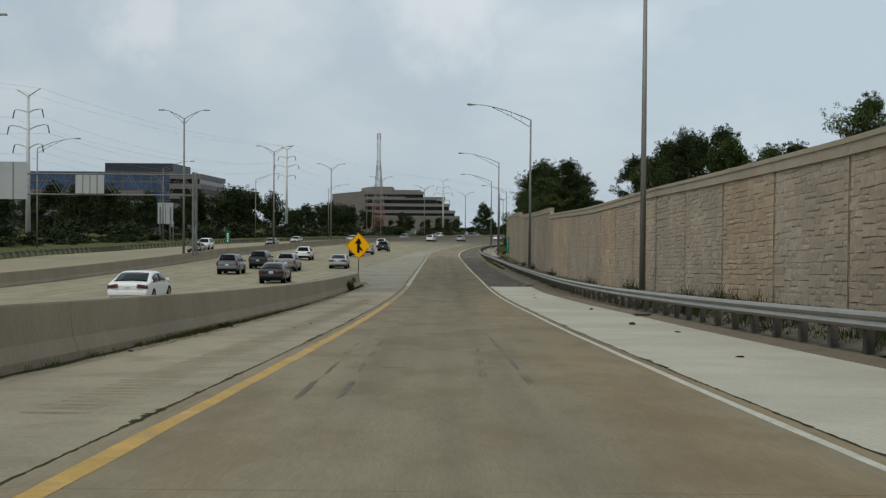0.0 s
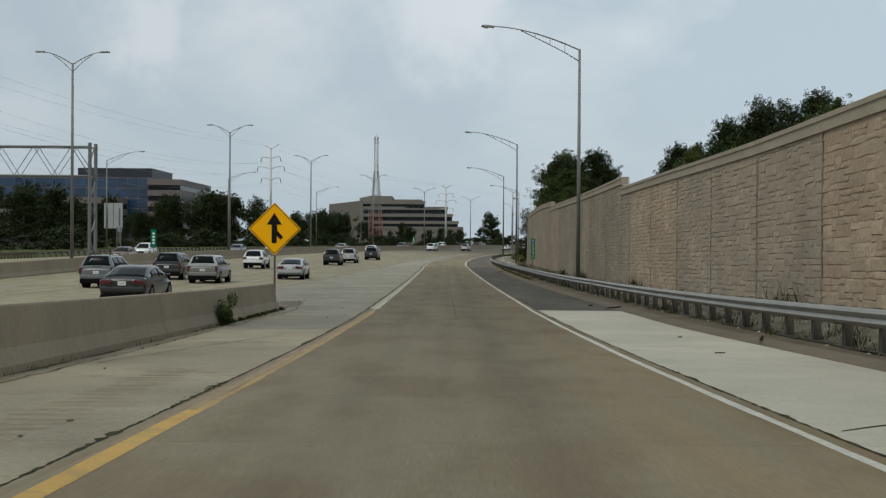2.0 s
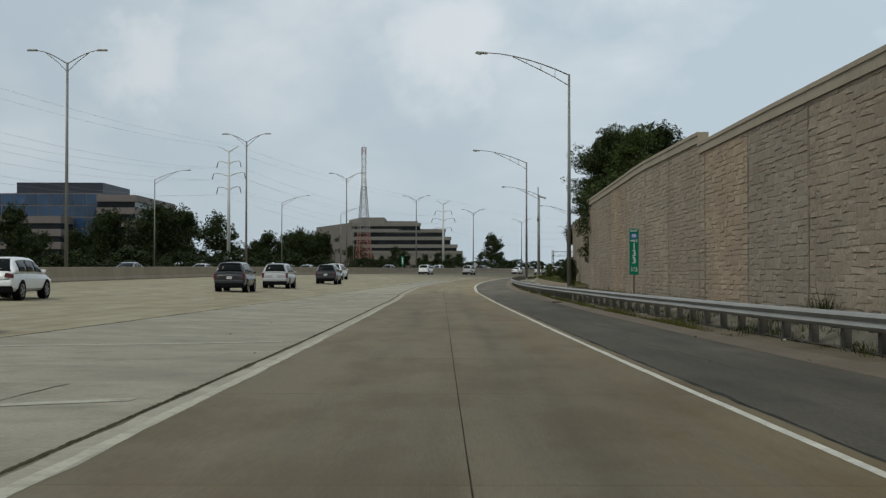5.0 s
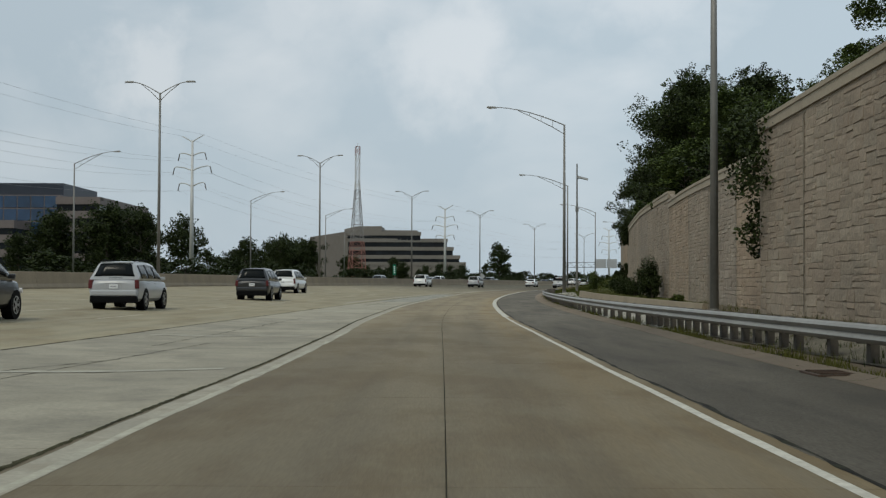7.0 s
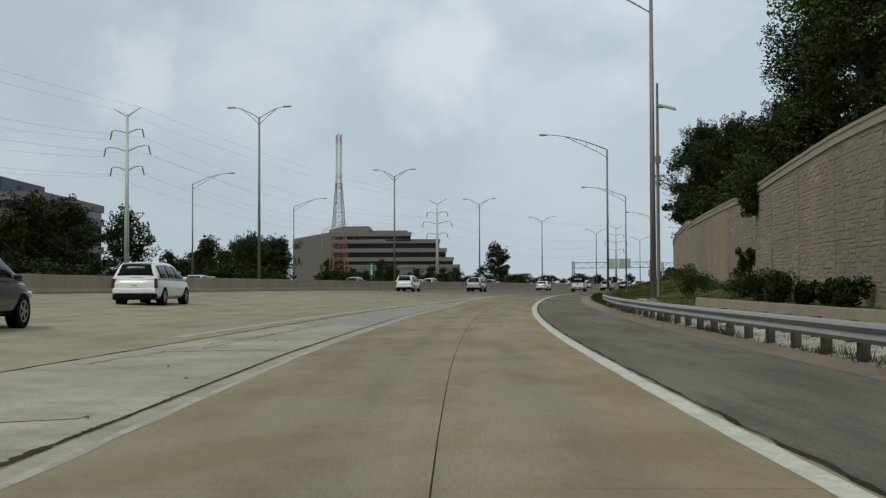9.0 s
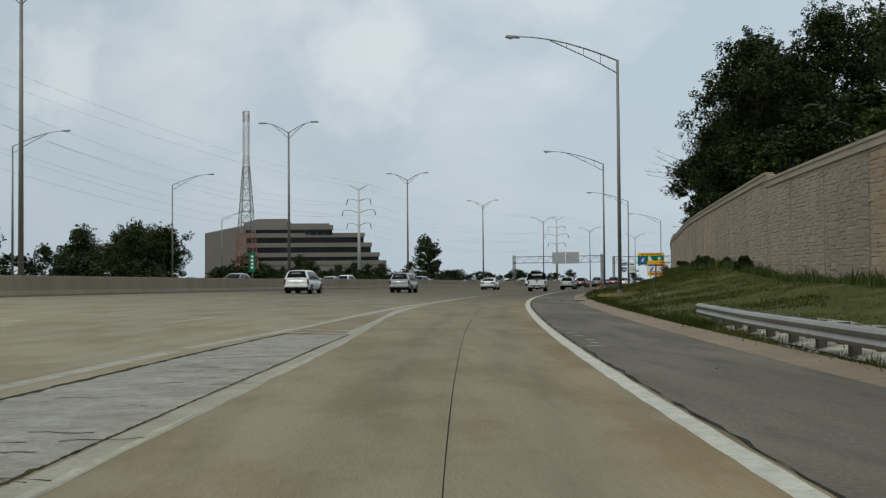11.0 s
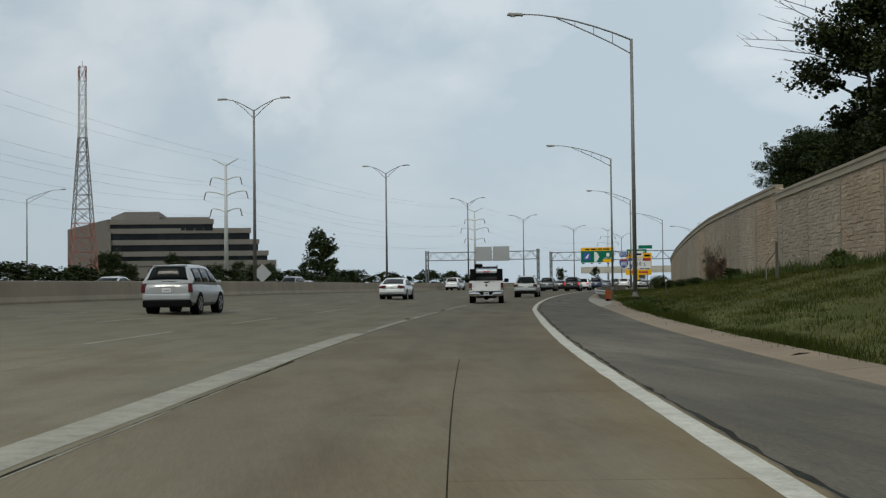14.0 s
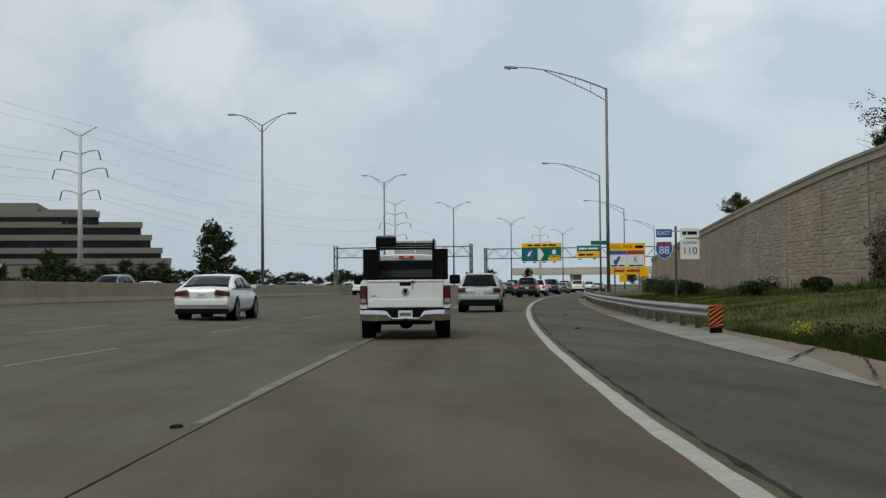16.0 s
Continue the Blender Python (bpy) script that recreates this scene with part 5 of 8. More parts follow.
def plate(parent, name, poly, y, thick, material, label=""):
    """A flat plate in the plane of a sign, facing the driver."""
    n = len(poly)
    vs = [(x, y, z) for x, z in poly] + [(x, y + thick, z) for x, z in poly]
    fs = [tuple(range(n)), tuple(reversed(range(n, 2 * n)))] + [(i, n + i, n + (i + 1) % n, (i + 1) % n) for i in range(n)]
    return mesh_ob(name, vs, fs, material, parent, label)


def rect(x0, z0, x1, z1, r=0.0, k=3):
    if not r:
        return [(x0, z0), (x1, z0), (x1, z1), (x0, z1)]
    out = []
    for cx, cz, a0 in ((x1 - r, z0 + r, -90), (x1 - r, z1 - r, 0), (x0 + r, z1 - r, 90), (x0 + r, z0 + r, 180)):
        out += [(cx + r * math.cos(radians(a0 + 90 * i / k)), cz + r * math.sin(radians(a0 + 90 * i / k))) for i in range(k + 1)]
    return out


def post(parent, x, z0, z1, r=0.04, material=None, y=0.06):
    bm = bmesh.new()
    tube(bm, (x, y, z0), (x, y, z1), r, seg=8)
    return part("post", bm, material or M_POLE, parent)


def words(parent, text, size, x, z, y, material):
    return text_ob("lettering", text, size, material, parent, pose(x, y, z, 90, 0, 0))


# yellow merge sign on the end of the barrier
sg = tagged(empty("merge_sign", at(80.75, -5.68, 2.66)), "yellow diamond merge sign with a black arrow on a post", "road sign")
h = 0.86


def diamond(r, rr):
    out = []
    for k in range(4):
        a = radians(90 * k + 90)
        for t in (-1, 0, 1):
            b = a + t * rr
            out.append(((r - 0.035 * (1 if t else 0)) * math.cos(b), (r - 0.035 * (1 if t else 0)) * math.sin(b)))
    return out


plate(sg, "sign_plate", diamond(h, 0.06), 0.0, 0.012, M_SIGN_Y)
ring_o, ring_i = diamond(h * 0.965, 0.05), diamond(h * 0.93, 0.05)
vs = [(x, -0.004, z) for x, z in ring_o] + [(x, -0.004, z) for x, z in ring_i]
nn = len(ring_o)
mesh_ob("border", vs, [(i, (i + 1) % nn, nn + (i + 1) % nn, nn + i) for i in range(nn)], M_INK, sg, "black border line")
plate(sg, "arrow", [(-0.10, -0.47), (0.07, -0.47), (0.07, -0.24), (0.21, -0.36), (0.28, -0.27), (0.09, -0.06), (0.08, 0.14), (0.24, 0.14), (-0.01, 0.53), (-0.26, 0.14), (-0.10, 0.14)], -0.008, 0.004, M_INK, "black merging arrow")
post(sg, 0.0, -2.66, 0.7, 0.035, M_POST, 0.05)

# mile sign on the right, its lettering in white
ms = tagged(empty("mile_sign", at(155.4, 8.08, 0.45)), "tall narrow green mile sign with white lettering", "road sign")
plate(ms, "sign_plate", rect(-0.20, 0.95, 0.20, 2.93, 0.03), 0.0, 0.01, M_SIGN_G)
for text, size, z in (("EAST", 0.14, 2.83), ("88", 0.19, 2.61), ("MILE", 0.15, 2.40), ("1", 0.38, 2.17), ("3", 0.38, 1.86), ("3", 0.38, 1.55), ("1/2", 0.24, 1.17)):
    words(ms, text, size, 0, z, -0.006, M_SIGN_W)
plate(ms, "shield", rect(-0.14, 2.5, 0.14, 2.72, 0.05), -0.003, 0.002, M_SIGN_B, "blue route shield")
post(ms, 0, -0.3, 2.5, 0.035, M_POST, 0.05)
for s, d, hb in ((154.7, -27.6, 1.6), (330, -21.5, 1.6)):
    mm = tagged(empty("mile_sign", at(s, MEDIAN(s) + 0.05, MED_H(s) + 0.98)), "small green mile sign on the median barrier", "road sign")
    plate(mm, "sign_plate", rect(-0.26, 0.6, 0.26, 2.2, 0.03), 0.0, 0.01, M_SIGN_G)
    for z in (0.85, 1.15, 1.45, 1.75):
        plate(mm, "lettering_bar", rect(-0.10, z, 0.10, z + 0.18), -0.005, 0.003, M_SIGN_W)
    post(mm, 0, 0, 2.1, 0.03)

# warning sign on the median seen from behind
wb = tagged(empty("warning_sign", at(392, -21.2, 1.4)), "grey back of a diamond warning sign", "road sign")
plate(wb, "sign_plate", [(0, 0.0), (0.75, 0.75), (0, 1.5), (-0.75, 0.75)], 0, 0.012, M_SIGN_BACK)
post(wb, 0, -1.2, 0.9, 0.04)

# double-post sign backs beyond the oncoming lanes
for s, dd, w, hh, z0 in ((242, -34.5, 3.2, 4.3, 3.6), (236, -31, 0.9, 1.0, 3.0)):
    root = tagged(empty("traffic_sign", at(s, MEDIAN(s) + dd, MED_H(s) + 0.3)), "grey aluminium back of a large traffic sign on posts", "road sign")
    plate(root, "panel", rect(-w / 2, z0, -0.04, z0 + hh), 0, 0.03, M_SIGN_BACK)
    plate(root, "panel", rect(0.04, z0, w / 2, z0 + hh), 0, 0.03, M_SIGN_BACK)
    for x in (-w / 3, w / 3):
        post(root, x, 0, z0 + hh * 0.8, 0.10, M_POLE, -0.12)


def truss(parent, x0, x1, z0, z1, y0, y1, n, r=0.045):
    """Box truss between two towers: four chords and zigzag bracing."""
    for x, y in ((0, y0), (0, y1)):
        for z in (z0, z1):
            bm = bmesh.new()
            tube(bm, (x0, y, z), (x1, y, z), r * 1.5, seg=8)
            part("chord", bm, M_TRUSS, parent)
    zig = [(x0 + (x1 - x0) * i / n, z0 if i % 2 == 0 else z1) for i in range(n + 1)]
    for y in (y0, y1):
        bm = bmesh.new()
        pipe(bm, [(x, y, z) for x, z in zig], r, 6)
        part("bracing", bm, M_TRUSS, parent)
    for z in (z0, z1):
        bm = bmesh.new()
        pipe(bm, [(x, y0 if i % 2 == 0 else y1, z) for i, (x, q) in enumerate(zig)], r * 0.8, 5)
        part("bracing", bm, M_TRUSS, parent)


def gantry_tower(parent, x, z1, y0, y1, r=0.14):
    for y in (y0, y1):
        bm = bmesh.new()
        tube(bm, (x, y, -0.4), (x, y, z1), r, seg=10)
        part("column", bm, M_TRUSS, parent)
    bm = bmesh.new()
    n = 6
    pipe(bm, [(x, y0 if i % 2 else y1, z1 * i / n) for i in range(n + 1)], r * 0.45, 6)
    part("tower_bracing", bm, M_TRUSS, parent)


# gantry over the oncoming lanes, seen from behind
g1 = tagged(empty("sign_gantry", at(137, -28.2, MED_H(137) + 1.0)), "galvanised truss gantry with sign backs over the oncoming lanes", "gantry")
gantry_tower(g1, 0.0, 9.0, -0.8, 0.8)
gantry_tower(g1, -27.0, 9.0, -0.8, 0.8)
truss(g1, -27.0, 0.0, 6.4, 8.7, -0.7, 0.7, 18)
for x0, x1, z0, z1 in ((-25.0, -18.6, 5.8, 10.0), (-13.2, -10.0, 6.5, 8.6)):
    plate(g1, "sign_panel", rect(x0, z0, x1, z1), -0.86, 0.05, M_SIGN_BACK, "pale aluminium back of a sign panel")
    for k in range(1, 4):
        x = x0 + (x1 - x0) * k / 4
        bm = boxy((0.08, 0.06, z1 - z0 - 0.1), 0, (x, -0.90, (z0 + z1) / 2))
        part("stiffener", bm, M_GALV, g1)

# gantry ahead over the carriageway with the toll signs
g2r = tagged(empty("sign_gantry", at(553, -19.9, 0.3)), "galvanised truss gantry carrying green and gold toll signs", "gantry")
gantry_tower(g2r, 0.0, 7.4, -0.8, 0.8)
gantry_tower(g2r, 31.0, 7.4, -0.8, 0.8)
truss(g2r, 0.0, 31.0, 5.5, 7.2, -0.7, 0.7, 20)


def bars(parent, spans, z, hgt, y, material):
    for a, b in spans:
        plate(parent, "lettering_bar", rect(a, z, b, z + hgt), y, 0.006, material)


plate(g2r, "sign_panel", rect(6.6, 4.95, 13.5, 8.05), -1.0, 0.05, M_SIGN_G, "green panel with a gold header")
plate(g2r, "sign_header", rect(6.6, 7.35, 13.5, 8.05), -1.02, 0.03, M_SIGN_O, "gold header strip")
bars(g2r, ((7.6, 8.4), (8.7, 9.9), (10.2, 11.0), (11.3, 12.6)), 7.55, 0.28, -1.03, M_INK)
plate(g2r, "emblem", rect(7.2, 5.4, 8.6, 7.0, 0.1), -1.03, 0.02, M_SIGN_B, "blue and white square emblem")
plate(g2r, "emblem", [(7.5, 5.8), (8.0, 5.8), (8.4, 6.8), (7.9, 6.5)], -1.05, 0.02, M_SIGN_W)
plate(g2r, "arrow", [(9.4, 5.1), (9.9, 5.1), (10.5, 6.1), (9.9, 7.1), (9.4, 7.1)], -1.03, 0.02, M_SIGN_W, "white lane symbol")
plate(g2r, "emblem", [(12.25 + 0.35 * math.cos(a * math.pi / 6), 6.5 + 0.45 * math.sin(a * math.pi / 6)) for a in range(12)], -1.03, 0.02, M_SIGN_W, "round white emblem")
plate(g2r, "sign_footer", rect(11.2, 4.98, 13.4, 5.6), -1.03, 0.02, M_SIGN_O, "gold lane strip")
bars(g2r, ((11.4, 12.2), (12.4, 13.2)), 5.75, 0.12, -1.03, M_SIGN_W)
plate(g2r, "sign_panel", rect(16.2, 6.5, 20.2, 7.5), -1.0, 0.05, M_SIGN_G, "green panel over a gold one")
plate(g2r, "sign_panel", rect(16.2, 5.5, 20.2, 6.45), -1.0, 0.05, M_SIGN_O, "gold panel")
bars(g2r, ((16.5, 17.9), (18.1, 19.8)), 6.85, 0.3, -1.02, M_SIGN_W)
bars(g2r, ((16.5, 17.6), (17.8, 19.0)), 5.8, 0.3, -1.02, M_INK)
plate(g2r, "sign_panel", rect(18.6, 7.6, 21.4, 8.3), -1.0, 0.05, M_SIGN_G, "green exit plate")
for x in (7.2, 9.0, 10.6, 12.4, 16.8, 19.3):
    part("sign_light", boxy((0.5, 0.3, 0.18), 0.04, (x, -1.6, 4.75 if x < 15 else 5.2)), M_BLACK, g2r)
# gantry over the far lanes with two sign backs
g3 = tagged(empty("sign_gantry", at(537, -19.0, 0.3)), "galvanised truss gantry with sign backs over oncoming lanes", "gantry")
gantry_tower(g3, 0.0, 7.6, -0.8, 0.8)
gantry_tower(g3, -23.0, 7.6, -0.8, 0.8)
truss(g3, -23.0, 0.0, 5.6, 7.2, -0.7, 0.7, 16)
for x0 in (-12.6, -9.0):
    plate(g3, "sign_panel", rect(x0, 5.3, x0 + 3.4, 8.2), -0.9, 0.05, M_SIGN_BACK, "pale aluminium back of a sign panel")

# big gold toll sign on two posts
ts = tagged(empty("toll_sign", at(441, 8.25, 0.62) @ Matrix.Scale(0.80, 4)), "gold, blue and white toll sign on two posts", "road sign")
plate(ts, "sign_plate", rect(-1.85, 1.6, 1.85, 4.75, 0.06), 0, 0.04, M_SIGN_O)
plate(ts, "panel", rect(-1.72, 2.35, -0.02, 4.0), -0.02, 0.02, M_SIGN_W, "white panel")
plate(ts, "panel", rect(0.02, 2.35, 1.72, 4.0), -0.02, 0.02, M_SIGN_W, "white panel")
plate(ts, "header", rect(-1.72, 3.6, -0.02, 4.0), -0.03, 0.02, M_SIGN_B, "blue header")
plate(ts, "header", rect(0.02, 3.6, 1.72, 4.0), -0.03, 0.02, M_SIGN_R, "red header")
plate(ts, "emblem", [(-1.2, 2.6), (-0.95, 2.6), (-0.55, 3.4), (-0.9, 3.4), (-1.0, 3.1), (-1.35, 3.0)], -0.03, 0.02, M_SIGN_B)
words(ts, "5", 0.75, 0.85, 3.05, -0.03, M_INK)
words(ts, "TOLL", 0.42, -1.1, 4.36, -0.01, M_INK)
words(ts, "PASS", 0.42, 0.1, 4.36, -0.01, M_INK)
bars(ts, ((0.85, 1.65),), 4.22, 0.28, -0.01, M_INK)
bars(ts, ((-1.6, -0.9), (-0.8, -0.2), (0.2, 0.8), (0.9, 1.6)), 2.42, 0.13, -0.03, M_INK)
bars(ts, ((-1.3, -0.2), (0.0, 1.3)), 1.85, 0.25, -0.01, M_SIGN_R)
plate(ts, "footer", rect(-0.75, 0.85, 0.0, 1.55), 0.0, 0.03, M_SIGN_O, "small gold plate")
for x in (-1.2, 1.2):
    post(ts, x, -1.3, 3.0, 0.08, M_POLE)
ex = tagged(empty("exit_sign", at(520, 9.5, 0.3)), "small gold plate on a post beside the road", "road sign")
plate(ex, "sign_plate", rect(-0.75, 1.6, 0.75, 3.1), 0, 0.03, M_SIGN_O)
post(ex, 0, -0.3, 2.6, 0.05)

# route signs in front of the wall's end
rs = tagged(empty("route_sign", at(392.5, 7.55, 0.55)), "route signs, blue shield and white plate, on one post", "road sign")
post(rs, 0.0, -0.3, 2.95, 0.045, M_POST, 0.06)
for z in (1.95, 2.75):
    part("cross_bar", boxy((1.5, 0.04, 0.04), 0, (-0.05, 0.03, z)), M_GALV, rs)
plate(rs, "sign_plate", rect(-0.80, 2.50, -0.16, 2.84, 0.03), 0, 0.01, M_SIGN_B, "blue plate")
words(rs, "EAST", 0.24, -0.48, 2.67, -0.006, M_SIGN_W)
sx, sz = -0.48, 2.02
shield = [(0, -0.42), (0.20, -0.32), (0.34, -0.12), (0.36, 0.10), (0.29, 0.33), (0.13, 0.29), (0, 0.33), (-0.13, 0.29), (-0.29, 0.33), (-0.36, 0.10), (-0.34, -0.12), (-0.20, -0.32)]
plate(rs, "shield", [(sx + x, sz + z) for x, z in shield], 0, 0.01, M_SIGN_W)
plate(rs, "shield_field", [(sx + x * 0.93, sz + z * 0.93) for x, z in shield], -0.004, 0.003, M_SIGN_B, "blue shield field")
plate(rs, "shield_header", [(sx + x * 0.9, sz + z) for x, z in ((-0.34, 0.17), (0.34, 0.17), (0.28, 0.29), (-0.28, 0.29))], -0.008, 0.003, M_SIGN_R, "red shield header")
words(rs, "88", 0.44, sx, sz - 0.06, -0.010, M_SIGN_W)
plate(rs, "sign_plate", rect(0.17, 2.48, 0.94, 2.86, 0.03), 0, 0.01, M_SIGN_W, "white plate")
bars(rs, ((0.26, 0.42), (0.46, 0.85)), 2.60, 0.14, -0.005, M_INK)
plate(rs, "sign_plate", rect(0.17, 1.60, 0.94, 2.42, 0.05), 0, 0.01, M_SIGN_W, "white route plate")
words(rs, "ILLINOIS", 0.15, 0.555, 2.27, -0.006, M_INK)
words(rs, "110", 0.40, 0.555, 1.93, -0.006, M_INK)

# striped marker at the guardrail's end
hm = tagged(empty("hazard_marker", at(370.6, 5.50, 0.06) @ Matrix.Scale(0.65, 4)), "orange and black striped marker board at the guardrail end", "road sign")
plate(hm, "board", rect(-0.24, 0.16, 0.24, 0.98, 0.02), 0, 0.02, M_ORANGE)
for k in range(-2, 7):
    z = 0.16 + k * 0.165
    pts = [(-0.24, z), (-0.24, z + 0.08), (0.24, z + 0.08 + 0.34), (0.24, z + 0.34)]
    pts = [(x, min(0.97, max(0.17, q))) for x, q in pts]
    if pts[3][1] - pts[0][1] > 0.02 or pts[2][1] - pts[1][1] > 0.02:
        plate(hm, "stripe", pts, -0.006, 0.004, M_INK)
part("foot", boxy((0.40, 0.30, 0.20), 0.02, (0, 0.1, 0.06)), M_BLACK, hm)
# reflector posts on the bank
for s, d, h, top in ((289.5, 7.84, 0.30, 1.15), (365.0, 8.44, 0.32, 0.98)):
    dp = tagged(empty("marker_post", at(s, d, h)), "slim timber post with a white reflector in the grass", "post", "marker posts on the bank")
    part("stake", boxy((0.055, 0.045, top + 0.15), 0.008, (0, 0, top / 2 - 0.075)), M_POST, dp)
    part("reflector", boxy((0.09, 0.02, 0.11), 0.01, (0, -0.035, top - 0.08)), M_SIGN_W, dp, "white reflector")

# ---- trees and plants ----
def leaf_cloud(rnd, centres, n_each, spread, size, flat=1.0):
    """Many small leaf sprays round the given centres, as one mesh's data."""
    verts, faces = [], []
    for c, rad in centres:
        for _ in range(n_each):
            while True:
                v = Vector((rnd.uniform(-1, 1), rnd.uniform(-1, 1), rnd.uniform(-1, 1)))
                if 0.25 < v.length < 1:
                    break
            p = Vector(c) + Vector((v.x, v.y, v.z * flat)) * rad * spread
            q = Euler((rnd.uniform(-1.1, 1.1), rnd.uniform(-1.1, 1.1), rnd.uniform(0, 6.28))).to_matrix()
            k = size * rnd.uniform(0.6, 1.35)
            b = len(verts)
            for x, y, z in ((-0.5, 0, 0), (-0.1, -0.36, -0.08), (0.6, -0.05, -0.16), (0.0, 0.38, -0.06)):
                verts.append(p + q @ Vector((x * k, y * k, z * k)))
            faces.append((b, b + 1, b + 2, b + 3))
    return verts, faces


def tree_model(seed, height, width, material, leaf=0.30, n_clumps=60, n_each=85, crown_from=0.28, bare=0, fill=0):
    """A tapered trunk with limbs under a crown of many small leaf sprays with gaps."""
    rnd = random.Random(seed)
    root = empty("tree")
    bm = bmesh.new()
    lean = Vector((rnd.uniform(-0.04, 0.04), rnd.uniform(-0.04, 0.04), 0)) * height
    top = Vector((0, 0, height * 0.72)) + lean
    pts = [Vector((0, 0, -1.0)), Vector((0, 0, height * 0.22)) + lean * 0.2, Vector((0, 0, height * 0.48)) + lean * 0.6, top]
    for i in range(3):
        tube(bm, pts[i], pts[i + 1], height * 0.020 * (1 - i * 0.28), height * 0.020 * (1 - (i + 1) * 0.28), 8)
    clumps = []
    n_limb = 9
    for i in range(n_limb):
        z = height * (crown_from * 0.9 + (0.70 - crown_from * 0.9) * i / n_limb)
        a = i * 2.4 + rnd.uniform(-0.5, 0.5)
        reach = width * 0.5 * rnd.uniform(0.6, 0.98) * (1.0 - 0.35 * (i / n_limb) ** 2)
        b = Vector((0, 0, z)) + lean * (z / height)
        e = b + Vector((math.cos(a) * reach, math.sin(a) * reach, height * rnd.uniform(0.10, 0.24)))
        mid = b.lerp(e, 0.5) + Vector((0, 0, height * 0.02))
        tube(bm, b, mid, height * 0.009, height * 0.006, 6)
        tube(bm, mid, e, height * 0.006, height * 0.002, 5)
        for k in range(int(n_clumps / n_limb * 0.62)):
            c = b.lerp(e, rnd.uniform(0.35, 1.05)) + Vector((rnd.gauss(0, 1), rnd.gauss(0, 1), rnd.gauss(0.2, 0.8))) * width * 0.065
            clumps.append((c, width * rnd.uniform(0.055, 0.135)))
    part("trunk", bm, M_BARK, root, "grey-brown trunk with limbs")
    for k in range(int(n_clumps * 0.38)):
        a, u = rnd.uniform(0, 6.28), rnd.random()
        z = height * (0.62 + 0.34 * u)
        r = width * 0.36 * math.sqrt(max(0.02, 1 - u ** 1.6)) * rnd.uniform(0.2, 1.0)
        clumps.append((Vector((math.cos(a) * r, math.sin(a) * r, z)) + lean, width * rnd.uniform(0.07, 0.13)))
    for k in range(fill):
        a, u, q = rnd.uniform(0, 6.28), rnd.uniform(-1, 1), rnd.uniform(0.5, 1.0)
        r = math.sqrt(1 - u * u) * q
        clumps.append((Vector((math.cos(a) * r * width * 0.40, math.sin(a) * r * width * 0.40, height * (0.54 + 0.40 * u * q))), width * rnd.uniform(0.07, 0.12)))
    v, f = leaf_cloud(rnd, clumps, n_each, 1.2, leaf, 0.68)
    # loose sprigs that break the crown's outline
    heart = Vector((0, 0, height * 0.55)) + lean
    sprigs = []
    for c, r in clumps:
        way = Vector(c) - heart
        if way.length > 1e-3 and way.z > -height * 0.2:
            way.normalize()
            for k in range(2):
                out = (way + Vector((rnd.gauss(0, 0.5), rnd.gauss(0, 0.5), rnd.gauss(0.15, 0.4)))).normalized()
                sprigs.append((Vector(c) + out * r * rnd.uniform(1.0, 1.75), r * rnd.uniform(0.22, 0.42)))
    v2, f2 = leaf_cloud(rnd, sprigs, max(6, n_each // 9), 1.1, leaf * 0.85, 1.0)
    f += [tuple(i + len(v) for i in q) for q in f2]
    v += v2
    mesh_ob("crown", v, f, material, root, "dense ragged leafy crown")
    if bare:
        bm = bmesh.new()
        for k in range(bare):
            a = rnd.uniform(2.4, 3.9)
            b = Vector((0, 0, height * rnd.uniform(0.55, 0.8)))
            e = b + Vector((math.cos(a), math.sin(a) * 0.5, rnd.uniform(0.1, 0.6))) * width * rnd.uniform(0.55, 0.75)
            m1 = b.lerp(e, 0.5) + Vector((rnd.uniform(-0.3, 0.3), 0, rnd.uniform(-0.2, 0.4)))
            tube(bm, b, m1, 0.05, 0.03, 5)
            tube(bm, m1, e, 0.03, 0.012, 5)
            for j in range(4):
                q = m1.lerp(e, rnd.uniform(0.0, 0.9))
                tube(bm, q, q + Vector((rnd.uniform(-0.9, 0.1), rnd.uniform(-0.4, 0.4), rnd.uniform(0.1, 0.8))), 0.015, 0.006, 4)
        part("deadwood", bm, M_BARK, root, "bare grey dead branches")
    return root


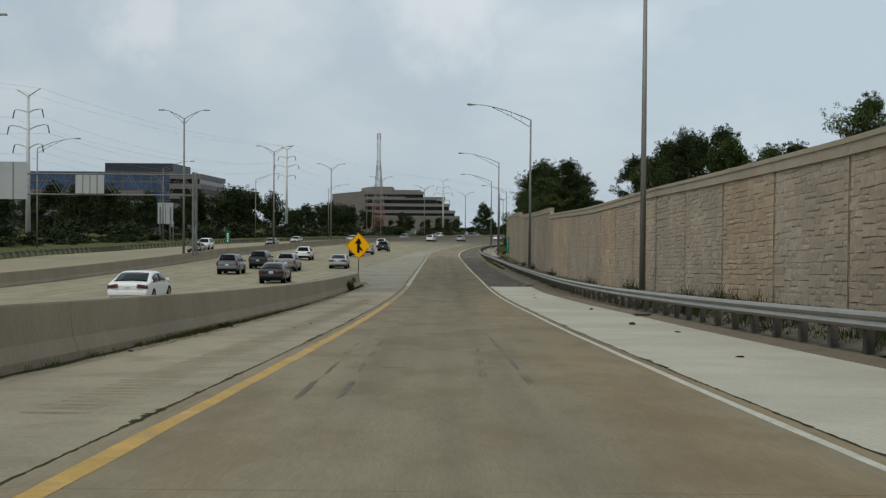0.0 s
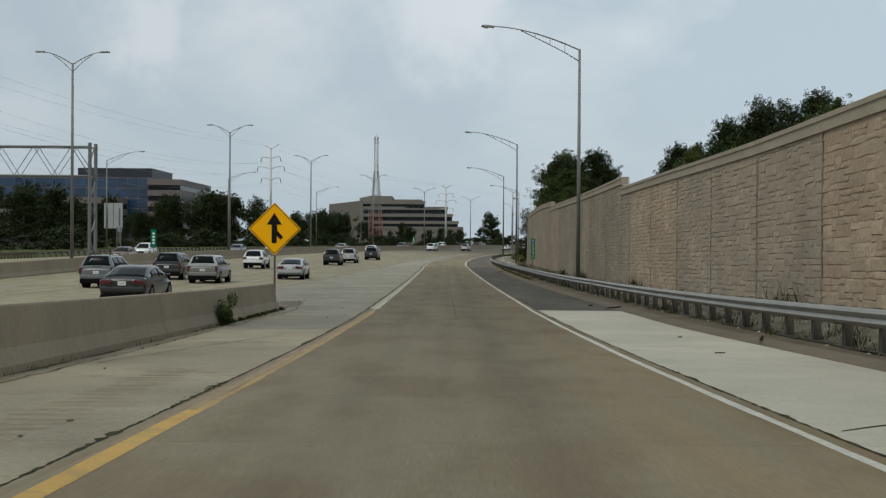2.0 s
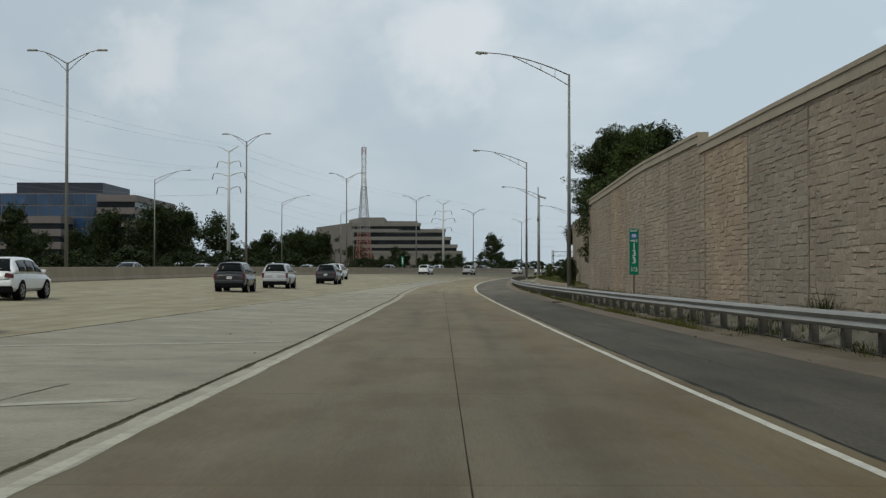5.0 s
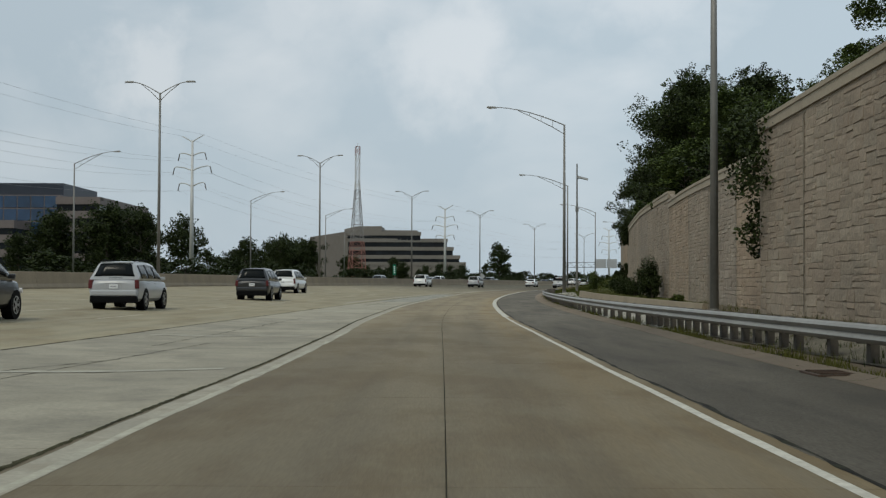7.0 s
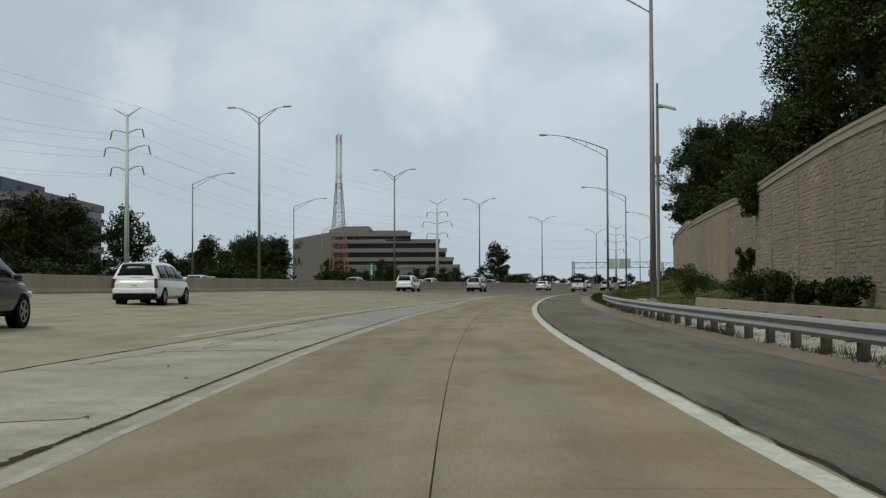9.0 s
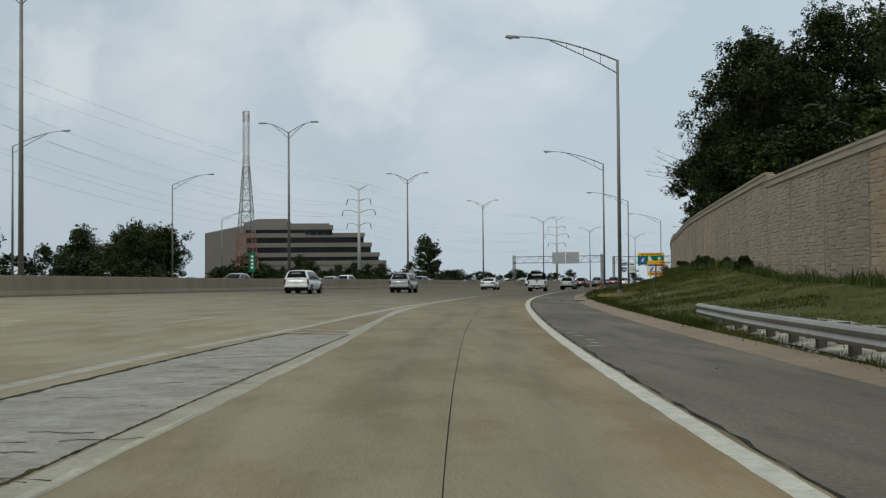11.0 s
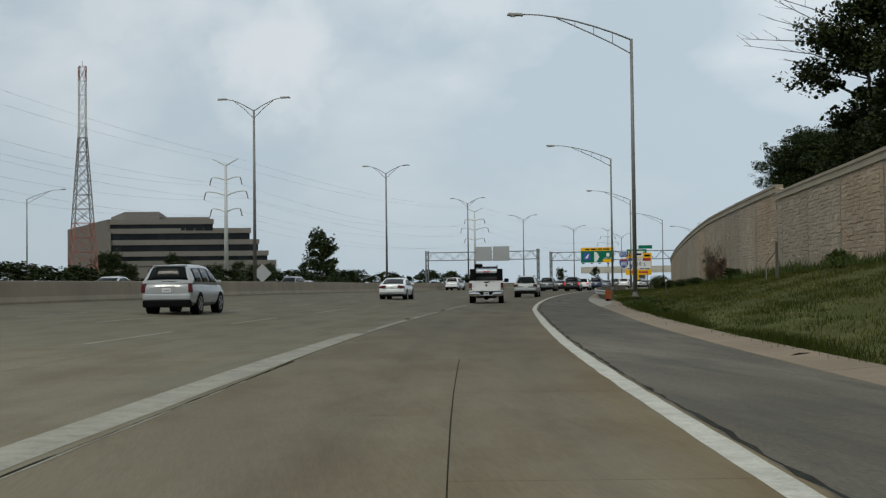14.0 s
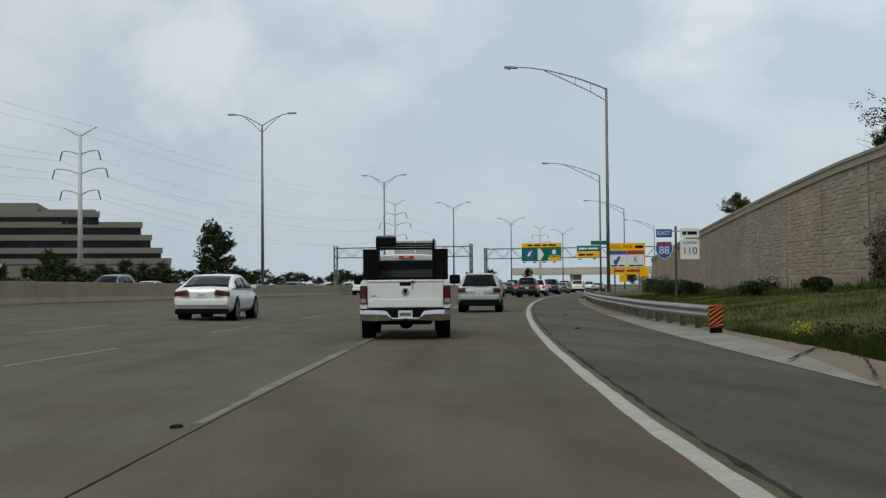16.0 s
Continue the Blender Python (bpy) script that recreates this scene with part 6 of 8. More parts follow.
TREE_LABEL = {"dark": "dark broadleaf tree with dense ragged crown", "mid": "green broadleaf tree with an open crown", "small": "small light green tree with thin foliage"}
MODELS = {
    "dark1": tree_model(1, 10, 8.0, M_LEAF_A, 0.155, 78, 340, 0.14), "dark2": tree_model(2, 10, 7.0, M_LEAF_B, 0.145, 70, 340, 0.10),
    "dark3": tree_model(3, 10, 9.0, M_LEAF_A, 0.16, 84, 340, 0.16), "mid1": tree_model(4, 10, 7.5, M_LEAF_B, 0.15, 66, 320),
    "mid2": tree_model(5, 10, 6.5, M_LEAF_C, 0.145, 60, 310, 0.18), "small1": tree_model(6, 10, 6.0, M_LEAF_C, 0.19, 34, 90, 0.3),
    "oval1": tree_model(8, 10, 6.2, M_LEAF_A, 0.34, 50, 62, 0.08, 0, 60),
    "bare1": tree_model(7, 10, 8.0, M_LEAF_A, 0.22, 70, 180, 0.25, 7),
    "far1": tree_model(11, 10, 8.0, M_LEAF_A, 0.30, 60, 100, 0.2), "far2": tree_model(12, 10, 7.0, M_LEAF_A, 0.29, 54, 100, 0.16), "far3": tree_model(13, 10, 9.5, M_LEAF_A, 0.31, 62, 100, 0.24),
    "shrub1": tree_model(14, 10, 8.0, M_LEAF_A, 0.55, 40, 42, 0.04), "shrub2": tree_model(15, 10, 9.0, M_LEAF_A, 0.55, 40, 42, 0.04), "crest1": tree_model(16, 10, 8.0, M_LEAF_B, 0.42, 50, 66, 0.05), "crest2": tree_model(17, 10, 8.0, M_LEAF_A, 0.42, 50, 66, 0.05),
}
FIRST = {}


def tree(kind, place, height, turn, wide=1.0, where="", group=""):
    k = height / 10.0
    src = MODELS[kind]
    m = Matrix.Translation(place) @ pose(0, 0, 0, 0, 0, turn)
    if kind not in FIRST:
        FIRST[kind] = src
        src.matrix_world = m
        ob = src
    else:
        ob = copy_thing(src, m)
    ob.scale = (k * wide, k * wide, k)
    name = "dark" if kind[0] in "dbofcs" and kind != "small1" else "mid" if kind[0] == "m" else "small"
    lab = "dark broadleaf tree with dead branches" if kind == "bare1" else TREE_LABEL[name]
    return tagged(ob, lab + where, "tree", group)


rt = random.Random(21)
HILL = " above the wall"
for s, d, h, kind, wide in ((104, 36, 15.5, "mid1", 1.0), (114, 38, 13.0, "mid2", 1.0), (126, 36, 13.2, "dark1", 1.0), (139, 37, 14.0, "mid1", 1.0), (152, 36, 16.0, "dark2", 1.1), (163, 37, 17.8, "dark1", 1.0), (174, 35, 18.4, "dark3", 0.9), (187, 37, 17.8, "mid1", 1.0), (199, 36, 18.4, "dark1", 0.9), (210, 38, 17.0, "dark2", 1.0), (221, 36, 17.4, "mid2", 1.1), (234, 35, 17.8, "dark1", 1.0),
                           (176, 11.6, 10.2, "dark2", 0.75), (183, 12.8, 8.6, "small1", 1.0), (189, 15, 9.6, "mid1", 0.9), (199, 18, 10.2, "mid2", 1.2), (211, 20, 11.5, "dark1", 1.1), (224, 17.4, 13.8, "dark2", 1.35), (234, 16.5, 16.0, "dark3", 1.05), (243, 22, 17.5, "dark1", 1.2), (248, 18, 17.8, "mid1", 1.1), (257, 18, 16.6, "dark1", 1.0), (266, 24, 16, "dark2", 1.1),
                           (276, 21, 15, "dark2", 1.1), (288, 22, 16, "dark3", 1.0), (299, 18.5, 15.4, "dark1", 1.0), (308, 24, 17.5, "dark2", 1.3), (313, 16.6, 16.6, "dark1", 1.1), (321, 18.8, 16, "dark3", 1.0), (333, 17.2, 14.6, "dark3", 1.0), (341, 18.6, 14.6, "dark1", 0.95), (346, 18.4, 15.6, "dark3", 0.85), (329, 22, 17.3, "dark1", 1.1), (343, 22, 14.0, "dark1", 1.0), (383, 23, 12.4, "dark1", 1.1), (392, 21.5, 12.2, "dark3", 1.0), (397, 21.5, 12.6, "dark1", 1.0), (404, 22.5, 11.2, "dark3", 0.85), (432, 15.8, 7.6, "mid2", 0.8)):
    top = (TOP if s < 181 else TOP2 if s < 247 else TOP3)(s) - 0.4
    tree(kind, P(s, d, top), h - top, rt.uniform(0, 360), wide * 10.0 / max(6.0, h - top) * 0.95 if h - top < 9 else wide, HILL, "trees above the wall")
tree("bare1", P(350.5, 15.8, TOP3(350) - 0.4), 7.8, -25, 1.15, HILL, "trees above the wall")
tree("bare1", P(410, 21.0, TOP3(410) - 0.3), 5.0, -10, 0.6, HILL, "trees above the wall")
for s_, h_ in ((339, 2.6), (342, 2.2), (345.5, 2.8), (348.5, 2.2), (351.5, 2.6), (354.5, 1.8)):
    tree("crest2", P(s_, WALL3(s_) + 1.7, TOP3(s_) - 0.7), h_, s_ * 37, 1.3, " overhanging the wall", "shrubs on the wall's crest")
# shrubs along the top of the wall
for i in range(40):
    s = rt.uniform(190, 336)
    w = (WALL2 if s < 247 else WALL3)(s)
    top = (TOP2 if s < 247 else TOP3)(s) - 0.5
    tree(rt.choice(("crest1", "crest2")), P(s, w + rt.uniform(1.6, 4.0), top - 0.6), rt.uniform(2.2, 4.6), rt.uniform(0, 360), 1.3, " overhanging the wall", "shrubs on the wall's crest")
LEFT_TREES = []
FAR_ROW = [(24 + i * 3.4, 650 + i * 0.8 + rt.uniform(-6, 6), rt.uniform(4.0, 6.4)) for i in range(14)]
for i in range(15):
    LEFT_TREES.append((-75 - rt.uniform(0, 30), 238 + i * 7.5, rt.uniform(11.5, 14)))
for i in range(11):
    LEFT_TREES.append((-54 - rt.uniform(0, 32), 388 + i * 4.2, rt.uniform(13.5, 16.5)))
for i in range(8):
    LEFT_TREES.append((-88 - rt.uniform(0, 30), 410 + i * 9, rt.uniform(10, 14)))
for i in range(10):
    LEFT_TREES.append((-34 - rt.uniform(0, 20), 455 + i * 5, rt.uniform(11, 14)))
for i in range(8):
    LEFT_TREES.append((-62 - rt.uniform(0, 20), 505 + i * 12, rt.uniform(9, 12)))
for i in range(9):
    LEFT_TREES.append((-34 + i * 5 + rt.uniform(-2, 2), 694 + rt.uniform(-8, 14), rt.uniform(6, 9.5)))
tree("oval1", Vector((21.6, 626.5, -4.6)), 16.4, 40, 1.0, " beyond the motorway", "trees beyond the motorway")
LEFT_TREES += [(-46, 702, 12.5), (-42, 698, 12.8), (-38.5, 704, 9.5), (-23, 700, 12), (-19, 696, 10), (66, 690, 5.5), (84, 720, 6), (20, 745, 10), (30, 742, 8), (110, 720, 6.5), (128, 740, 7), (150, 700, 6)]
for x, y, h in LEFT_TREES:
    tree(rt.choice(("far1", "far3", "far2", "far1")), Vector((x, y, -4.6)), h, rt.uniform(0, 360), rt.uniform(0.9, 1.15), " beyond the motorway", "trees beyond the motorway")
for x, y, h in FAR_ROW:
    tree(rt.choice(("shrub1", "shrub2")), Vector((x, y, -5.0)), h, rt.uniform(0, 360), rt.uniform(1.3, 1.8), " beyond the far verge", "bushes of the far verge")
for i in range(74):
    s = 110 + i * 6.2 + rt.uniform(-4, 4)
    tree(rt.choice(("shrub1", "shrub2")), P(s, MEDIAN(s) - 37 - rt.uniform(0, 12), MED_H(s) - 0.9), rt.uniform(3.0, 5.6), rt.uniform(0, 360), rt.uniform(1.5, 2.2), " beyond the far verge", "bushes of the far verge")


for i in range(80):
    s = 112 + i * 5.8 + rt.uniform(-2.5, 2.5)
    tree(rt.choice(("shrub1", "shrub2")), P(s, MEDIAN(s) - 34 - rt.uniform(0, 5), MED_H(s) - 0.9), rt.uniform(1.8, 3.2), rt.uniform(0, 360), rt.uniform(2.3, 3.2), " beyond the far verge", "bushes of the far verge")


def bush(name, place, r, h, seed, material, label, leaf=0.14, n=16, each=70):
    rnd = random.Random(seed)
    cl = [((rnd.gauss(0, 0.42) * r, rnd.gauss(0, 0.42) * r, h * rnd.uniform(0.12, 0.8)), r * rnd.uniform(0.28, 0.45)) for _ in range(n)]
    v, f = leaf_cloud(rnd, cl, each, 1.1, leaf, min(1.4, 0.8 * h / r))
    root = tagged(empty(name, Matrix.Translation(place)), label, "bush")
    bm = bmesh.new()
    for i in range(6):
        a = i * 1.05
        tube(bm, (0, 0, -0.1), (math.cos(a) * r * 0.5, math.sin(a) * r * 0.5, h * 0.6), 0.03, 0.008, 5)
    part("stem", bm, M_BARK, root)
    mesh_ob("foliage", v, f, material, root, "loose leafy foliage")
    return root


# bushes before the wall
k = 0
for s, off, r, h, m in ((197, 1.2, 0.28, 0.35, M_LEAF_C), (215.6, 0.8, 0.66, 2.9, M_LEAF_A), (215.2, 0.85, 0.55, 1.9, M_LEAF_A), (213.9, 0.8, 0.45, 1.25, M_LEAF_A), (226.3, 0.7, 0.5, 0.85, M_LEAF_A), (228.9, 0.7, 0.55, 0.9, M_LEAF_A), (232, 0.8, 0.5, 0.75, M_LEAF_A), (237, 0.9, 0.7, 1.25, M_LEAF_A), (239.6, 1.0, 0.7, 1.3, M_LEAF_A), (244, 1.2, 0.7, 1.0, M_LEAF_B), (249, 0.9, 0.5, 2.6, M_LEAF_A), (252, 3.2, 1.0, 1.4, M_LEAF_B),
                        (268, 0.9, 0.5, 0.7, M_LEAF_B), (296, 0.5, 0.4, 0.7, M_LEAF_A), (303, 0.4, 0.35, 0.5, M_LEAF_A), (309, 0.5, 0.4, 0.7, M_LEAF_A), (313, 0.4, 0.45, 0.8, M_LEAF_A), (318, 0.4, 0.35, 0.6, M_LEAF_B), (327, 0.5, 0.4, 0.7, M_LEAF_A), (345, 0.5, 0.45, 0.6, M_LEAF_B), (371, 0.6, 0.5, 0.6, M_LEAF_A), (388, 0.9, 0.45, 0.5, M_LEAF_A), (399, 1.0, 1.1, 0.7, M_LEAF_A), (402, 0.8, 0.6, 0.45, M_LEAF_B), (419, 1.2, 0.9, 0.8, M_LEAF_A), (424, 1.6, 1.3, 1.1, M_LEAF_A), (436, 1.5, 1.2, 1.3, M_LEAF_A), (455, 1.4, 1.3, 1.5, M_LEAF_B)):
    w = (WALL if s < 180 else WALL2 if s < 246 else WALL3)(s)
    k += 1
    bush("bush", P(s, w - off, BASE(s) * 0.97 - 0.02), r, h, 100 + k, m, "dark green bush growing against the wall", 0.09, 24 if h < 2 else 34, 130)
# leafy weeds along the bank's ragged front edge
rw = random.Random(61)
for k in range(26):
    s_ = rw.uniform(342, 367)
    bush("weed", P(s_, OUT(s_) + GUTTER(s_) + rw.uniform(0.2, 1.5), 0.06), rw.uniform(0.25, 0.5), rw.uniform(0.2, 0.42), 620 + k, M_LEAF_B if k % 3 else M_LEAF_A, "low leafy green weed at the gutter's edge", 0.05, 12, 60)
# a half-dead shrub on the bank
M_DRY = leaf_mat("dry_leaves", (0.13, 0.075, 0.05), 0.4)
for k, (s_, off, r_, h_, mt, lab) in enumerate(((379.5, 0.75, 0.75, 2.5, M_DRY, "half-dead brown shrub with bare twigs on the bank"), (381.5, 0.7, 0.4, 2.2, M_LEAF_A, "thin dark shrub against the wall"), (376.5, 0.6, 0.35, 1.6, M_DRY, "small half-dead brown shrub against the wall"))):
    ds = bush("shrub", P(s_, WALL3(s_) - off, BASE(s_) - 0.05), r_, h_, 300 + k, mt, lab, 0.06, 34, 60)
    rnd, bm = random.Random(330 + k), bmesh.new()
    for i in range(26):
        a, u = rnd.uniform(0, 6.28), rnd.uniform(0.3, 1.0)
        mid = Vector((math.cos(a) * r_ * 0.35 * u, math.sin(a) * r_ * 0.35 * u, h_ * 0.5 * rnd.uniform(0.7, 1.2)))
        pipe(bm, [(0, 0, 0), mid, mid + Vector((math.cos(a) * r_ * u * 0.7, math.sin(a) * r_ * u * 0.7, h_ * rnd.uniform(0.25, 0.6)))], 0.016, 4, 0.004)
    part("twig", bm, M_BARK, ds, "bare brown twigs")
# remains of a small fence on the bank below the wall
fence = tagged(empty("fence_remains", at(349.5, 11.6, BASE(349.5) * 0.80)), "weathered post and broken rail on the bank", "fence")
part("post", boxy((0.11, 0.10, 1.5), 0.01, (0, 0, 0.65)), M_POST, fence)
bm = bmesh.new()
tube(bm, (0, 0, 1.05), (-0.1, 1.9, 0.55), 0.025, seg=6)
tube(bm, (-0.1, 1.9, -0.2), (-0.1, 1.9, 0.6), 0.025, seg=6)
part("rail", bm, M_GALV, fence)
# climbing plants over the ends of the walls
for j, (s, w0, z0, z1) in enumerate(((181.6, WALL(181) + 0.3, 2.4, 6.5), (247.6, WALL2(247), 4.6, 6.4))):
    rnd = random.Random(400 + j)
    cl = [((rnd.gauss(-0.15, 0.25), rnd.gauss(0.3, 0.5 + 0.35 * (z - z0) / (z1 - z0)), z), 0.30 + 0.45 * (z - z0) / (z1 - z0)) for z in np.linspace(z0, z1, 40 if z1 - z0 > 1 else 4)]
    v, f = leaf_cloud(rnd, cl, 130, 1.1, 0.12)
    root = tagged(empty("climbing_plant", at(s, w0 + 0.05, 0)), "dark green climbing plant hanging over the wall's end", "plant")
    mesh_ob("foliage", v, f, M_LEAF_A, root)


# ---- grass and weeds ----
def blades(name, spots, label, material, seed, hmin, hmax, width=0.02, n_each=10, spread=0.14):
    rnd = random.Random(seed)
    verts, faces = [], []
    for p, kk in spots:
        for _ in range(n_each):
            a = rnd.uniform(0, 6.28)
            b = p + Vector((rnd.gauss(0, spread), rnd.gauss(0, spread), -0.03))
            h = rnd.uniform(hmin, hmax) * kk
            lean = Vector((rnd.gauss(0, 0.28), rnd.gauss(0, 0.28), 1)) * h
            side = Vector((math.cos(a), math.sin(a), 0)) * width * rnd.uniform(0.6, 1.4)
            i = len(verts)
            verts += [b - side, b + side, b + lean * 0.6 + side * 0.6, b + lean]
            faces += [(i, i + 1, i + 2, i + 3)]
    ob = mesh_ob(name, verts, faces, material)
    return tagged(ob, label, "grass", kind="stuff")


def verge_point(s, u):
    pr = verge(s)
    ds_, hs = [p[0] for p in reversed(pr)], [p[1] for p in reversed(pr)]
    d = ds_[0] + (ds_[-1] - ds_[0]) * u
    return P(s, d, float(np.interp(d, ds_, hs)))


rg = random.Random(77)
spots = []
for i in range(20000):
    s = rg.uniform(200, 440) if i % 3 else rg.uniform(280, 380)
    u = rg.random() ** 1.1
    spots.append((verge_point(s, 0.03 + 0.95 * u), rg.uniform(0.6, 1.3)))
spots = [(p, k * (0.55 + 1.5 * max(0.0, noise.noise(p * 0.55) + 0.25))) for p, k in spots]
blades("grass_tufts", spots, "long green grass covering the bank", M_BLADE, 31, 0.03, 0.10, 0.009, 11, 0.25)
M_BLADE_DARK = leaf_mat("grass_blades_dark", (0.040, 0.055, 0.013), 0.5, 0.02)
M_BLADE_PALE = leaf_mat("grass_blades_pale", (0.14, 0.14, 0.045), 0.6, 0.02)
spots = []
while len(spots) < 5200:
    s = rg.uniform(262, 440)
    p = verge_point(s, 0.02 + 0.96 * rg.random())
    if noise.noise(p * 0.42 + Vector((7, 0, 0))) + 0.35 * noise.noise(p * 1.9) > 0.05:
        spots.append((p, rg.uniform(0.5, 1.35)))
blades("grass_clumps", spots, "taller dark clumps in the bank's grass", M_BLADE_DARK, 45, 0.05, 0.17, 0.007, 22, 0.24)
spots = []
while len(spots) < 2600:
    s = rg.uniform(262, 420)
    p = verge_point(s, 0.15 + 0.8 * rg.random())
    if noise.noise(p * 0.3 + Vector((0, 31, 0))) > 0.12:
        spots.append((p, rg.uniform(0.5, 1.3)))
blades("grass_pale", spots, "yellowish thin patches in the bank's grass", M_BLADE_PALE, 46, 0.03, 0.11, 0.006, 14, 0.25)
spots = [(P(s := rg.uniform(262, 372), OUT(s) + GUTTER(s) + 0.05 + abs(rg.gauss(0, 0.25)), 0.03), rg.uniform(0.4, 1.3) * (0.55 + 0.8 * math.sin(s * 0.23) ** 2 + 0.5 * (s > 335))) for _ in range(2400)]
blades("grass_fringe", spots, "taller ragged grass hanging over the gutter", M_BLADE_DARK, 37, 0.05, 0.22, 0.007, 20, 0.13)
spots = [(P(s := rg.uniform(130, 262), OUT(s) + GUTTER(s) + abs(rg.gauss(0, 0.2)), 0.03), rg.uniform(0.3, 1.2) * (0.3 + math.sin(s * 0.31) ** 2)) for _ in range(1500)]
blades("weeds_at_rail", spots, "green weeds between gutter and guardrail posts", M_BLADE, 40, 0.05, 0.24, 0.008, 12, 0.10)
M_FLOWER = leaf_mat("white_flowers", (0.30, 0.30, 0.20), 0.6)
spots = [(verge_point(rg.gauss(293, 4.5), rg.uniform(0.08, 0.4)), rg.uniform(0.7, 1.3)) for _ in range(120)]
blades("wild_flowers", spots, "scattered small white wild flowers in the grass", M_FLOWER, 38, 0.10, 0.22, 0.012, 3, 0.15)
spots = [(P(300 + rg.gauss(0, 1.5), 7.2 + rg.gauss(0, 0.7), 0.35), rg.uniform(0.6, 1.3)) for _ in range(130)]
blades("dry_grass_tufts", spots, "straw-coloured seed heads in the grass", M_STRAW, 32, 0.10, 0.3, 0.006, 14, 0.15)
spots = [(verge_point(s := rg.uniform(-30, 200), rg.uniform(0.25, 0.95)), rg.uniform(0.4, 1.2)) for _ in range(900)]
blades("weeds", spots, "patchy green weeds in the grit below the wall", M_BLADE, 33, 0.06, 0.26, 0.008, 16, 0.10)
spots = [(P(s := rg.uniform(256, 470), WALL3(s) - 0.15 - abs(rg.gauss(0, 0.3)), BASE(s) * 0.97), rg.uniform(0.5, 1.4) * (0.6 + 0.6 * math.sin(s * 0.35) ** 2)) for _ in range(2400)]
blades("weeds_along_wall", spots, "ragged dark weeds along the wall's foot", M_LEAF_B, 36, 0.15, 0.5, 0.018, 9, 0.2)
spots = [(P(s, -5.62 + rg.gauss(0, 0.05), 0.0), rg.uniform(0.3, 1.2)) for s in [rg.choice((rg.uniform(10, 80), rg.gauss(38, 4), rg.gauss(75, 3.5), rg.uniform(68, 81), rg.gauss(27, 2))) for _ in range(1100)]]
blades("weeds_along_barrier", spots, "short green weeds along the barrier's foot", M_BLADE, 34, 0.03, 0.12, 0.005, 16, 0.09)
spots = [(P(s := rg.choice((33.4, 36.2, 38.6, 42.5, 54.0, 55.5, 71.0, 96.0, 118.0, 131.0)) + rg.gauss(0, 0.35), WALL(s) - 0.25 - abs(rg.gauss(0, 0.2)), 0.45), rg.uniform(0.4, 1.3)) for _ in range(170)]
blades("tall_weeds", spots, "tall thin green weeds along the wall's foot", M_LEAF_A, 39, 0.15, 0.7, 0.010, 14, 0.13)
spots = [(verge_point(s := rg.choice((rg.uniform(18, 62), rg.uniform(20, 48), rg.uniform(62, 178))), rg.uniform(0.3, 0.75)), rg.uniform(0.4, 1.3) * (0.35 + math.sin(s * 0.37) ** 2)) for _ in range(1300)]
blades("weeds_behind_rail", spots, "dense dark weeds in the grit behind the guardrail", M_LEAF_A, 44, 0.05, 0.26, 0.009, 26, 0.16)
spots = [(P(s, LEFT(s) - 0.05 + rg.gauss(0, 0.03), 0.0), rg.uniform(0.2, 1.0)) for s in [rg.uniform(0, 84) for _ in range(1300)] if tufted(s) > 0.02]
blades("weeds_in_joint", spots, "tiny weeds growing in the pavement joint", M_LEAF_B, 35, 0.02, 0.06, 0.006, 9, 0.035)
bush("weed", P(70.2, -5.42, 0.0), 0.30, 0.8, 501, M_LEAF_B, "tall green weed growing by the concrete barrier", 0.045, 16, 150)
for i_, (s_, r_) in enumerate(((71.5, 0.2), (72.8, 0.16), (74, 0.26), (75.3, 0.2), (76.5, 0.22), (77.6, 0.2), (78.4, 0.16), (79.2, 0.25), (80.4, 0.2), (30.2, 0.22), (30.9, 0.14))):
    bush("weed", P(s_, -5.47, 0.0), r_ * 0.8, 0.075, 502 + 10 * i_, M_LEAF_B, "low green weed along the end of the barrier", 0.05, 8, 50)
bush("flowering_weed", P(367.5, 6.75, 0.1), 0.28, 0.3, 503, leaf_mat("yellow_flowers", (0.45, 0.40, 0.06), 0.6), "low weed with yellow flowers in the grass", 0.05, 7, 26)

# ---- vehicles ----
def wheel(parent, x, y, r, w, side, spokes=5, rim_mat=None):
    hub = empty("wheel")
    hub.parent = parent
    hub.matrix_local = pose(x, y, r)
    bm = bmesh.new()
    tube(bm, (-w / 2, 0, 0), (w / 2, 0, 0), r, seg=24)
    bmesh.ops.bevel(bm, geom=[e for e in bm.edges if abs((e.verts[0].co.x + e.verts[1].co.x)) > w * 0.9 and e.calc_length() < r], offset=0.03, segments=2, affect="EDGES")
    part("tyre", bm, M_RUBBER, hub)
    bm = bmesh.new()
    xo = side * (w / 2 + 0.004)
    tube(bm, (xo - side * 0.03, 0, 0), (xo + side * 0.006, 0, 0), r * 0.20, seg=10)
    for k in range(spokes):
        a = k * 2 * math.pi / spokes
        box(bm, (xo, math.cos(a) * r * 0.38, math.sin(a) * r * 0.38), (0.03, r * 0.17, r * 0.56), Matrix.Rotation(a - math.pi / 2, 4, "X"))
    ring = bmesh.ops.create_circle(bm, segments=20, radius=r * 0.70)["verts"]
    inner = bmesh.ops.create_circle(bm, segments=20, radius=r * 0.61)["verts"]
    for i in range(20):
        bm.faces.new((ring[i], ring[(i + 1) % 20], inner[(i + 1) % 20], inner[i]))
    bmesh.ops.transform(bm, matrix=Matrix.Translation((xo + side * 0.012, 0, 0)) @ Matrix.Rotation(math.pi / 2, 4, "Y"), verts=ring + inner)
    part("rim", bm, rim_mat or M_ALLOY, hub, "silver spoked rim")
    return hub


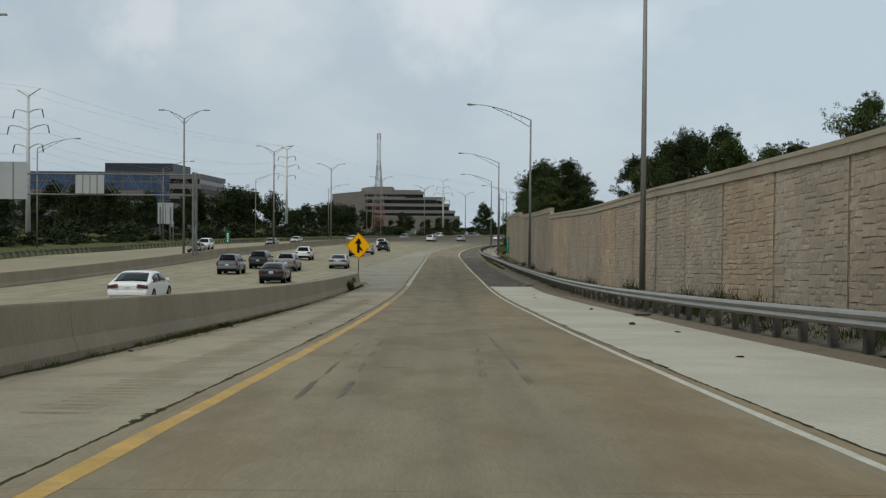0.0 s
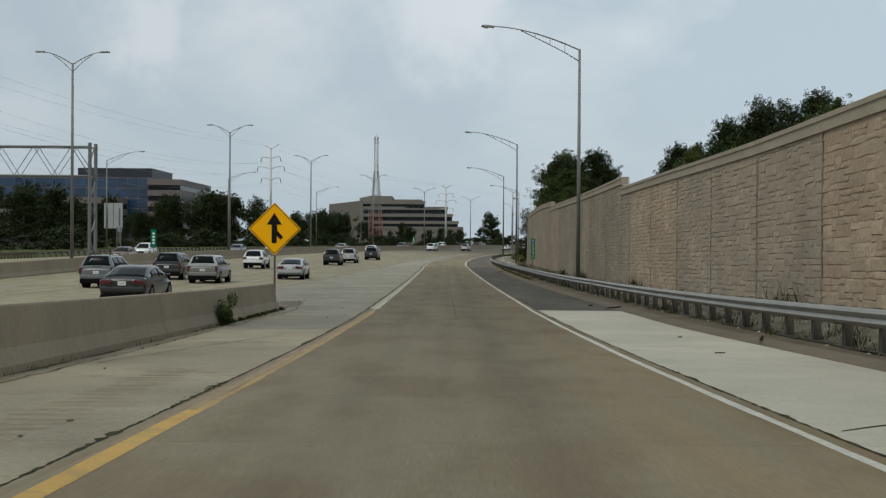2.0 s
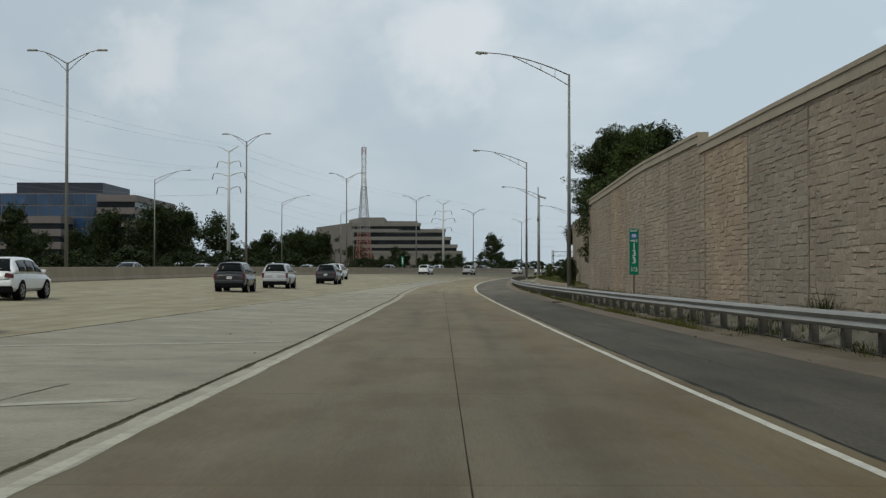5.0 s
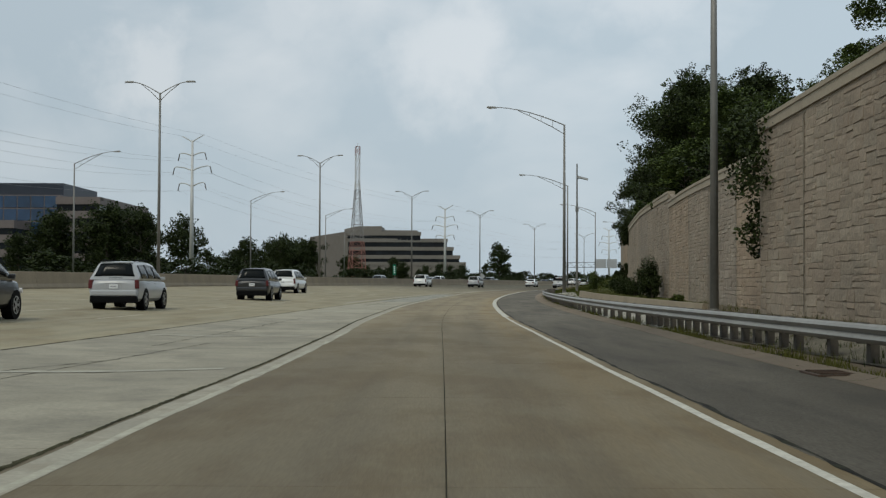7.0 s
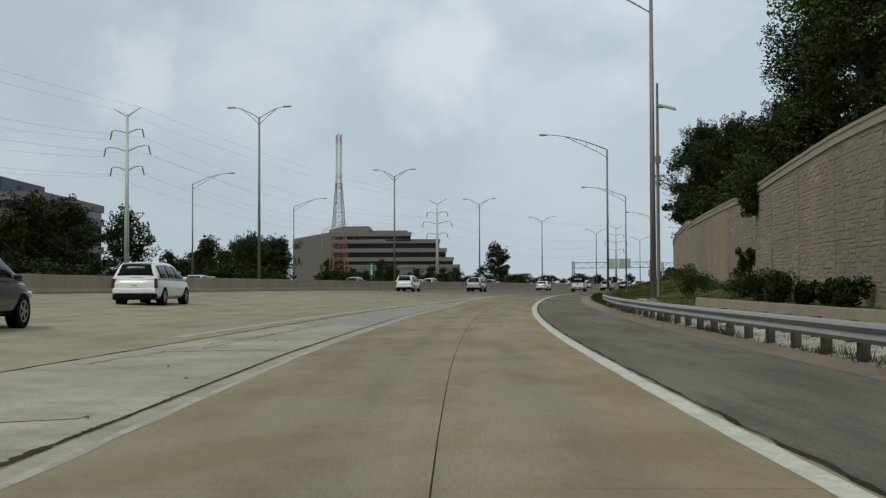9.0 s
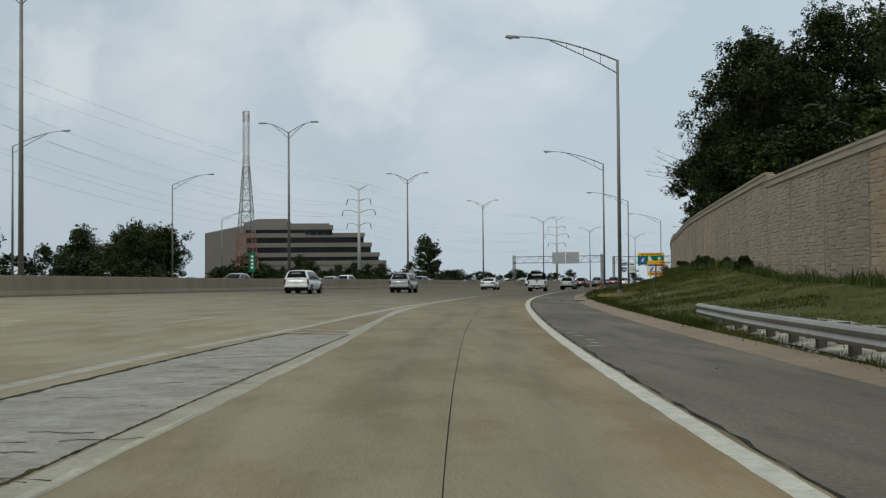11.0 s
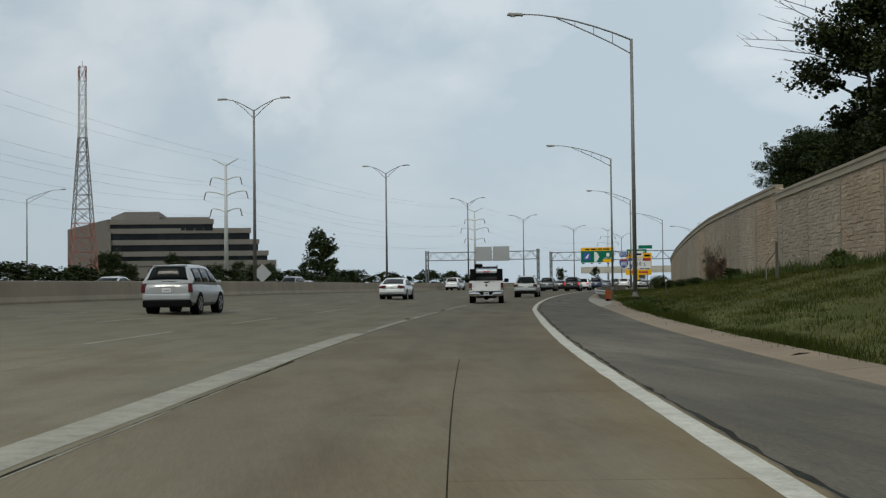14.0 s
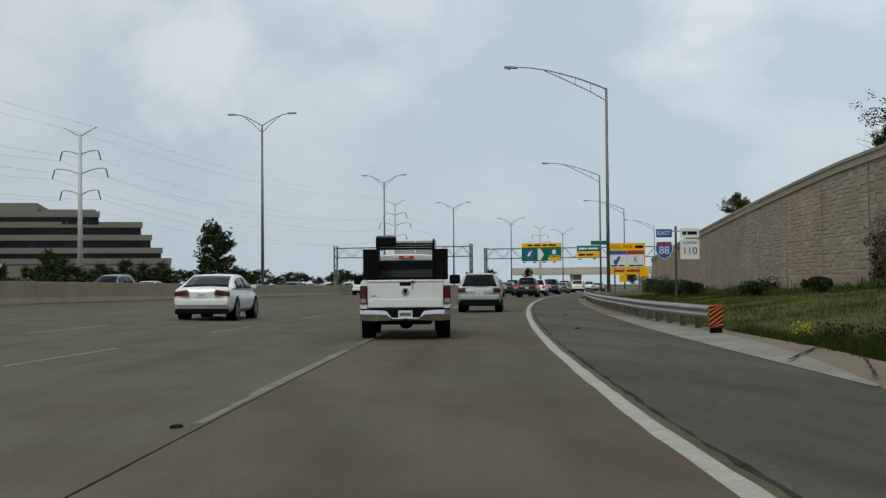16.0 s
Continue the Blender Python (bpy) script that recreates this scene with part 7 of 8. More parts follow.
def soften(ob, width):
    """Rounds the edges between panels."""
    b = ob.modifiers.new("round", "BEVEL")
    b.width, b.segments, b.limit_method, b.angle_limit, b.harden_normals = width, 3, "ANGLE", radians(22), True
    return ob


def shell(sections, k_round=0.0):
    """Skin through cross-sections; each is (y, [(x, z), ...]) for the right half from the bottom up to the middle."""
    bm = bmesh.new()
    rings = []
    for y, half in sections:
        full = half + [(-x, z) for x, z in reversed(half) if x > 1e-4]
        rings.append([bm.verts.new((x, y, z)) for x, z in full])
    n = len(rings[0])
    for a, b in zip(rings[:-1], rings[1:]):
        for j in range(n):
            bm.faces.new((a[j], a[(j + 1) % n], b[(j + 1) % n], b[j]))
    bm.faces.new(rings[0][::-1])
    bm.faces.new(rings[-1])
    bmesh.ops.recalc_face_normals(bm, faces=bm.faces[:])
    return bm


def quad_pane(name, pts, material, parent, label="", lift=0.006):
    """A pane over four corners, pushed out a little along its normal."""
    p = [Vector(q) for q in pts]
    nrm = (p[1] - p[0]).cross(p[3] - p[0]).normalized()
    outer = [q + nrm * lift for q in p]
    inner = [q - nrm * 0.01 for q in p]
    return mesh_ob(name, outer + inner, [(0, 1, 2, 3), (1, 0, 4, 5), (2, 1, 5, 6), (3, 2, 6, 7), (0, 3, 7, 4)], material, parent, label)


KINDS = {
    # length, width, belt, sill, hood, wheel radius, bonnet start, and the roof's line as (along, height)
    "suv": (4.75, 1.92, 1.10, 0.30, 1.06, 0.37, 3.72, ((0.10, 1.14), (0.22, 1.48), (0.36, 1.70), (0.62, 1.77), (1.6, 1.80), (2.5, 1.77), (2.95, 1.70), (3.3, 1.46), (3.8, 1.08))),
    "van": (5.15, 2.00, 1.04, 0.26, 1.00, 0.345, 4.10, ((0.10, 1.10), (0.22, 1.50), (0.34, 1.68), (0.60, 1.75), (1.8, 1.78), (2.7, 1.74), (3.2, 1.64), (3.7, 1.36), (4.2, 1.02))),
    "sedan": (4.90, 1.85, 0.98, 0.25, 0.92, 0.345, 3.70, ((0.42, 1.01), (0.80, 1.15), (1.20, 1.31), (1.60, 1.42), (2.1, 1.46), (2.6, 1.44), (2.95, 1.37), (3.35, 1.16), (3.78, 0.95))),
    "wagon": (4.85, 1.86, 1.04, 0.32, 0.99, 0.36, 3.70, ((0.14, 1.06), (0.38, 1.38), (0.58, 1.56), (0.85, 1.64), (1.7, 1.67), (2.5, 1.64), (2.9, 1.57), (3.3, 1.32), (3.78, 1.00))),
    "boxcar": (5.1, 1.93, 1.07, 0.26, 1.04, 0.365, 3.85, ((0.08, 1.10), (0.16, 1.46), (0.26, 1.66), (0.46, 1.72), (1.6, 1.74), (2.6, 1.71), (3.05, 1.64), (3.4, 1.42), (3.9, 1.05))),
}


def car(kind, body_mat, m, label, group, roof_mat=None, rails=False, braking=False, front_view=False):
    L, W, belt, sill, hood, wr, hb, line = KINDS[kind]
    root = tagged(empty("car", m), label, "car", group)
    w = W / 2
    ly, lz = [p[0] for p in line], [p[1] for p in line]
    H = max(lz)
    low_boot = kind == "sedan"

    def sec(y, top, wid, low=sill):
        return (y, [(wid * 0.84, low), (wid * 0.95, low + 0.10), (wid * 0.99, low + 0.26), (wid, low + 0.42), (wid * 0.985, (low + top) / 2 + 0.16), (wid * 0.975, top - 0.16), (wid * 0.955, top - 0.06), (wid * 0.90, top - 0.01), (wid * 0.5, top + 0.012), (0, top + 0.018)])
    rt_ = belt + (0.04 if low_boot else 0.0)
    body = [sec(0.0, rt_ - 0.13, w * 0.84, sill + 0.26), sec(0.035, rt_ - 0.06, w * 0.91, sill + 0.15), sec(0.11, rt_ - 0.01, w * 0.965, sill + 0.05), sec(0.35, rt_, w * 0.995), sec(0.8, belt + 0.02, w), sec(1.6, belt, w), sec(2.6, belt - 0.01, w), sec(hb - 0.1, belt - 0.03, w), sec(hb + 0.35, hood - 0.03, w * 0.99), sec(L - 0.6, hood - 0.10, w * 0.96), sec(L - 0.25, hood - 0.20, w * 0.88, sill + 0.03), sec(L - 0.07, hood - 0.30, w * 0.78, sill + 0.08), sec(L, hood - 0.42, w * 0.66, sill + 0.16)]
    soften(part("body", shell(body), body_mat, root, smooth=True), 0.03)
    # cabin, drawn through cross-sections under the roof's line
    wb_ = w * 0.945

    def roof(y):
        return float(np.interp(y, ly, lz))

    def half_top(y):
        return wb_ - max(0.0, roof(y) - belt) * 0.36

    def side_pt(sx, y, v, lift=0.0):
        z0, z1 = belt - 0.01, roof(y) - 0.055 * min(1.0, max(0.0, roof(y) - belt) / 0.3)
        x = wb_ + (half_top(y) - wb_) * v + 0.030 * 4 * v * (1 - v)
        return Vector((sx * (x + lift), y, z0 + (z1 - z0) * v))

    def top_pt(u, y, lift=0.0):
        x = half_top(y) - 0.05
        return Vector((u * x, y, roof(y) + 0.018 * (1 - u * u) - 0.008 * u * u + lift))
    ys = sorted(set(list(ly) + [(p + q) / 2 for p, q in zip(ly[:-1], ly[1:])]))
    secs = []
    for y in ys:
        pts = [side_pt(1, y, v) for v in (0, 0.33, 0.66, 1.0)] + [top_pt(u, y) for u in (1.0, 0.6, 0.0)]
        secs.append((y, [(p.x, p.z) for p in pts]))
    part("cabin", shell(secs), roof_mat or body_mat, root, smooth=True)

    def glazing(name, grid, label_, flip):
        nr, nc = len(grid), len(grid[0])
        vs = [p for row in grid for p in row]
        fs = [(i * nc + j, i * nc + j + 1, i * nc + nc + j + 1, i * nc + nc + j) for i in range(nr - 1) for j in range(nc - 1)]
        if flip:
            fs = [f[::-1] for f in fs]
        ob = mesh_ob(name, vs, fs, M_GLASS, root, label_, smooth=True)
        th = ob.modifiers.new("thick", "SOLIDIFY")
        th.thickness = 0.006
        return ob
    ra, rb = (ly[0] + 0.10, ly[3] - 0.12) if low_boot else (ly[0] + 0.03, ly[2] - 0.01)
    us = (-0.93, -0.5, 0.0, 0.5, 0.93)
    glazing("rear_window", [[top_pt(u * (0.97 if i else 1.0), ra + (rb - ra) * i / 5, 0.010) + Vector((0, -0.012, 0)) for u in us] for i in range(6)], "dark rear window", False)
    glazing("windscreen", [[top_pt(u, ly[-3] + 0.05 + (ly[-1] - ly[-3] - 0.12) * i / 4, 0.010) + Vector((0, 0.012, 0)) for u in us] for i in range(5)], "dark windscreen", False)
    ya, yb = (ly[0] + 0.62, ly[-1] - 0.42) if low_boot else (ly[2] + 0.14, ly[-1] - 0.42)
    n_win = 2 if low_boot else 3
    for sx in (-1, 1):
        for k in range(n_win):
            y0, y1 = ya + (yb - ya) * k / n_win + 0.03, ya + (yb - ya) * (k + 1) / n_win - 0.03
            glazing("side_window", [[side_pt(sx, y0 + (y1 - y0) * i / 5, v, 0.006) for v in (0.10, 0.5, 0.90)] for i in range(6)], "tinted side window", sx < 0)
        for k in range(2 if not low_boot else 2):
            y0 = ya + (yb - ya) * (0.30 if k == 0 else 0.66)
            part("door_handle", boxy((0.02, 0.17, 0.03), 0.008, (sx * (w * 0.99), y0, belt - 0.13)), body_mat, root)
        for y in (0.98, L - 0.95):
            wheel(root, sx * (w - 0.125), y, wr, 0.235, sx, 5)
            bm = bmesh.new()
            tube(bm, (sx * (w - 0.30), y, wr + 0.015), (sx * (w + 0.002), y, wr + 0.015), wr + 0.045, seg=26)
            part("wheel_arch", bm, M_BLACK, root, "dark wheel arch")
        lamp = M_LAMP_RED if braking else M_RED
        size, px, pz_, tilt = {"sedan": ((0.50, 0.20, 0.17), 0.29, belt - 0.13, 8), "van": ((0.15, 0.16, 0.42), 0.115, belt - 0.16, -3), "wagon": ((0.36, 0.20, 0.17), 0.20, belt - 0.10, 8)}.get(kind, ((0.17, 0.16, 0.34), 0.115, belt - 0.15, -3))
        tl = part("tail_lamp", boxy(size, 0.035, taper=(0.9, 1.0)), lamp, root, "red tail lamp")
        tl.matrix_local = pose(sx * (w - px), 0.055 if kind in ("sedan", "wagon") else 0.07, pz_, 0, sx * tilt, sx * (20 if kind in ("sedan", "wagon") else 15))
        if kind in ("wagon", "sedan"):
            part("reversing_lens", boxy((0.12, 0.02, 0.05), 0.008, (-sx * 0.15, -0.078, -0.02)), M_LENS, tl, "white reversing lens")
        mi = part("door_mirror", boxy((0.19, 0.10, 0.13), 0.04), body_mat, root)
        mi.matrix_local = pose(sx * (w + 0.07), ly[-1] - 0.55, belt + 0.07)
        hl = part("headlamp", boxy((0.42, 0.2, 0.16), 0.05), M_LENS, root, "clear headlamp")
        hl.matrix_local = pose(sx * (w * 0.66), L - 0.14, hood - 0.30, 0, 0, sx * 24)
        part("exhaust_pipe", boxy((0.12, 0.1, 0.05), 0.015, (sx * (w - 0.42), 0.04, sill - 0.02)), M_GALV, root)
    part("bumper", boxy((W * 0.91, 0.20, 0.24), 0.08, (0, 0.05, sill + 0.32), seg=3), body_mat, root)
    part("lower_valance", boxy((W * 0.91, 0.26, 0.17 if low_boot else 0.26), 0.05, (0, 0.07, sill + (0.035 if low_boot else 0.08))), M_BLACK, root, "black lower valance")
    part("underbody", boxy((W * 0.70, L - 0.6, 0.14), 0.03, (0, L / 2, sill + 0.03)), M_BLACK, root)
    part("grille", boxy((W * 0.5, 0.06, 0.2), 0.02, (0, L - 0.02, hood - 0.42)), M_BLACK, root, "black grille")
    pz = belt - (0.18 if low_boot else 0.24)
    part("plate_recess", boxy((0.52, 0.03, 0.19), 0.02, (0, 0.004, pz)), body_mat, root)
    pl = part("number_plate", boxy((0.31, 0.02, 0.155), 0.004, (0, -0.016, pz)), M_PLATE, root, "pale plate with a dark bar")
    part("plate_bar", boxy((0.22, 0.004, 0.05), 0, (0, -0.029, pz)), M_CAR_SILVER, pl)
    if kind in ("suv", "boxcar"):
        part("trim_strip", boxy((0.62, 0.03, 0.028), 0.01, (0, 0.0, pz + 0.125)), body_mat, root)
    if not low_boot:
        part("wiper", boxy((0.5, 0.02, 0.015), 0.004, (0.05, ly[0] + 0.005, roof(ly[0]) + 0.04)), M_BLACK, root)
        part("roof_spoiler", boxy((W * 0.62, 0.20, 0.04), 0.015, (0, ly[2] + 0.08, roof(ly[2] + 0.1) + 0.02)), roof_mat or body_mat, root)
    if rails:
        for sx in (-1, 1):
            xr = half_top(1.6) - 0.06
            bm = bmesh.new()
            pipe(bm, [(sx * xr, ly[3], roof(ly[3]) - 0.01), (sx * xr, ly[3] + 0.15, H + 0.05), (sx * xr, ly[-4], H + 0.05), (sx * xr, ly[-4] + 0.2, H - 0.06)], 0.02, 6)
            part("roof_rail", bm, M_BLACK, root, "black roof rail")
    return root


M_CAR_STEEL = paint("car_steel_grey", (0.36, 0.385, 0.375))
EAST = "traffic on the motorway"
WEST = "oncoming traffic"


def drive(kind, mt, s, d, label, group=EAST, turn=0.0, **kw):
    z = surf(s, d) if group == EAST else MED_H(s)
    return car(kind, mt, at(s, d, z + 0.006, turn), label, group, **kw)


def lane(s, k):
    return EDGE(s) - 3.66 * (k - 0.5)


drive("sedan", M_CAR_WHITE, 52.5, lane(53, 1), "white saloon car on the motorway behind the barrier")
drive("sedan", M_CAR_BLACK, 87, lane(88, 1), "black saloon car on the motorway")
drive("suv", M_CAR_BLACK, 121, lane(121, 3), "black off-road car in a middle lane")
drive("sedan", M_CAR_SILVER, 126, lane(126, 1), "silver saloon car in the outer lane")
drive("wagon", M_CAR_WHITE, 150, lane(150, 3), "white estate car in a middle lane")
drive("boxcar", M_CAR_TAN, 115.5, lane(116, 2), "boxy pewter estate car with a silver roof", roof_mat=M_CAR_SILVER)
drive("suv", M_CAR_GREY, 106.5, lane(107, 3), "dark grey off-road car with roof rails", rails=True)
drive("suv", M_CAR_BLACK, 176, lane(176, 2), "black off-road car in a middle lane")
drive("suv", M_CAR_SILVER, 190.5, lane(191, 2), "silver boxy off-road car with roof rails", rails=True)
drive("suv", M_CAR_BLACK, 213.5, lane(214, 2), "black off-road car with tinted windows")
drive("suv", M_CAR_SILVER, 341, -11.4, "silver off-road car in a middle lane")
drive("van", M_CAR_WHITE, 322.6, -16.05, "white people carrier in the inner lane")
drive("van", M_CAR_WHITE, 238, lane(238, 3), "white people carrier with dark rear window")
drive("sedan", M_CAR_WHITE, 380, -8.8, "white saloon car with red tail lamps", turn=0.5)
drive("van", M_CAR_WHITE, 465, -18.4, "white people carrier far ahead")
drive("wagon", M_CAR_STEEL, 394, -0.55, "silver estate car ahead of the pickup", rails=True)
far = ((438, 1, "wagon", M_CAR_MAROON), (452, 0, "suv", M_CAR_BLACK), (457, 1, "suv", M_CAR_GREY), (466, 0, "wagon", M_CAR_WHITE), (471, 1, "sedan", M_CAR_BLACK), (478, 2, "sedan", M_CAR_SILVER), (485, 0, "suv", M_CAR_BLUE), (491, 1, "suv", M_CAR_SILVER), (499, 0, "sedan", M_CAR_GREY), (508, 2, "suv", M_CAR_BLACK), (516, 1, "sedan", M_CAR_BLACK), (524, 0, "suv", M_CAR_WHITE), (538, 1, "suv", M_CAR_GREY), (552, 0, "sedan", M_CAR_SILVER), (570, 1, "van", M_CAR_WHITE))
NAMES = {"wagon": "estate car", "suv": "off-road car", "sedan": "saloon car", "van": "people carrier"}
COL = {M_CAR_MAROON: "maroon", M_CAR_BLACK: "black", M_CAR_GREY: "grey", M_CAR_WHITE: "white", M_CAR_SILVER: "silver", M_CAR_BLUE: "dark blue"}
for s, k, kind, mt in far:
    d = -0.4 if k == 0 else lane(s, k)
    drive(kind, mt, s, d, COL[mt] + " " + NAMES[kind] + " in the queue far ahead", braking=(k == 0 and s < 470))
for s, k, kind, mt in ((176, 2, "sedan", M_CAR_MAROON), (196, 3, "suv", M_CAR_WHITE), (228, 2, "sedan", M_CAR_GREY), (262, 3, "sedan", M_CAR_SILVER), (300, 2, "sedan", M_CAR_SILVER), (312, 3, "sedan", M_CAR_BLUE), (352, 2, "wagon", M_CAR_GREY), (384, 2, "sedan", M_CAR_SILVER), (402, 3, "suv", M_CAR_WHITE), (430, 2, "suv", M_CAR_GREY), (447, 3, "sedan", M_CAR_SILVER), (480, 2, "sedan", M_CAR_BLUE)):
    drive(kind, mt, s, MEDIAN(s) - 3.0 - 3.66 * (k - 0.5), COL[mt] + " " + NAMES[kind] + " coming the other way", WEST, 180.0)


M_LENS_DIM = mat("lens_dull", (0.30, 0.26, 0.25), 0.3, vary=0.05)
M_BOARD = mat("dark_board", (0.05, 0.05, 0.052), 0.7, vary=0.1, spec=0.2)
M_HIGH_LAMP = glow_mat("high_lamp", (0.45, 0.02, 0.02), 0.25)


# ---- the white pickup with a ladder rack ----
def pickup(m):
    root = tagged(empty("pickup_truck", m), "white pickup truck with black ladder rack and chrome bumper", "pickup truck")
    w = 0.99
    # bed sides, rear corners
    part("bed_floor", boxy((1.80, 1.95, 0.10), 0.01, (0, 1.08, 0.72)), M_BLACK, root)
    for sx in (-1, 1):
        sec = [(0.0, [0.94, 0.985, 0.985, 0.965]), (0.06, [0.95, 1.005, 1.005, 0.985]), (1.0, [0.95, 1.01, 1.01, 0.985]), (2.05, [0.95, 1.005, 1.005, 0.98])]
        vs, fs = [], []
        for y, xs in sec:
            for x, z in ((0.845, 0.66), (xs[0], 0.655), (xs[1], 0.72), (xs[2], 1.12), (xs[3], 1.27), (xs[3] - 0.05, 1.315), (0.845, 1.315)):
                vs.append((sx * x, y, z))
        n = 7
        for i in range(3):
            for j in range(n):
                fs.append((i * n + j, i * n + (j + 1) % n, (i + 1) * n + (j + 1) % n, (i + 1) * n + j))
        fs += [tuple(range(n)), tuple(range(3 * n, 4 * n))]
        mesh_ob("bed_side", vs, fs, M_CAR_WHITE, root, "white bed side")
        # lamps
        lamp = part("tail_lamp", boxy((0.155, 0.12, 0.40), 0.015, (0, 0, 0)), M_BLACK, root, "tall red tail lamp with white lens")
        lamp.matrix_local = pose(sx * 0.918, 0.030, 0.985, 0, sx * -1.0, sx * 8)
        part("reversing_lens", boxy((0.128, 0.02, 0.10), 0.008, (0, -0.056, -0.135)), M_LENS_DIM, lamp, "white reversing lens")
        part("red_lens", boxy((0.128, 0.02, 0.265), 0.008, (0, -0.056, 0.052)), M_RED, lamp)
        part("tyre_flap", boxy((0.30, 0.03, 0.30), 0.01, (sx * 0.80, 1.55, 0.55)), M_BLACK, root)
        for y in (1.28, 4.85):
            wheel(root, sx * 0.845, y, 0.405, 0.29, sx, 8)
            bm = bmesh.new()
            tube(bm, (sx * 0.72, y, 0.43), (sx * 1.004, y, 0.43), 0.50, seg=24)
            part("wheel_arch", bm, M_BLACK, root, "dark wheel arch")
        # mirrors
        mi = part("door_mirror", boxy((0.27, 0.14, 0.23), 0.05), M_BLACK, root, "black towing mirror")
        mi.matrix_local = pose(sx * 1.20, 3.75, 1.34)
        part("mirror_arm", boxy((0.2, 0.06, 0.05), 0.01, (sx * 1.03, 3.78, 1.28)), M_BLACK, root)
    # tailgate
    tg = part("tailgate", boxy((1.675, 0.075, 0.605), 0.016, (0, 0.035, 0.998), seg=3), M_CAR_WHITE, root, "white tailgate with rust stain")
    part("crease", boxy((1.60, 0.03, 0.185), 0.012, (0, -0.002, 0.798)), M_CAR_WHITE, tg)
    part("top_lip", boxy((1.675, 0.10, 0.05), 0.02, (0, 0.03, 1.290)), M_CAR_WHITE, tg)
    part("handle_recess", boxy((0.25, 0.02, 0.075), 0.012, (0.0, -0.002, 1.225)), M_BLACK, tg, "black handle")
    part("latch_rag", boxy((0.10, 0.05, 0.03), 0.012, (0.17, -0.01, 1.275)), M_JOINT, tg)
    bm = bmesh.new()
    tube(bm, (0, -0.022, 1.055), (0, 0.0, 1.055), 0.085, 0.085, 20)
    part("badge", bm, M_CHROME, tg, "round chrome badge")
    bm = bmesh.new()
    tube(bm, (0, -0.030, 1.07), (0, -0.02, 1.07), 0.040, 0.05, 6)
    box(bm, (0, -0.026, 1.02), (0.035, 0.012, 0.06))
    part("badge_centre", bm, M_INK, tg)
    part("model_badge", boxy((0.12, 0.012, 0.03), 0.004, (-0.70, -0.006, 0.965)), M_ALLOY, tg, "small grey badge")
    part("model_badge", boxy((0.13, 0.012, 0.035), 0.004, (0.70, -0.006, 0.81)), M_ALLOY, tg, "small grey badge")
    rust = mat("rust_run", (0.42, 0.30, 0.16), 0.8, vary=0.15, grain=30)
    part("rust_streak", boxy((0.025, 0.004, 0.17), 0, (0.165, -0.004, 1.18)), rust, tg, "brown rust streak")
    # bumper: two chrome wings with a dark step between them
    for sx in (-1, 1):
        vs = []
        for x, z0, z1, y in ((0.0, 0.425, 0.485, -0.175), (0.30, 0.425, 0.485, -0.175), (0.41, 0.42, 0.63, -0.17), (0.60, 0.415, 0.65, -0.155), (0.86, 0.415, 0.655, -0.12), (1.0, 0.43, 0.655, -0.02), (1.005, 0.45, 0.65, 0.22)):
            vs += [(sx * x, y, z0), (sx * x, y - 0.03, z0 + (z1 - z0) * 0.62), (sx * x, y - 0.01, z1), (sx * x * 0.985, y + 0.06, z1), (sx * x * 0.985, y + 0.06, z0)]
        fs = [(i * 5 + j, i * 5 + (j + 1) % 5, i * 5 + 5 + (j + 1) % 5, i * 5 + 5 + j) for i in range(6) for j in range(5)] + [(0, 1, 2, 3, 4), (30, 31, 32, 33, 34)]
        mesh_ob("bumper_wing", vs, fs, M_CHROME, root, "polished chrome bumper wing")
    part("bumper_step", boxy((1.95, 0.20, 0.035), 0.012, (0, 0.0, 0.668)), M_BLACK, root, "black step pad")
    part("bumper_centre", boxy((0.90, 0.06, 0.22), 0.01, (0, -0.075, 0.56)), M_BLACK, root)
    np_ = part("number_plate", boxy((0.31, 0.015, 0.16), 0.005, (0, -0.165, 0.562)), M_PLATE, root, "white plate with a dark bar")
    part("plate_bar", boxy((0.25, 0.004, 0.07), 0, (0, -0.175, 0.555)), M_CAR_GREY, np_)
    bm = bmesh.new()
    bmesh.ops.create_uvsphere(bm, u_segments=12, v_segments=8, radius=0.032)
    ball = part("tow_ball", bm, M_CHROME, root, "chrome tow ball")
    ball.matrix_local = pose(0, -0.26, 0.47)
    part("hitch", boxy((0.09, 0.34, 0.07), 0.01, (0, -0.10, 0.405)), M_BLACK, root)
    part("axle_housing", boxy((1.2, 0.16, 0.14), 0.06, (0, 1.28, 0.36)), M_BLACK, root)
    bm = bmesh.new()
    bmesh.ops.create_uvsphere(bm, u_segments=12, v_segments=8, radius=0.18)
    diff = part("differential", bm, M_BLACK, root)
    diff.matrix_local = pose(0.0, 1.24, 0.37)
    part("spare_tyre", boxy((0.70, 0.7, 0.22), 0.09, (0, 0.62, 0.60)), M_RUBBER, root)
    bm = bmesh.new()
    tube(bm, (0.62, 0.05, 0.42), (0.62, 1.2, 0.46), 0.04, seg=10)
    part("exhaust_pipe", bm, M_GALV, root, "steel exhaust pipe")
    part("underbody", boxy((1.62, 4.9, 0.26), 0.05, (0, 2.95, 0.50)), M_BLACK, root)
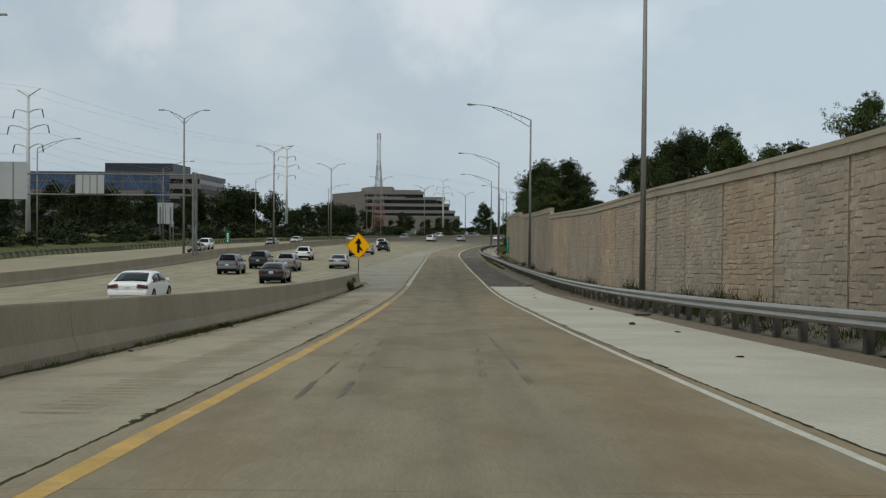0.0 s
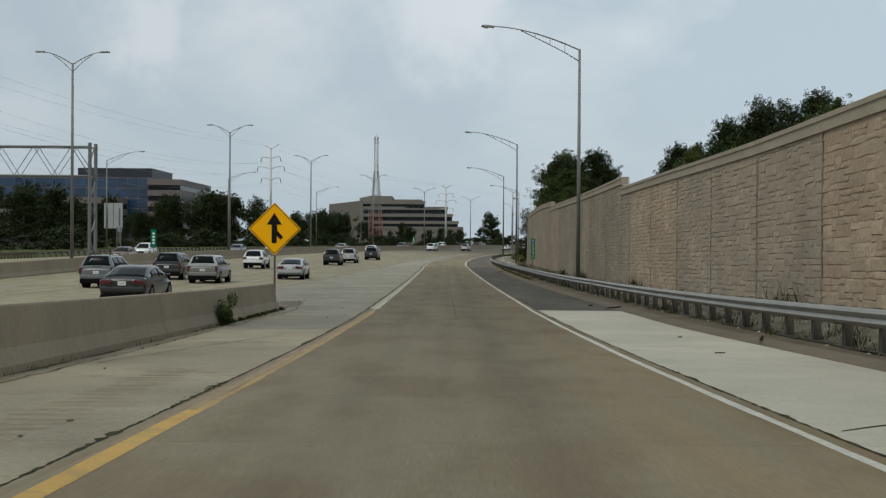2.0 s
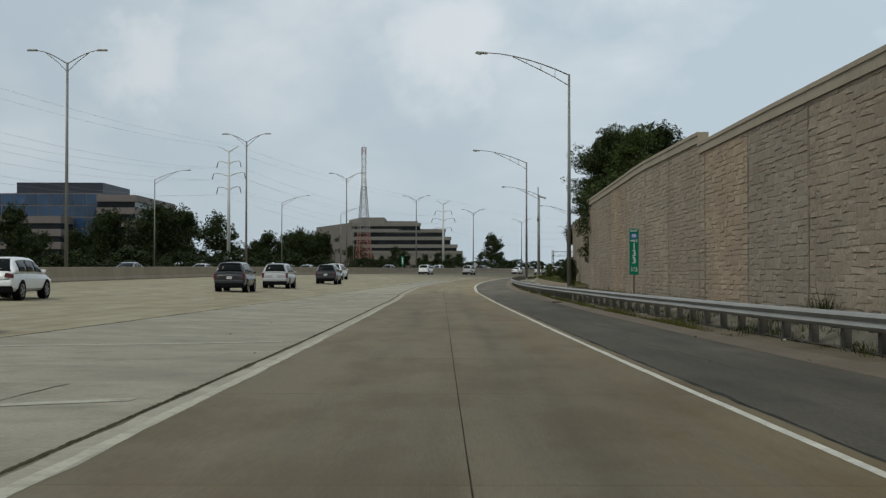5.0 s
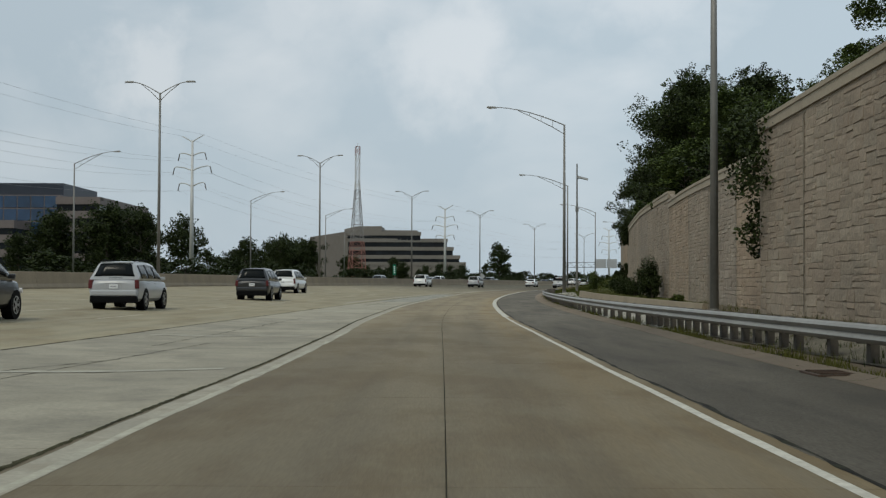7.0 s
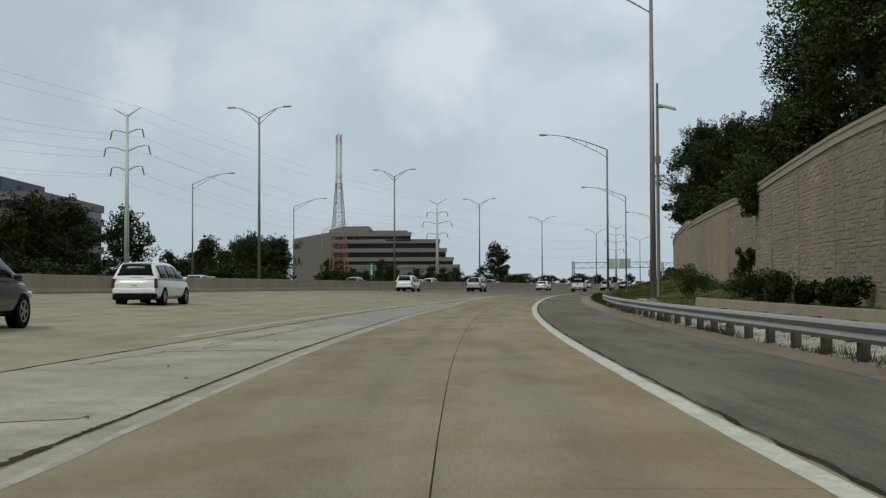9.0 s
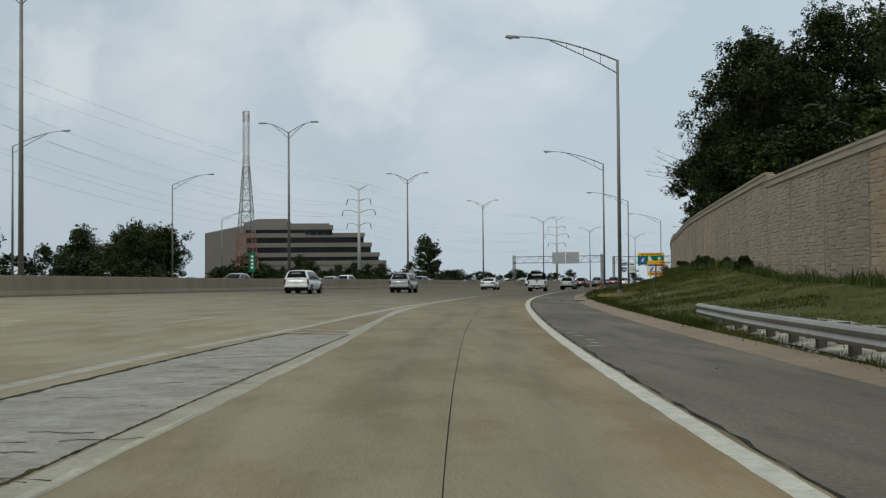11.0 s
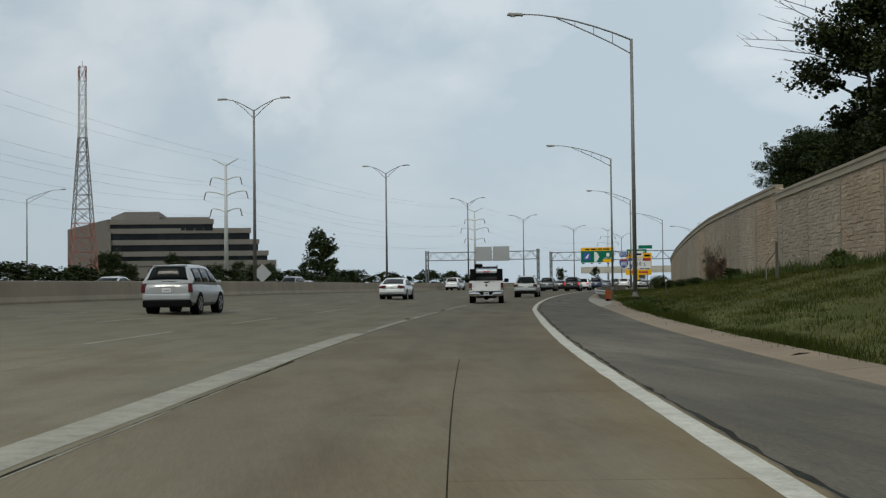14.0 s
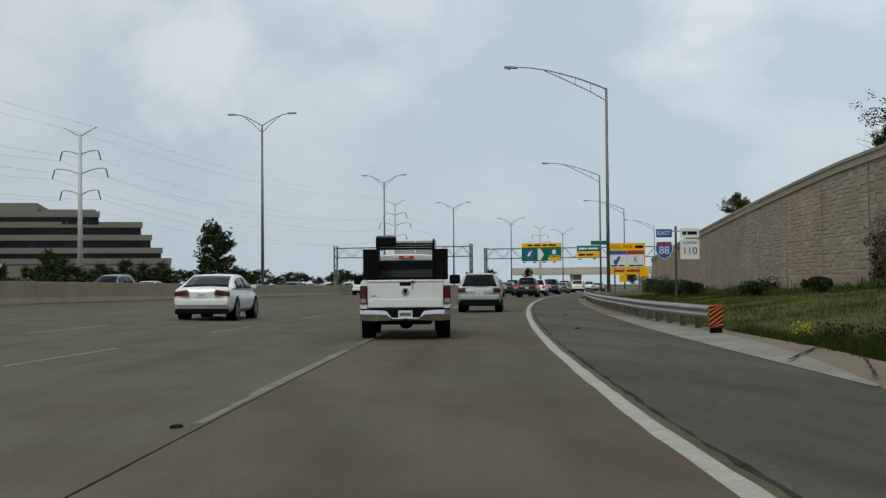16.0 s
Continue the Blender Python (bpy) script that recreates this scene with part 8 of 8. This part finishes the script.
    for sx in (-1, 1):
        part("frame_rail", boxy((0.09, 5.2, 0.18), 0.01, (sx * 0.46, 2.9, 0.42)), M_BLACK, root)
        part("leaf_spring", boxy((0.08, 1.3, 0.06), 0.02, (sx * 0.62, 1.28, 0.40)), M_BLACK, root)
        part("sill", boxy((0.12, 2.4, 0.16), 0.03, (sx * 0.90, 3.4, 0.45)), M_BLACK, root, "dark sill under the cab")
    # cab and bonnet
    cab = [(2.12, [(0.93, 0.50), (1.0, 0.66), (1.005, 1.10), (0.985, 1.30), (0.80, 1.84), (0.70, 1.90), (0.35, 1.93), (0, 1.94)]),
           (2.30, [(0.93, 0.46), (1.0, 0.62), (1.005, 1.10), (0.985, 1.30), (0.80, 1.86), (0.70, 1.915), (0.35, 1.945), (0, 1.95)]),
           (3.35, [(0.93, 0.46), (1.0, 0.62), (1.005, 1.10), (0.985, 1.30), (0.79, 1.84), (0.68, 1.90), (0.35, 1.93), (0, 1.94)]),
           (4.05, [(0.93, 0.46), (1.0, 0.62), (1.005, 1.08), (0.985, 1.24), (0.93, 1.27), (0.80, 1.30), (0.35, 1.33), (0, 1.34)]),
           (5.45, [(0.90, 0.46), (0.98, 0.62), (0.98, 1.00), (0.95, 1.13), (0.90, 1.16), (0.78, 1.19), (0.35, 1.22), (0, 1.23)]),
           (5.75, [(0.84, 0.46), (0.92, 0.60), (0.92, 0.95), (0.88, 1.02), (0.82, 1.04), (0.70, 1.06), (0.35, 1.08), (0, 1.09)])]
    soften(part("cab", shell(cab), M_CAR_WHITE, root, "white cab"), 0.03)
    quad_pane("rear_window", [(-0.74, 2.112, 1.36), (0.74, 2.112, 1.36), (0.68, 2.112, 1.79), (-0.68, 2.112, 1.79)], M_GLASS, root, "dark rear window", 0.008)
    for sx in (-1, 1):
        pts = [(sx * 0.975, 2.35, 1.34), (sx * 0.975, 3.75, 1.34), (sx * 0.81, 3.25, 1.80), (sx * 0.815, 2.35, 1.80)]
        quad_pane("side_window", pts if sx > 0 else [pts[1], pts[0], pts[3], pts[2]], M_GLASS, root, "dark side window", 0.01)
    part("high_brake_lamp", boxy((0.36, 0.05, 0.065), 0.015, (0, 2.10, 1.865)), M_HIGH_LAMP, root, "red high-mounted brake lamp")
    part("brake_lamp_lens", boxy((0.12, 0.02, 0.04), 0.006, (0, 2.075, 1.865)), M_LENS, root, "clear cargo lens")
    # rack: headache rack, two side boxes, cross bars and a ladder roller
    for sx in (-1, 1):
        part("side_box", boxy((0.34, 1.25, 0.70), 0.012, (sx * 0.79, 1.25, 1.665)), M_BLACK, root, "black mesh side box")
        bm = bmesh.new()
        tube(bm, (sx * 0.64, 0.62, 1.30), (sx * 0.64, 0.62, 2.24), 0.024, seg=8)
        tube(bm, (sx * 0.64, 1.9, 1.33), (sx * 0.64, 1.9, 2.16), 0.024, seg=8)
        tube(bm, (sx * 0.64, 0.55, 2.10), (sx * 0.64, 4.2, 2.10), 0.024, seg=8)
        part("rack_upright", bm, M_BLACK, root, "black steel rack post")
    for y, z in ((0.62, 2.13), (0.64, 2.02), (1.9, 2.12), (3.6, 2.12), (0.62, 1.36)):
        bm = bmesh.new()
        tube(bm, (-0.66, y, z), (0.66, y, z), 0.022, seg=8)
        part("cross_bar", bm, M_BLACK, root)
    part("rack_bin", boxy((0.46, 0.5, 0.19), 0.03, (-0.44, 0.85, 2.19)), M_BLACK, root, "black bin on the rack")
    part("bin_tray", boxy((0.42, 0.46, 0.05), 0.01, (-0.44, 0.85, 2.297)), M_CAR_TAN, root, "pale timber on the bin")
    part("cargo_board", boxy((1.24, 0.05, 0.24), 0.01, (0, 1.95, 1.44)), M_BOARD, root, "grey board across the bed")
    part("tool_rail", boxy((1.24, 0.04, 0.014), 0.004, (0, 1.5, 1.545)), M_BOARD, root)
    return root


pickup(at(369.2, -1.55, 0.008, 3.4))

# ---- litter, cracks, patches ----
rc = random.Random(9)


def debris(s, d, size, label, material, h=0.012):
    bm = bmesh.new()
    n = 9
    pts = [(math.cos(i / n * 6.283) * size[0] * rc.uniform(0.5, 1.0), math.sin(i / n * 6.283) * size[1] * rc.uniform(0.5, 1.0)) for i in range(n)]
    lo = [bm.verts.new((x, y, 0)) for x, y in pts]
    hi = [bm.verts.new((x * 0.8, y * 0.8, size[2] * rc.uniform(0.5, 1.0))) for x, y in pts]
    for i in range(n):
        bm.faces.new((lo[i], lo[(i + 1) % n], hi[(i + 1) % n], hi[i]))
    bm.faces.new(hi)
    bm.faces.new(lo[::-1])
    ob = part("debris", bm, material, None)
    ob.matrix_world = at(s, d, surf(s, d) + 0.004, rc.uniform(0, 360))
    return tagged(ob, label, "debris", "litter on the shoulder")


for s, d, sz in ((33.5, 5.2, (0.5, 0.14, 0.05)), (20, 4.9, (0.10, 0.06, 0.03)), (20.6, -5.3, (0.09, 0.05, 0.03)), (29, 5.6, (0.12, 0.07, 0.03)), (46, 5.6, (0.15, 0.1, 0.05)), (61, 4.6, (0.12, 0.06, 0.02)), (66, 4.9, (0.09, 0.05, 0.02)), (84, 6.0, (0.6, 0.08, 0.06)), (86, 5.4, (0.12, 0.1, 0.06)), (168, 6.1, (0.5, 0.09, 0.06)), (318, 5.5, (0.6, 0.10, 0.06))):
    debris(s, d, sz, "dark scrap of rubber lying on the pavement", M_JOINT)
for i in range(60):
    s = rc.uniform(5, 260)
    d = rc.choice((OUT(s) - rc.random() ** 2 * 1.4, OUT(s) + rc.uniform(0, 0.4), LEFT(s) - rc.uniform(0.3, 2.2)))
    debris(s, d, (rc.uniform(0.02, 0.05), rc.uniform(0.02, 0.04), rc.uniform(0.01, 0.025)), "small stone lying on the shoulder", rc.choice((M_DIRT, M_KERB, M_JOINT)))
# pale stones between the guardrail and the wall
verts, faces = [], []
for i in range(7000):
    s = rc.uniform(20, 262) if i % 4 == 0 else rc.uniform(180, 262)
    lo_, hi_ = RAIL(s) + 0.05, (WALL(s) if s < 180 else RAIL(s) + 2.2)
    d = rc.uniform(lo_, min(hi_, lo_ + 1.9))
    pr = verge(s)
    hh = float(np.interp(d, [p[0] for p in reversed(pr)], [p[1] for p in reversed(pr)]))
    c, r = P(s, d, hh), rc.uniform(0.025, 0.06)
    b = len(verts)
    for v in ((1, 0, 0), (0, 1, 0), (-1, 0, 0), (0, -1, 0), (0, 0, 0.8)):
        verts.append(c + Vector((v[0], v[1], v[2] * 0.55)) * r * rc.uniform(0.6, 1.2))
    faces += [(b, b + 1, b + 4), (b + 1, b + 2, b + 4), (b + 2, b + 3, b + 4), (b + 3, b, b + 4)]
M_PEBBLE = mat("pale_gravel", (0.44, 0.42, 0.36), 0.9, vary=0.2, grain=8, island=0.35)
tagged(mesh_ob("gravel", verts, faces, M_PEBBLE), "pale loose gravel behind the guardrail", "gravel", kind="stuff")


M_CRACK = mat("dirty_crack", (0.075, 0.068, 0.050), 0.95, vary=0.4, grain=8, stain=0.7, stain_col=(0.17, 0.155, 0.12), stain_scale=0.9, spec=0.05)


def crack(s0, d0, s1, d1, width, seed, material, name="crack", label="dark irregular crack in the concrete", jit=0.05):
    r = random.Random(seed)
    n = max(4, int(math.hypot(s1 - s0, d1 - d0) / 0.35))
    verts, faces = [], []
    for i in range(n + 1):
        t = i / n
        s, d = s0 + (s1 - s0) * t + r.gauss(0, jit), d0 + (d1 - d0) * t + r.gauss(0, jit)
        k = width * r.uniform(1 - 10 * jit if jit < 0.02 else 0.2, 1.2)
        along = abs(s1 - s0) > abs(d1 - d0)
        for q in (-k, k):
            a, b = (s, d + q) if along else (s + q, d)
            verts.append(P(a, b, surf(a, b) + 0.0042))
        if i:
            faces.append((2 * i - 2, 2 * i - 1, 2 * i + 1, 2 * i))
    return structure(mesh_ob(name, verts, faces, material), label, "crack")


for i, (s0, d0, s1, d1, w) in enumerate(((39, -4.6, 44, -2.9, 0.014), (58, -5.0, 66, -3.4, 0.02), (84, -7.5, 96, -5.6, 0.02), (92, -6.6, 110, -6.0, 0.02), (150, -6.6, 172, -5.0, 0.02), (158, -7.4, 166, -5.4, 0.02), (170, -5.8, 190, -5.2, 0.02), (207, -5.7, 222, -4.6, 0.018), (212, -5.0, 240, -4.0, 0.015), (84, -6.4, 101, -4.4, 0.02), (97, -5.2, 118, -4.6, 0.015))):
    crack(s0, d0, s1, d1, w, 600 + i, M_CRACK, jit=0.022)
# tyre marks of hard braking
M_SKID = mat("tyre_mark", (0.105, 0.092, 0.074), 0.9, vary=0.4, grain=20, stain=0.9, stain_col=(0.185, 0.158, 0.11), stain_scale=4.0)


def skid(s0, s1, d0, d1, streaks, width, seed):
    """A braking mark of a few thin streaks side by side."""
    r = random.Random(seed)
    verts, faces = [], []
    for k in range(streaks):
        off = (k - (streaks - 1) / 2) * width / max(1, streaks)
        a, b = s0 + r.uniform(0, 0.25) * (s1 - s0), s1 - r.uniform(0, 0.25) * (s1 - s0)
        n = max(3, int((b - a) / 0.4))
        off *= r.uniform(0.5, 1.1)
        wk = 0.004 + 0.008 * r.random()
        for i in range(n + 1):
            q = i / n
            s, d = a + (b - a) * q, d0 + (d1 - d0) * q + off
            w = wk * (math.sin(math.pi * (0.06 + 0.88 * q)) ** 0.6)
            verts += [P(s, d - w, 0.0036 + k * 0.0001), P(s, d + w, 0.0036 + k * 0.0001)]
            if i:
                m = len(verts)
                faces.append((m - 4, m - 3, m - 1, m - 2))
    return structure(mesh_ob("tyre_mark", verts, faces, M_SKID), "dark streaky braking mark on the lane", "tyre mark")


for i, mk in enumerate(((12.4, 15.0, -1.51, -1.55, 5, 0.09), (15.7, 18.4, -1.54, -1.57, 4, 0.08), (19.7, 21.0, -1.65, -1.60, 4, 0.12), (22.2, 23.6, -1.62, -1.61, 3, 0.08), (25.4, 26.6, -1.6, -1.58, 2, 0.06), (12.4, 15.0, -1.09, -1.1, 5, 0.09), (15.9, 18.4, -1.13, -1.15, 4, 0.08), (19.5, 21.0, -1.17, -1.15, 4, 0.10), (22.1, 24.3, -1.21, -1.21, 3, 0.08), (26.0, 27.2, -1.25, -1.24, 2, 0.05),
                        (17.5, 19.4, 0.53, 0.57, 6, 0.17), (15.0, 17.0, 0.50, 0.53, 5, 0.14), (20.7, 22.1, 0.60, 0.61, 5, 0.10), (23.2, 24.6, 0.61, 0.62, 3, 0.06), (19.4, 31.0, 0.60, 0.57, 1, 0.03), (16.3, 19.8, 1.04, 1.05, 4, 0.09), (14.2, 16.4, 1.06, 1.04, 5, 0.12), (19.8, 30.0, 1.05, 0.93, 2, 0.04), (21.6, 23.4, 1.01, 0.99, 3, 0.06))):
    skid(*mk, 700 + i)
for i, (s0, d0, s1, d1) in enumerate(((17.0, -2.1, 17.05, -0.4), (17.0, 0.0, 17.02, 2.6), (29.1, -2.3, 29.1, 0.2), (29.0, 0.6, 28.9, 2.6), (41.2, -1.8, 41.22, -0.3), (41.25, 0.4, 41.3, 2.1), (53.4, -2.0, 53.4, 1.0), (35.1, 1.2, 35.1, 2.9))):
    crack(s0, d0, s1, d1, 0.006, 760 + i, M_CRACK, "crack", "thin dark joint across the lane", 0.008)
# rumble strip beside the lane
rumble = structure(empty("rumble_strip"), "worn rumble grooves in the concrete shoulder", "road marking")
M_GROOVE = mat("groove_dirt", (0.212, 0.172, 0.108), 0.95, vary=0.22, grain=9, stain=0.6, stain_col=(0.25, 0.215, 0.15), stain_scale=1.5)
for i in range(130):
    s = 11 + i * 0.355 + 0.03 * math.sin(i * 1.7)
    a, b = -3.86 + 0.05 * math.sin(i * 2.3), -3.22 - 0.06 * math.sin(i * 1.1)
    verts = [P(s + q, d, surf(s, d) + 0.002) for q, d in ((0.02, a), (0.17, a), (0.19, (a + b) / 2), (0.15, b), (0.05, b), (0, (a + b) / 2))]
    mesh_ob("groove", verts, [(0, 1, 2, 3, 4, 5)], M_GROOVE, rumble)
M_MUD = mat("dried_mud", (0.112, 0.088, 0.063), 0.95, vary=0.2, grain=10, stain=0.8, stain_col=(0.165, 0.140, 0.105), stain_scale=0.9)
structure(strip("mud_patch", steps(80.5, 90, 0.5), lambda s: -6.0 - 1.7 * math.sin((s - 80.5) / 9.5 * 3.14) ** 0.7, lambda s: -5.9 + 0.75 * math.sin((s - 80.4) / 9.8 * 3.14) ** 0.6 - 0.035 * (s - 80.5), 0.005, M_MUD, wob=0.10, seed=43), "brown dried mud at the end of the barrier", "ground")
# broken front edge of the old paving, from the barrier's foot on
EDGE_OLD = ((20.5, -5.3), (27, -5.25), (34, -5.2), (42, -5.2), (52, -5.2), (62, -5.2), (70, -5.2), (75.3, -5.14), (79.3, -4.91), (81.6, -5.03), (85.6, -5.48), (90.5, -5.97), (97.1, -5.86), (107.1, -5.3))
for k in range(len(EDGE_OLD) - 1):
    (s0, d0), (s1, d1) = EDGE_OLD[k], EDGE_OLD[k + 1]
    crack(s0, d0, s1 - (2.0 if k % 2 and s0 < 70 else 0.0), d1, 0.022 if s0 < 84 else 0.03, 640 + k, M_CRACK if s0 > 84 else M_MOSSY, "crack", "ragged mossy edge of old paving", 0.03)
rq = random.Random(77)
for k in range(26):
    s0 = rq.uniform(240, 260)
    d0 = rq.uniform(EDGE(s0) + 0.4, LEFT(s0) - 0.25)
    crack(s0, d0, s0 + rq.uniform(-0.25, 0.25), d0 + rq.uniform(0.2, 0.7), 0.022, 900 + k, M_CRACK, "crack", "fine irregular crack in rough old concrete", 0.03)
# wide weedy crack between motorway and the old gore
structure(strip("weedy_crack", steps(226, 262.2, 0.25), lambda s: EDGE(s) - 0.035 + 0.02 * math.sin(s * 2.3), lambda s: EDGE(s) + 0.04 + 0.02 * math.sin(s * 3.7), 0.010, M_MOSSY, wob=0.03, seed=52), "wide weedy crack along the motorway's edge", "road")
crack(262.2, -4.36, 260.95, -2.62, 0.03, 955, M_MOSSY, "crack", "mossy joint across the end of the old gore", 0.015)
# dirt washed along the barrier's foot
M_SAND = mat("sandy_dirt", (0.245, 0.198, 0.128), 0.95, vary=0.18, grain=12, stain=0.8, stain_col=(0.19, 0.155, 0.10), stain_scale=0.9, bump=0.4, bump_scale=40)
structure(strip("washed_dirt", steps(-20, 81, 0.5), lambda s: -5.72, lambda s: -5.24 + 0.06 * math.sin(s * 0.7), 0.005, M_SAND, wob=0.05, seed=41), "brown dirt washed along the barrier's foot", "ground")

# cracks in the hard shoulder
crack(50.8, 3.35, 51.9, 4.7, 0.03, 821, M_MOSSY, "crack", "mossy crack across the concrete shoulder", 0.03)
for i, (s0, d0, s1, d1, w) in enumerate(((300, 2.4, 300.8, 5.2, 0.010), (318, 2.3, 318.6, 5.2, 0.010), (290, 4.2, 298, 4.4, 0.010), (120, 4.2, 130, 4.0, 0.010))):
    crack(s0, d0, s1, d1, w, 800 + i, M_JOINT, "crack", "thin dark crack in the hard shoulder's asphalt", 0.03)
for s, d in ((375, 2.6), (389, 2.9), (302, 3.9), (340.0, -2.66), (352.9, -2.5), (355.0, 5.6)):
    debris(s, d, (0.11, 0.06, 0.03), "small dark scrap of rubber on the asphalt", M_JOINT)

# pale scrapes across the shoulder beside the edge line
M_SCRAPE = mat("pale_scrape", (0.30, 0.285, 0.235), 0.9, vary=0.25, grain=20, stain=0.8, stain_col=(0.19, 0.175, 0.145), stain_scale=3.0)
for k, (s0, d0, d1) in enumerate(((261.5, 2.40, 2.67), (260.0, 2.46, 2.70), (258.1, 2.58, 2.76), (256.9, 2.57, 2.74), (255.75, 2.38, 2.70))):
    n = 6
    w = [0.05 + 0.09 * math.sin(math.pi * i / n) for i in range(n + 1)]
    verts = [P(s0 + 0.03 * math.sin(k + i * 2.1) + q * w[i], d0 + (d1 - d0) * i / n, 0.0025) for i in range(n + 1) for q in (-1, 1)]
    structure(mesh_ob("scrape_mark", verts, [(2 * i, 2 * i + 1, 2 * i + 3, 2 * i + 2) for i in range(n)], M_SCRAPE), "short pale scrape on the asphalt shoulder", "road marking")
# broken lengths of the gutter
for s0, d0, s1, d1, h in ((262.2, 5.02, 263.5, 5.85, 0.070), (63.7, 5.98, 65.6, 6.55, 0.072)):
    n = 8
    verts, faces, r = [], [], random.Random(int(s0))
    for i in range(n + 1):
        q, dd, k = s0 + (s1 - s0) * i / n + r.gauss(0, 0.05), d0 + (d1 - d0) * i / n, 0.10 * r.uniform(0.4, 1.3)
        verts += [P(q - k, dd, h), P(q + k, dd, h)]
        if i:
            faces.append((2 * i - 2, 2 * i - 1, 2 * i + 1, 2 * i))
    structure(mesh_ob("crack", verts, faces, M_JOINT), "dark open break across the gutter", "crack")
# rusty drain inlets in the gutter
M_RUST = mat("rusty_iron", (0.055, 0.034, 0.022), 0.9, metal=0.2, vary=0.3, grain=14, stain=0.5, stain_col=(0.03, 0.02, 0.015), stain_scale=2.0)
for s in (40.2, 163.5, 303.9):
    o = OUT(s)
    root = tagged(empty("drain_inlet", at(s, o + 0.15, 0.012)), "rusty iron drain inlet sunk in the gutter", "drain", "drains along the gutter")
    part("frame", boxy((0.62, 0.95, 0.035), 0.008), M_RUST, root)
    for k in range(6):
        part("bar", boxy((0.50, 0.035, 0.02), 0.004, (0, -0.34 + k * 0.135, 0.026)), M_RUST, root)
    part("slot", boxy((0.5, 0.8, 0.006), 0, (0, 0, 0.0185)), M_JOINT, root, "dark open slot")
# grey concrete apron before the guardrail's end
APRON = knots((356.5, 0.0), (361, 0.55), (366, 0.95), (372, 1.05), (380, 0.75), (388, 0.0))
M_APRON = mat("apron_concrete", (0.225, 0.212, 0.178), 0.92, vary=0.18, grain=16, stain=0.6, stain_col=(0.13, 0.12, 0.10), stain_scale=0.6, bump=0.3, bump_scale=40)
structure(loft("drain_apron", steps(356.5, 388, 0.9), lambda s: [(OUT(s) + APRON(s), 0.022 + 0.03 * min(1.0, APRON(s))), (OUT(s) + 0.3 * APRON(s), 0.030), (OUT(s) - 0.07, 0.010)], M_APRON), "grey concrete drain apron at the guardrail end", "pavement")
for s0, d0, s1, d1 in ((360.6, 4.72, 364.6, 6.25), (357.2, 4.95, 361.6, 6.1)):
    n = 9
    verts, faces, r = [], [], random.Random(int(s0))
    for i in range(n + 1):
        q, dd, k = s0 + (s1 - s0) * i / n + r.gauss(0, 0.07), d0 + (d1 - d0) * i / n, 0.07 * r.uniform(0.5, 1.3)
        verts += [P(q - k, dd, 0.068), P(q + k, dd, 0.068)]
        if i:
            faces.append((2 * i - 2, 2 * i - 1, 2 * i + 1, 2 * i))
    structure(mesh_ob("crack", verts, faces, M_JOINT), "dark open crack across the gutter", "crack")
# moss at the foot of the barrier
M_MOSS = mat("dark_moss", (0.045, 0.045, 0.026), 0.95, vary=0.35, grain=14, stain=0.5, stain_col=(0.075, 0.08, 0.03), stain_scale=1.5, bump=0.6, bump_scale=30, spec=0.05)
structure(strip("moss_strip", steps(-20, 80, 0.7), lambda s: -5.70, lambda s: -5.53 + 0.05 * math.sin(s * 0.45) + 0.05 * math.sin(s * 1.9), 0.011, M_MOSS, wob=0.025, seed=71), "dark moss along the barrier's foot", "ground")

# ---- concrete slabs of the carriageways ----
road = structure(empty("road"), "tan concrete slip road of jointed slabs, darkened by tyres", "road")
def RIGHT2(s):
    return RIGHT(s) + 0.22


slab_run(road, -60, 74.2, 6.1, LEFT, RIGHT2, M_LANE, sub=1, mid=0.0)
def LANE_L(s):
    return EDGE(s) + (0.08 if s < 318 else 0.014)


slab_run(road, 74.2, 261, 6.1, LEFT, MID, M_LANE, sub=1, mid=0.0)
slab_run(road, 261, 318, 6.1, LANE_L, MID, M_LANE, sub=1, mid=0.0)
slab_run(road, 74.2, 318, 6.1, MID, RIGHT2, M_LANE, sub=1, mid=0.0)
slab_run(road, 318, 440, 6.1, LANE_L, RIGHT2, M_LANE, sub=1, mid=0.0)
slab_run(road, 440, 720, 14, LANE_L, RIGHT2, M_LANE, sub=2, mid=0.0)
gore = structure(empty("gore_pavement"), "pale stained concrete wedge between slip road and motorway", "road")
slab_run(gore, -60, 68.1, 6.1, lambda s: LEFT(s) - 2.6, LEFT, M_GORE_TAN, sub=1)
slab_run(gore, 68.1, 82, 6.1, lambda s: LEFT(s) - 2.6, LEFT, M_GORE, sub=1)
slab_run(gore, 82, 225, 6.1, EDGE, LEFT, M_GORE, sub=1)
slab_run(gore, 225, 261, 6.1, EDGE, LEFT, M_GORE_OLD, sub=1)
motorway = structure(empty("motorway"), "wide tan concrete motorway carriageway of jointed slabs", "road")
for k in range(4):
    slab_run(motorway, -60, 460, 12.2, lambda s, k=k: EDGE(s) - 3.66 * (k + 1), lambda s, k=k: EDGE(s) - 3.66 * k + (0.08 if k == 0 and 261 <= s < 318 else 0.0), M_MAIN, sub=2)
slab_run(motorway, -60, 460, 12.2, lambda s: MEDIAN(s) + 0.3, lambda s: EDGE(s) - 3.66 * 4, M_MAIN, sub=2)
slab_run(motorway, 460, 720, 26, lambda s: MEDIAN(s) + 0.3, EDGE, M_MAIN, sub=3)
slab_run(motorway, -60, 82, 12.2, EDGE, lambda s: LEFT(s) - 2.6, M_GORE_TAN, sub=2)
